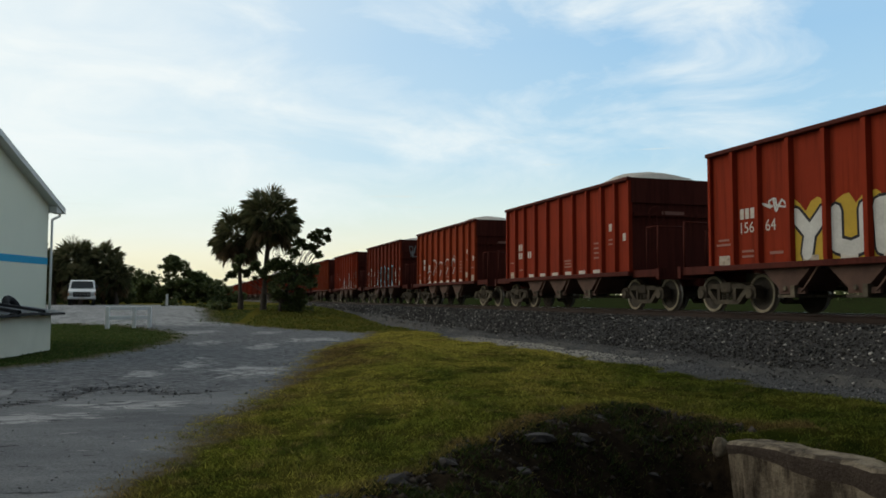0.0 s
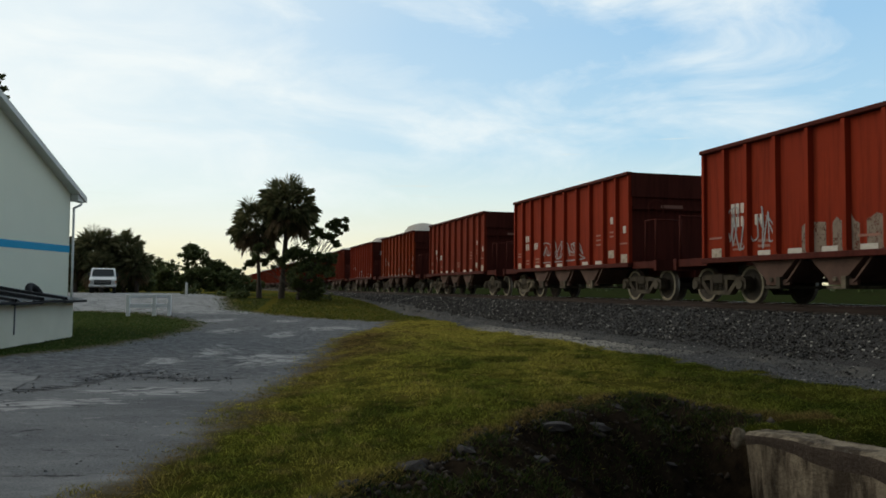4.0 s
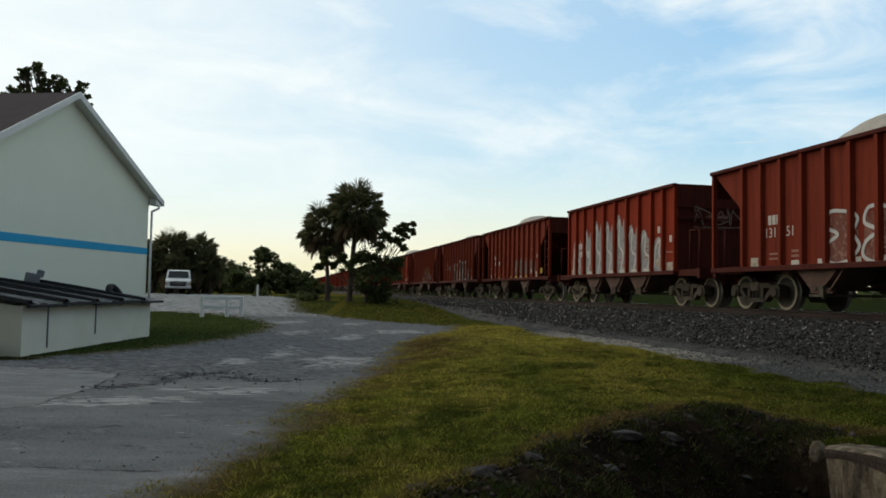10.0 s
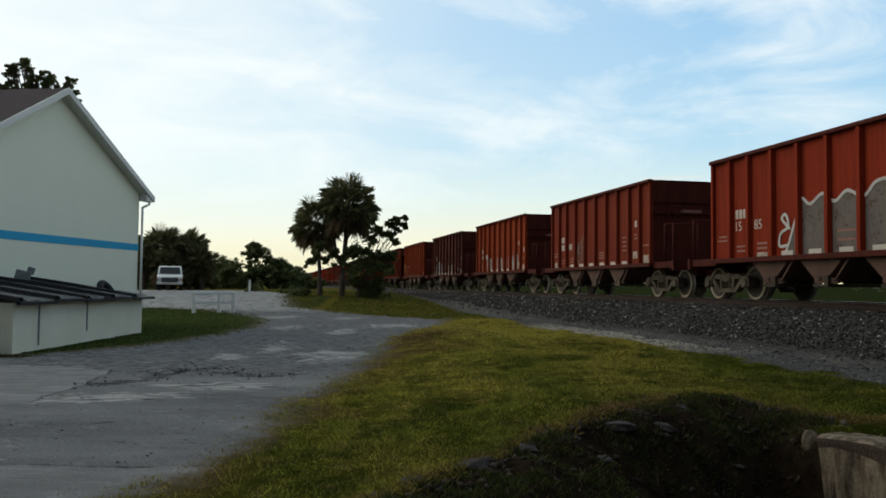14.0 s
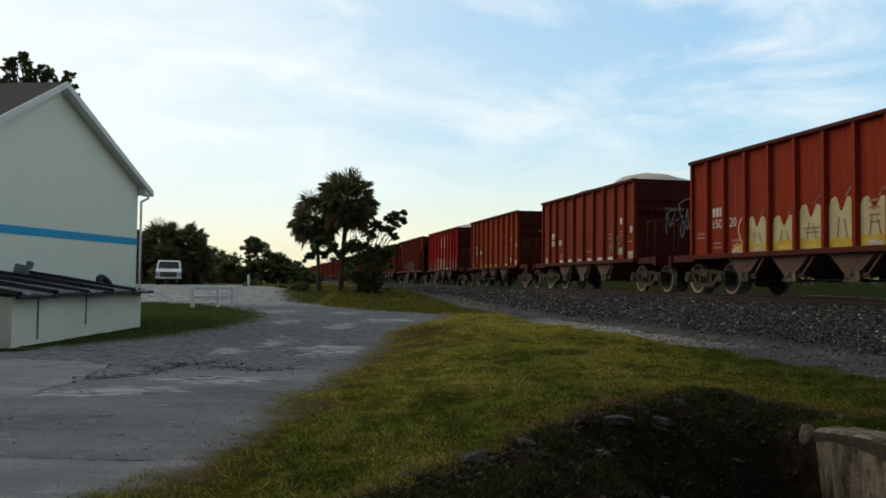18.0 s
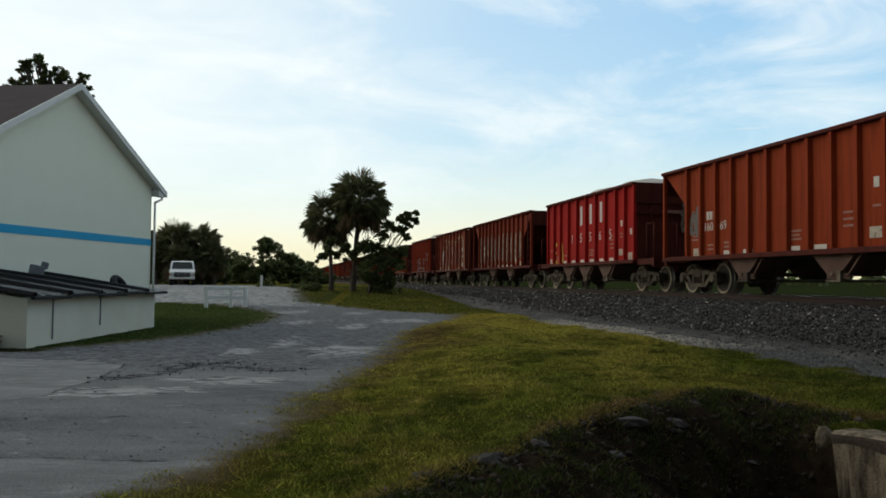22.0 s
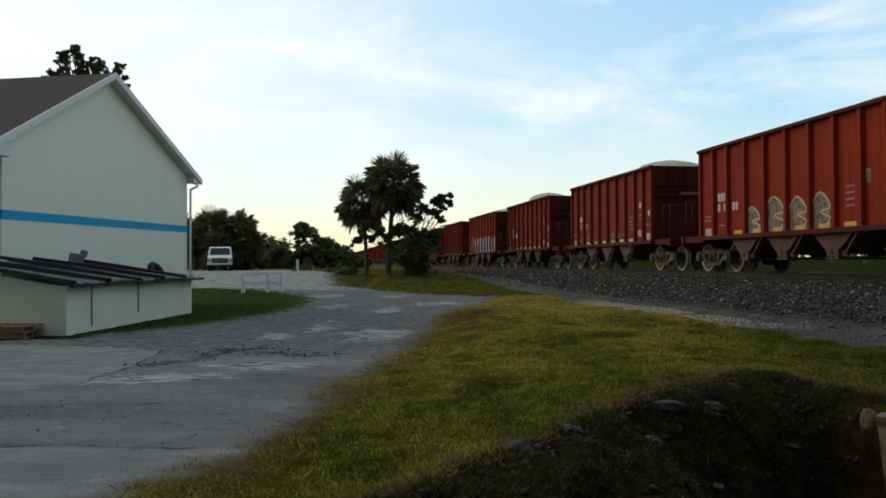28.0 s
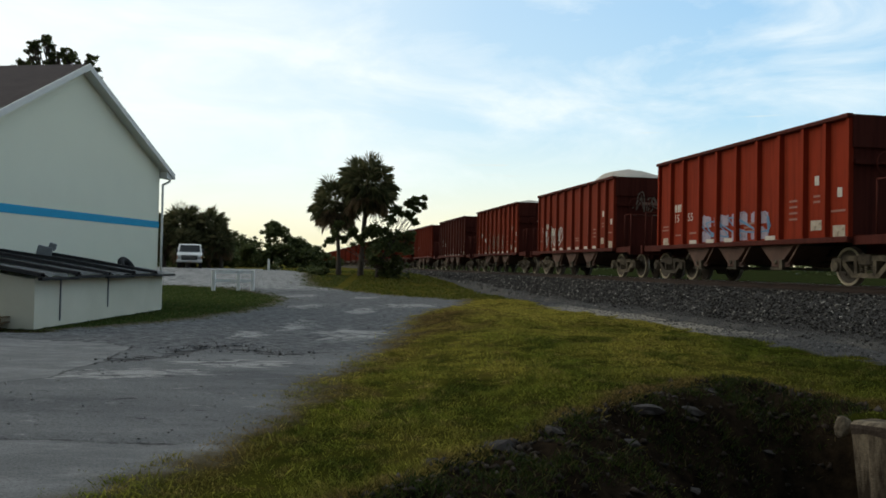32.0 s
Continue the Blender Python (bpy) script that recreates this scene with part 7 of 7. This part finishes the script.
def blocks(car, u0, u1, v0, v1, n, ink, seed=0, fill=0.6):
    """A row of upright worn patches with ragged tops, each a part."""
    rng = random.Random(seed)
    cell = (u1 - u0) / n
    for i in range(n):
        a = Layer(0.003)
        x0, x1 = u0 + cell * (i + 0.5 - fill / 2), u0 + cell * (i + 0.5 + fill / 2)
        foot, m = v0 + rng.uniform(0, 0.10) * (v1 - v0), 6
        tops = [v1 - (v1 - v0) * (rng.uniform(0, 0.22) + 0.18 * abs(2 * j / m - 1) ** 3) for j in range(m + 1)]
        a.poly([(x0, foot), (x1, foot)] + [(x0 + (x1 - x0) * j / m, tops[j]) for j in range(m, -1, -1)])
        a.put(car, ink, "graffiti_fill")


def big_marks(car, rows):
    """Company lettering as plain bars: place along, width, low, high."""
    for u, w, v0, v1 in rows:
        a = Layer(0.003)
        a.poly([(u - w / 2, v0), (u + w / 2, v0), (u + w / 2, v1), (u - w / 2, v1)])
        a.put(car, "white", "lettering_bar")


def spikes(car, u0, u1, seed):
    """Black block shapes on white legs, with white-edged spikes above."""
    rng = random.Random(seed)
    a, b, c = Layer(0.0), Layer(0.004), Layer(0.008)
    n = 5
    cell = (u1 - u0) / n
    for i in range(n):
        x0, x1 = u0 + cell * i + 0.04, u0 + cell * (i + 1) - 0.04
        m, top = (x0 + x1) / 2 + rng.uniform(-0.1, 0.1), rng.uniform(0.78, 0.95)
        tip = rng.uniform(1.2, 1.5)
        a.line([(x0, 0.08), (x0, top), (m - 0.24, top), (m, tip), (m + 0.24, top), (x1, top), (x1, 0.08), (x0, 0.08)], 0.09)
        b.poly([(x0, 0.08), (x1, 0.08), (x1, top), (x0, top)])
        b.poly([(m - 0.20, top), (m + 0.20, top), (m, tip - 0.12)])
        c.line([(x0 + 0.3, 0.1), (x0 + 0.32, 0.45), (x0 + 0.62, 0.45), (x0 + 0.64, 0.1)], 0.10)
        c.line([(x0 + 0.8, 0.1), (x0 + 0.78, 0.6), (x1 - 0.1, 0.58)], 0.08)
    a.put(car, "white", "graffiti_outline")
    b.put(car, "black", "graffiti_fill")
    c.put(car, "white", "graffiti_outline")


def mud(car, y0, y1, z0, z1, ink, seed):
    """A splash of dried slurry on the end sheet."""
    rng = random.Random(seed)
    pts = []
    for i in range(28):
        t = 2 * math.pi * i / 28
        k = rng.uniform(0.82, 1.08)
        c, d = math.cos(t), math.sin(t)
        pts.append(((y0 + y1) / 2 + (y1 - y0) / 2 * k * math.copysign(abs(c) ** 0.6, c), (z0 + z1) / 2 + (z1 - z0) / 2 * k * math.copysign(abs(d) ** 0.6, d)))
    a = Layer(0.0)
    a.poly(pts)
    a.v = [(4.815 - (y + HALF), x, z) for x, y, z in a.v]
    a.put(car, ink, "slurry_stain")


def paint_cars():
    car = {k: c for k, c, kind, p in CARS}
    wash(car[0], -2.05, 1.3, 0.02, 1.36, "yellow", 1, 0.28, None, 0.0, 0.05)
    letters(car[0], "YUP", -2.0, 1.3, 0.06, 1.20, "white", "black", 0.30, 1, 0.06)
    scribble(car[0], -2.85, -2.1, 1.18, 1.5, "white", 5, 0.05, 2)
    for x, h in ((-3.0, 0.7), (-2.1, 1.25), (-1.0, 1.1), (0.1, 1.2), (1.15, 1.15)):
        stroke(car[2], [[(x, 0.08), (x + 0.1, h * 0.8), (x + 0.35, h), (x + 0.75, h * 0.9), (x + 0.8, h * 0.5), (x + 0.95, 0.1), (x + 0.5, 0.05), (x, 0.08)], [(x + 0.3, h * 0.4), (x + 0.55, h * 0.65)]], "white", 0.06)
    scribble(car[2], 1.3, 2.0, 0.95, 1.35, "silver", 6, 0.05, 4)
    letters(car[3], "HADR", -1.45, 3.05, 0.03, 1.28, "black", "sky", 0.36, 5, 0.09)
    scribble(car[3], -2.35, -1.5, 0.05, 0.55, "sky", 3, 0.05, 4)
    scribble(car[3], -4.6, -4.0, 0.75, 1.15, "white", 2, 0.05, 5)
    blocks(car[3], -3.75, -3.15, 0.1, 0.6, 1, "dusty", 6, 0.95)
    scribble(car[3], 2.9, 3.7, 0.5, 1.1, "white", 5, 0.05, 6)
    scribble(car[3], -1.0, 1.0, 1.7, 2.5, "silver", 9, 0.05, 7, True)
    outline(car[4], "WUB", -1.6, 2.6, 0.05, 1.28, "white", 0.07, 8)
    scribble(car[4], 3.0, 4.5, 0.9, 1.4, "dusty", 5, 0.06, 9)
    blocks(car[6], -1.3, 2.3, 0.02, 0.85, 4, "dusty", 10, 0.8)
    scribble(car[6], -3.8, -2.0, 0.2, 1.3, "silver", 7, 0.05, 11)
    scribble(car[7], -2, 1.5, 0.3, 1.0, "silver", 8, 0.05, 12)
    scribble(car[9], -4.4, -3.9, 0.3, 0.9, "rose", 6, 0.05, 13)
    scribble(car[10], -0.9, 0.9, 1.75, 2.2, "white", 9, 0.05, 14, True)
    scribble(car[10], -0.9, 0.8, 0.2, 0.6, "silver", 9, 0.05, 15)
    scribble(car[13], -4.3, -3.2, 0.2, 1.2, "white", 6, 0.05, 16)
    scribble(car[14], -0.6, 0.8, 1.6, 2.3, "silver", 8, 0.05, 17, True)
    for x in (-1.35, -0.1, 1.2):
        stroke(car[15], [[(x + 0.75, 1.18), (x + 0.2, 1.22), (x + 0.05, 0.9), (x + 0.45, 0.7), (x + 0.1, 0.5), (x, 0.2), (x + 0.35, 0.04), (x + 0.8, 0.1)], [(x + 0.85, 1.2), (x + 1.1, 1.0), (x + 0.95, 0.7), (x + 1.15, 0.4), (x + 0.85, 0.12)]], "white", 0.085)
        field(car[15], [(x, 0.08), (x + 0.1, 1.0), (x + 0.6, 1.15), (x + 1.05, 0.95), (x + 1.1, 0.08)], "rose")
    for i, h in enumerate((1.6, 1.9, 2.15, 2.05, 2.2, 1.75, 1.5, 1.2)):
        x = -4.35 + i * 1.07
        field(car[16], [(x, 0.04), (x + 0.08, h * 0.8), (x + 0.4, h), (x + 0.7, h * 0.78), (x + 0.86, h * 0.9), (x + 0.94, 0.04)], "silver")
        stroke(car[16], [[(x + 0.1, 0.2), (x + 0.2, h * 0.7), (x + 0.5, h * 0.9), (x + 0.45, h * 0.5), (x + 0.8, h * 0.35), (x + 0.6, 0.1)]], "white", 0.09)
    scribble(car[16], -0.9, 0.9, 1.5, 2.1, "dusty", 4, 0.05, 3, True)
    blocks(car[17], 0.4, 4.0, 0.2, 1.1, 4, "grey", 21, 0.9)
    blocks(car[17], 4.4, 5.0, 0.2, 0.52, 1, "yellow", 5, 0.95)
    blocks(car[29], 4.12, 4.6, 0.04, 0.34, 1, "yellow", 6, 0.95)
    scribble(car[29], 0.2, 0.9, 0.4, 1.1, "silver", 3, 0.06, 7, True)
    scribble(car[28], -0.6, 1.2, 0.7, 2.1, "silver", 5, 0.06, 10, True)
    rim = [(-1.75, 0.02), (-1.45, 0.75), (-1.05, 0.85), (-1.02, 1.22), (-0.45, 0.98), (-0.02, 1.30), (0.30, 1.12), (0.67, 1.40), (1.0, 1.05), (1.35, 1.30), (1.9, 1.0), (2.3, 1.28), (2.8, 1.0), (3.15, 0.6), (3.2, 0.02)]
    field(car[18], rim, "grey")
    stroke(car[18], [rim, [(-1.0, 0.85), (-0.7, 0.75), (-0.55, 0.3), (-0.8, 0.2), (-0.4, 0.25)], [(-0.15, 0.05), (-0.2, 0.6), (0.2, 0.85), (0.6, 0.6), (0.55, 0.05)], [(0.8, 0.9), (0.85, 0.1), (1.2, 0.2)], [(1.5, 0.2), (1.6, 0.8), (2.1, 0.7), (1.9, 0.3), (2.5, 0.1)]], "white", 0.075)
    scribble(car[18], 0.1, 0.45, 0.3, 0.55, "white", 2, 0.045, 23)
    blocks(car[19], -0.9, 0.0, 0.05, 0.6, 2, "white", 24, 0.75)
    blocks(car[19], 0.2, 3.9, 0.1, 1.4, 5, "green", 25, 0.55)
    scribble(car[19], 1.4, 3.2, 0.5, 1.45, "yellow", 4, 0.08, 26)
    scribble(car[19], 0.4, 4.6, 0.15, 0.9, "white", 7, 0.06, 25)
    scribble(car[20], -1.3, -0.7, 0.15, 0.5, "dusty", 3, 0.05, 26)
    scribble(car[20], 0.85, 1.5, 0.2, 0.8, "white", 3, 0.055, 28)
    blocks(car[20], 4.45, 4.75, 0.65, 0.95, 1, "teal", 8, 0.9)
    scribble(car[20], 3.9, 4.75, 0.35, 0.75, "white", 4, 0.05, 27)
    rim = [(-1.55, 0.03), (-1.35, 0.35), (-1.05, 1.0), (-0.85, 1.38), (-0.55, 1.22), (-0.1, 1.42), (0.3, 1.2), (0.7, 1.40), (1.2, 1.22), (1.55, 1.48), (1.95, 1.50), (2.3, 1.28), (2.7, 1.45), (3.1, 1.15), (3.4, 0.7), (3.7, 0.03)]
    field(car[21], rim, "grey")
    stroke(car[21], [rim, [(-1.3, 0.7), (-1.6, 0.95), (-1.45, 1.05), (-1.35, 0.75), (-1.65, 0.6), (-1.7, 0.3), (-1.4, 0.3)], [(3.6, 0.3), (3.9, 0.9), (4.0, 0.2)]], "white", 0.075)
    scribble(car[22], -2.3, -0.7, 0.15, 1.3, "dusty", 11, 0.06, 29)
    blocks(car[23], -4.2, 3.6, 0.05, 0.95, 11, "silver", 30, 0.42)
    blocks(car[24], -4.0, 2.0, 0.05, 0.9, 7, "silver", 31, 0.5)
    scribble(car[25], -4.6, -3.0, 0.4, 1.2, "cream", 9, 0.06, 32)
    blocks(car[26], -2.35, 0.6, 0.1, 1.25, 3, "silver", 33, 0.62)
    blocks(car[26], 2.3, 3.2, 0.1, 1.0, 1, "dusty", 34, 0.8)
    scribble(car[26], 3.4, 4.1, 0.1, 0.5, "white", 3, 0.06, 31)
    stroke(car[26], [[(-0.4, 0.95), (-0.75, 1.1), (-0.85, 0.8), (-0.55, 0.6), (-0.6, 0.3), (-0.95, 0.35)]], "white", 0.08)
    for x, w, h in ((-1.95, 0.85, 0.98), (-0.85, 0.9, 0.92), (0.18, 0.85, 1.1), (1.22, 0.82, 1.18), (2.2, 0.85, 1.1), (3.2, 0.7, 1.05)):
        field(car[27], [(x, 0.2), (x + 0.03, h * 0.86), (x + w * 0.3, h), (x + w * 0.5, h * 0.72), (x + w * 0.75, h * 0.98), (x + w, h * 0.8), (x + w + 0.02, 0.2)], "cream")
        stroke(car[27], [[(x + w * 0.35, 0.3), (x + w * 0.42, h * 0.6)], [(x + w * 0.62, h * 0.55), (x + w * 0.72, 0.3)], [(x + w * 0.7, h), (x + w * 0.9, h + 0.18)]], "dusty", 0.04)
    stroke(car[27], [[(-2.1, 1.05), (-2.35, 0.75), (-2.2, 0.35), (-1.95, 0.6), (-2.05, 1.0)]], "cream", 0.05)
    wash(car[27], -2.6, 4.4, 0.03, 0.30, "yellow", 36, 0.05, None, 0.004, 0.05)
    scribble(car[28], 2.4, 3.5, 0.1, 0.9, "dusty", 7, 0.05, 38)
    blocks(car[30], -4.7, 4.6, 0.02, 0.8, 9, "dusty", 39, 0.86)
    blocks(car[30], -2.1, 1.2, 0.02, 0.95, 3, "cream", 40, 0.8)
    big_marks(car[30], [(-0.42, 0.26, 1.55, 2.35), (0.63, 0.26, 1.55, 2.35), (1.68, 0.26, 1.55, 2.35)])
    for figure, u in zip("15082", (-1.52, -0.52, 0.50, 1.54, 2.55)):
        stencil(car[30], figure, u, 0.98, 0.38)
    scribble(car[31], -2.9, 1.7, 0.08, 0.85, "teal", 11, 0.12, 41)
    blocks(car[31], -2.9, 1.7, 0.1, 0.6, 5, "teal", 42, 0.55)
    scribble(car[31], -2.9, 1.7, 0.08, 0.85, "white", 12, 0.06, 42)
    scribble(car[32], -1.8, -0.9, 0.25, 0.7, "dusty", 4, 0.06, 43)
    scribble(car[32], 0.05, 0.8, 0.2, 0.8, "dusty", 4, 0.06, 44)
    big_marks(car[34], [(-0.55, 0.24, 1.6, 2.4), (0.50, 0.24, 1.6, 2.4), (1.58, 0.24, 1.6, 2.4)])
    for figure, u in zip("15565", (-1.75, -0.72, 0.32, 1.34, 2.36)):
        stencil(car[34], figure, u, 0.90, 0.38)
    mud(car[34], 0.2, 1.35, 0.9, 2.2, "dusty", 77)
    outline(car[34], "EB", -4.2, -2.6, 0.08, 1.0, "yellow", 0.09, 44)
    blocks(car[35], -4.6, 4.6, 0.3, 2.1, 11, "dusty", 45, 0.8)
    blocks(car[35], -3.0, 2.4, 0.1, 0.9, 6, "rose", 46, 0.8)
    lobes = [[(-3.3, 0.1), (-3.32, 1.2), (-3.1, 1.83), (-2.5, 2.2), (-1.81, 2.3), (-1.1, 2.12), (-0.56, 1.75)], [(-0.56, 0.4), (-0.5, 1.7), (0.0, 2.05), (0.58, 2.16), (1.1, 2.05), (1.3, 1.95)], [(1.3, 1.95), (1.6, 2.30), (2.04, 2.36), (2.3, 2.15)], [(2.3, 2.15), (2.6, 2.42), (2.97, 2.42), (3.6, 2.2), (4.0, 1.6), (4.1, 0.4)]]
    for pts in lobes:
        field(car[36], pts, "rose")
    stroke(car[36], lobes + [[(0.5, 0.8), (0.33, 1.4), (0.52, 1.95), (0.68, 1.4), (0.5, 0.8)], [(-1.9, 1.75), (-1.7, 1.95), (-1.62, 1.6), (-1.75, 1.3)], [(-0.9, 0.35), (-1.3, 0.2), (-0.7, 0.1)], [(1.7, 0.1), (2.0, 0.3), (2.4, 0.15), (2.5, 0.9)], [(3.3, 0.6), (3.7, 1.0), (3.9, 0.9)]], "cream", 0.042)
    blocks(car[36], 1.6, 3.2, 0.5, 1.5, 2, "dark", 48, 0.5)
    scribble(car[36], -4.0, -2.6, 0.5, 1.5, "white", 6, 0.05, 49)
    letters(car[37], "DEUR", -2.6, 2.1, 0.03, 1.2, "black", "white", 0.22, 50, 0.10)
    scribble(car[37], -0.9, 0.9, 1.5, 2.1, "dusty", 5, 0.05, 52, True)
    for z in (0.15, 0.55, 0.95, 1.35):
        scribble(car[37], 2.35, 3.35, z, z + 0.3, "white", 2, 0.06, 51 + int(z * 10))
    blocks(car[38], -4.2, 2.6, 0.05, 0.7, 9, "cream", 52, 0.6)
    blocks(car[39], -3.2, 1.0, 0.05, 0.7, 6, "silver", 53, 0.5)
    blocks(car[40], -3.75, -2.9, 0.35, 0.95, 1, "green", 54, 0.9)
    spikes(car[41], -2.4, 3.5, 55)
    for z in (0.1, 0.5, 0.95):
        scribble(car[41], 3.75, 4.5, z, z + 0.35, "cream", 2, 0.07, 56 + int(z * 10))
    for x, w, h in ((-2.05, 0.8, 0.8), (-1.0, 0.95, 1.0), (0.15, 0.8, 0.92), (1.15, 0.75, 0.95)):
        field(car[42], [(x, 0.06), (x + 0.05, h * 0.7), (x + w * 0.5, h), (x + w * 0.95, h * 0.75), (x + w, 0.06)], "dusty")
        stroke(car[42], [[(x, 0.1), (x + 0.05, h * 0.7), (x + w * 0.5, h), (x + w, h * 0.6), (x + w * 0.5, h * 0.5), (x + w, h * 0.3), (x + w * 0.6, 0.08)]], "cream", 0.05)
    blocks(car[42 - 0], 3.0, 3.4, 1.0, 1.4, 1, "dusty", 59, 0.8)
    scribble(car[43], 0.5, 2.2, 0.1, 0.6, "dusty", 8, 0.05, 60)
    wash(car[45], -4.5, 4.5, 0.02, 1.15, "white", 61, 0.15, None, 0.0, 0.09)
    wash(car[45], -1.2, 3.0, 0.1, 0.98, "sky", 62, 0.25, None, 0.004, 0.12)
    blocks(car[45], -4.3, -1.4, 0.0, 0.75, 4, "rose", 63, 0.85)
    blocks(car[46], -2.6, -1.0, 0.55, 1.25, 2, "cream", 64, 0.7)
    blocks(car[47], -2.7, 1.3, 0.08, 1.0, 4, "cream", 66, 0.92)
    outline(car[47], "DUE", -2.2, 1.2, 0.2, 0.9, "black", 0.05, 67)
    blocks(car[48], -2.25, 1.65, 0.50, 0.92, 4, "lilac", 68, 0.82)
    blocks(car[48], -2.25, 1.65, 0.08, 0.46, 4, "lilac", 69, 0.82)
    scribble(car[48], -2.2, 1.6, 0.2, 0.75, "blue", 5, 0.05, 70)
    scribble(car[49], -4.2, -1.0, 0.2, 1.2, "white", 10, 0.06, 71)
    scribble(car[49], -0.8, 0.8, 1.4, 2.2, "dusty", 7, 0.05, 72, True)
    scribble(car[50], -2.5, 2.0, 0.2, 1.3, "dusty", 12, 0.06, 73)
    scribble(car[33], -4.6, -3.9, 0.6, 1.5, "grey", 12, 0.2, 74)
    mud(car[47], -0.75, 1.35, 0.75, 2.1, "grey", 75)
    mud(car[33], -1.2, 0.4, 0.5, 1.5, "dark", 76)


paint_cars()

motions()
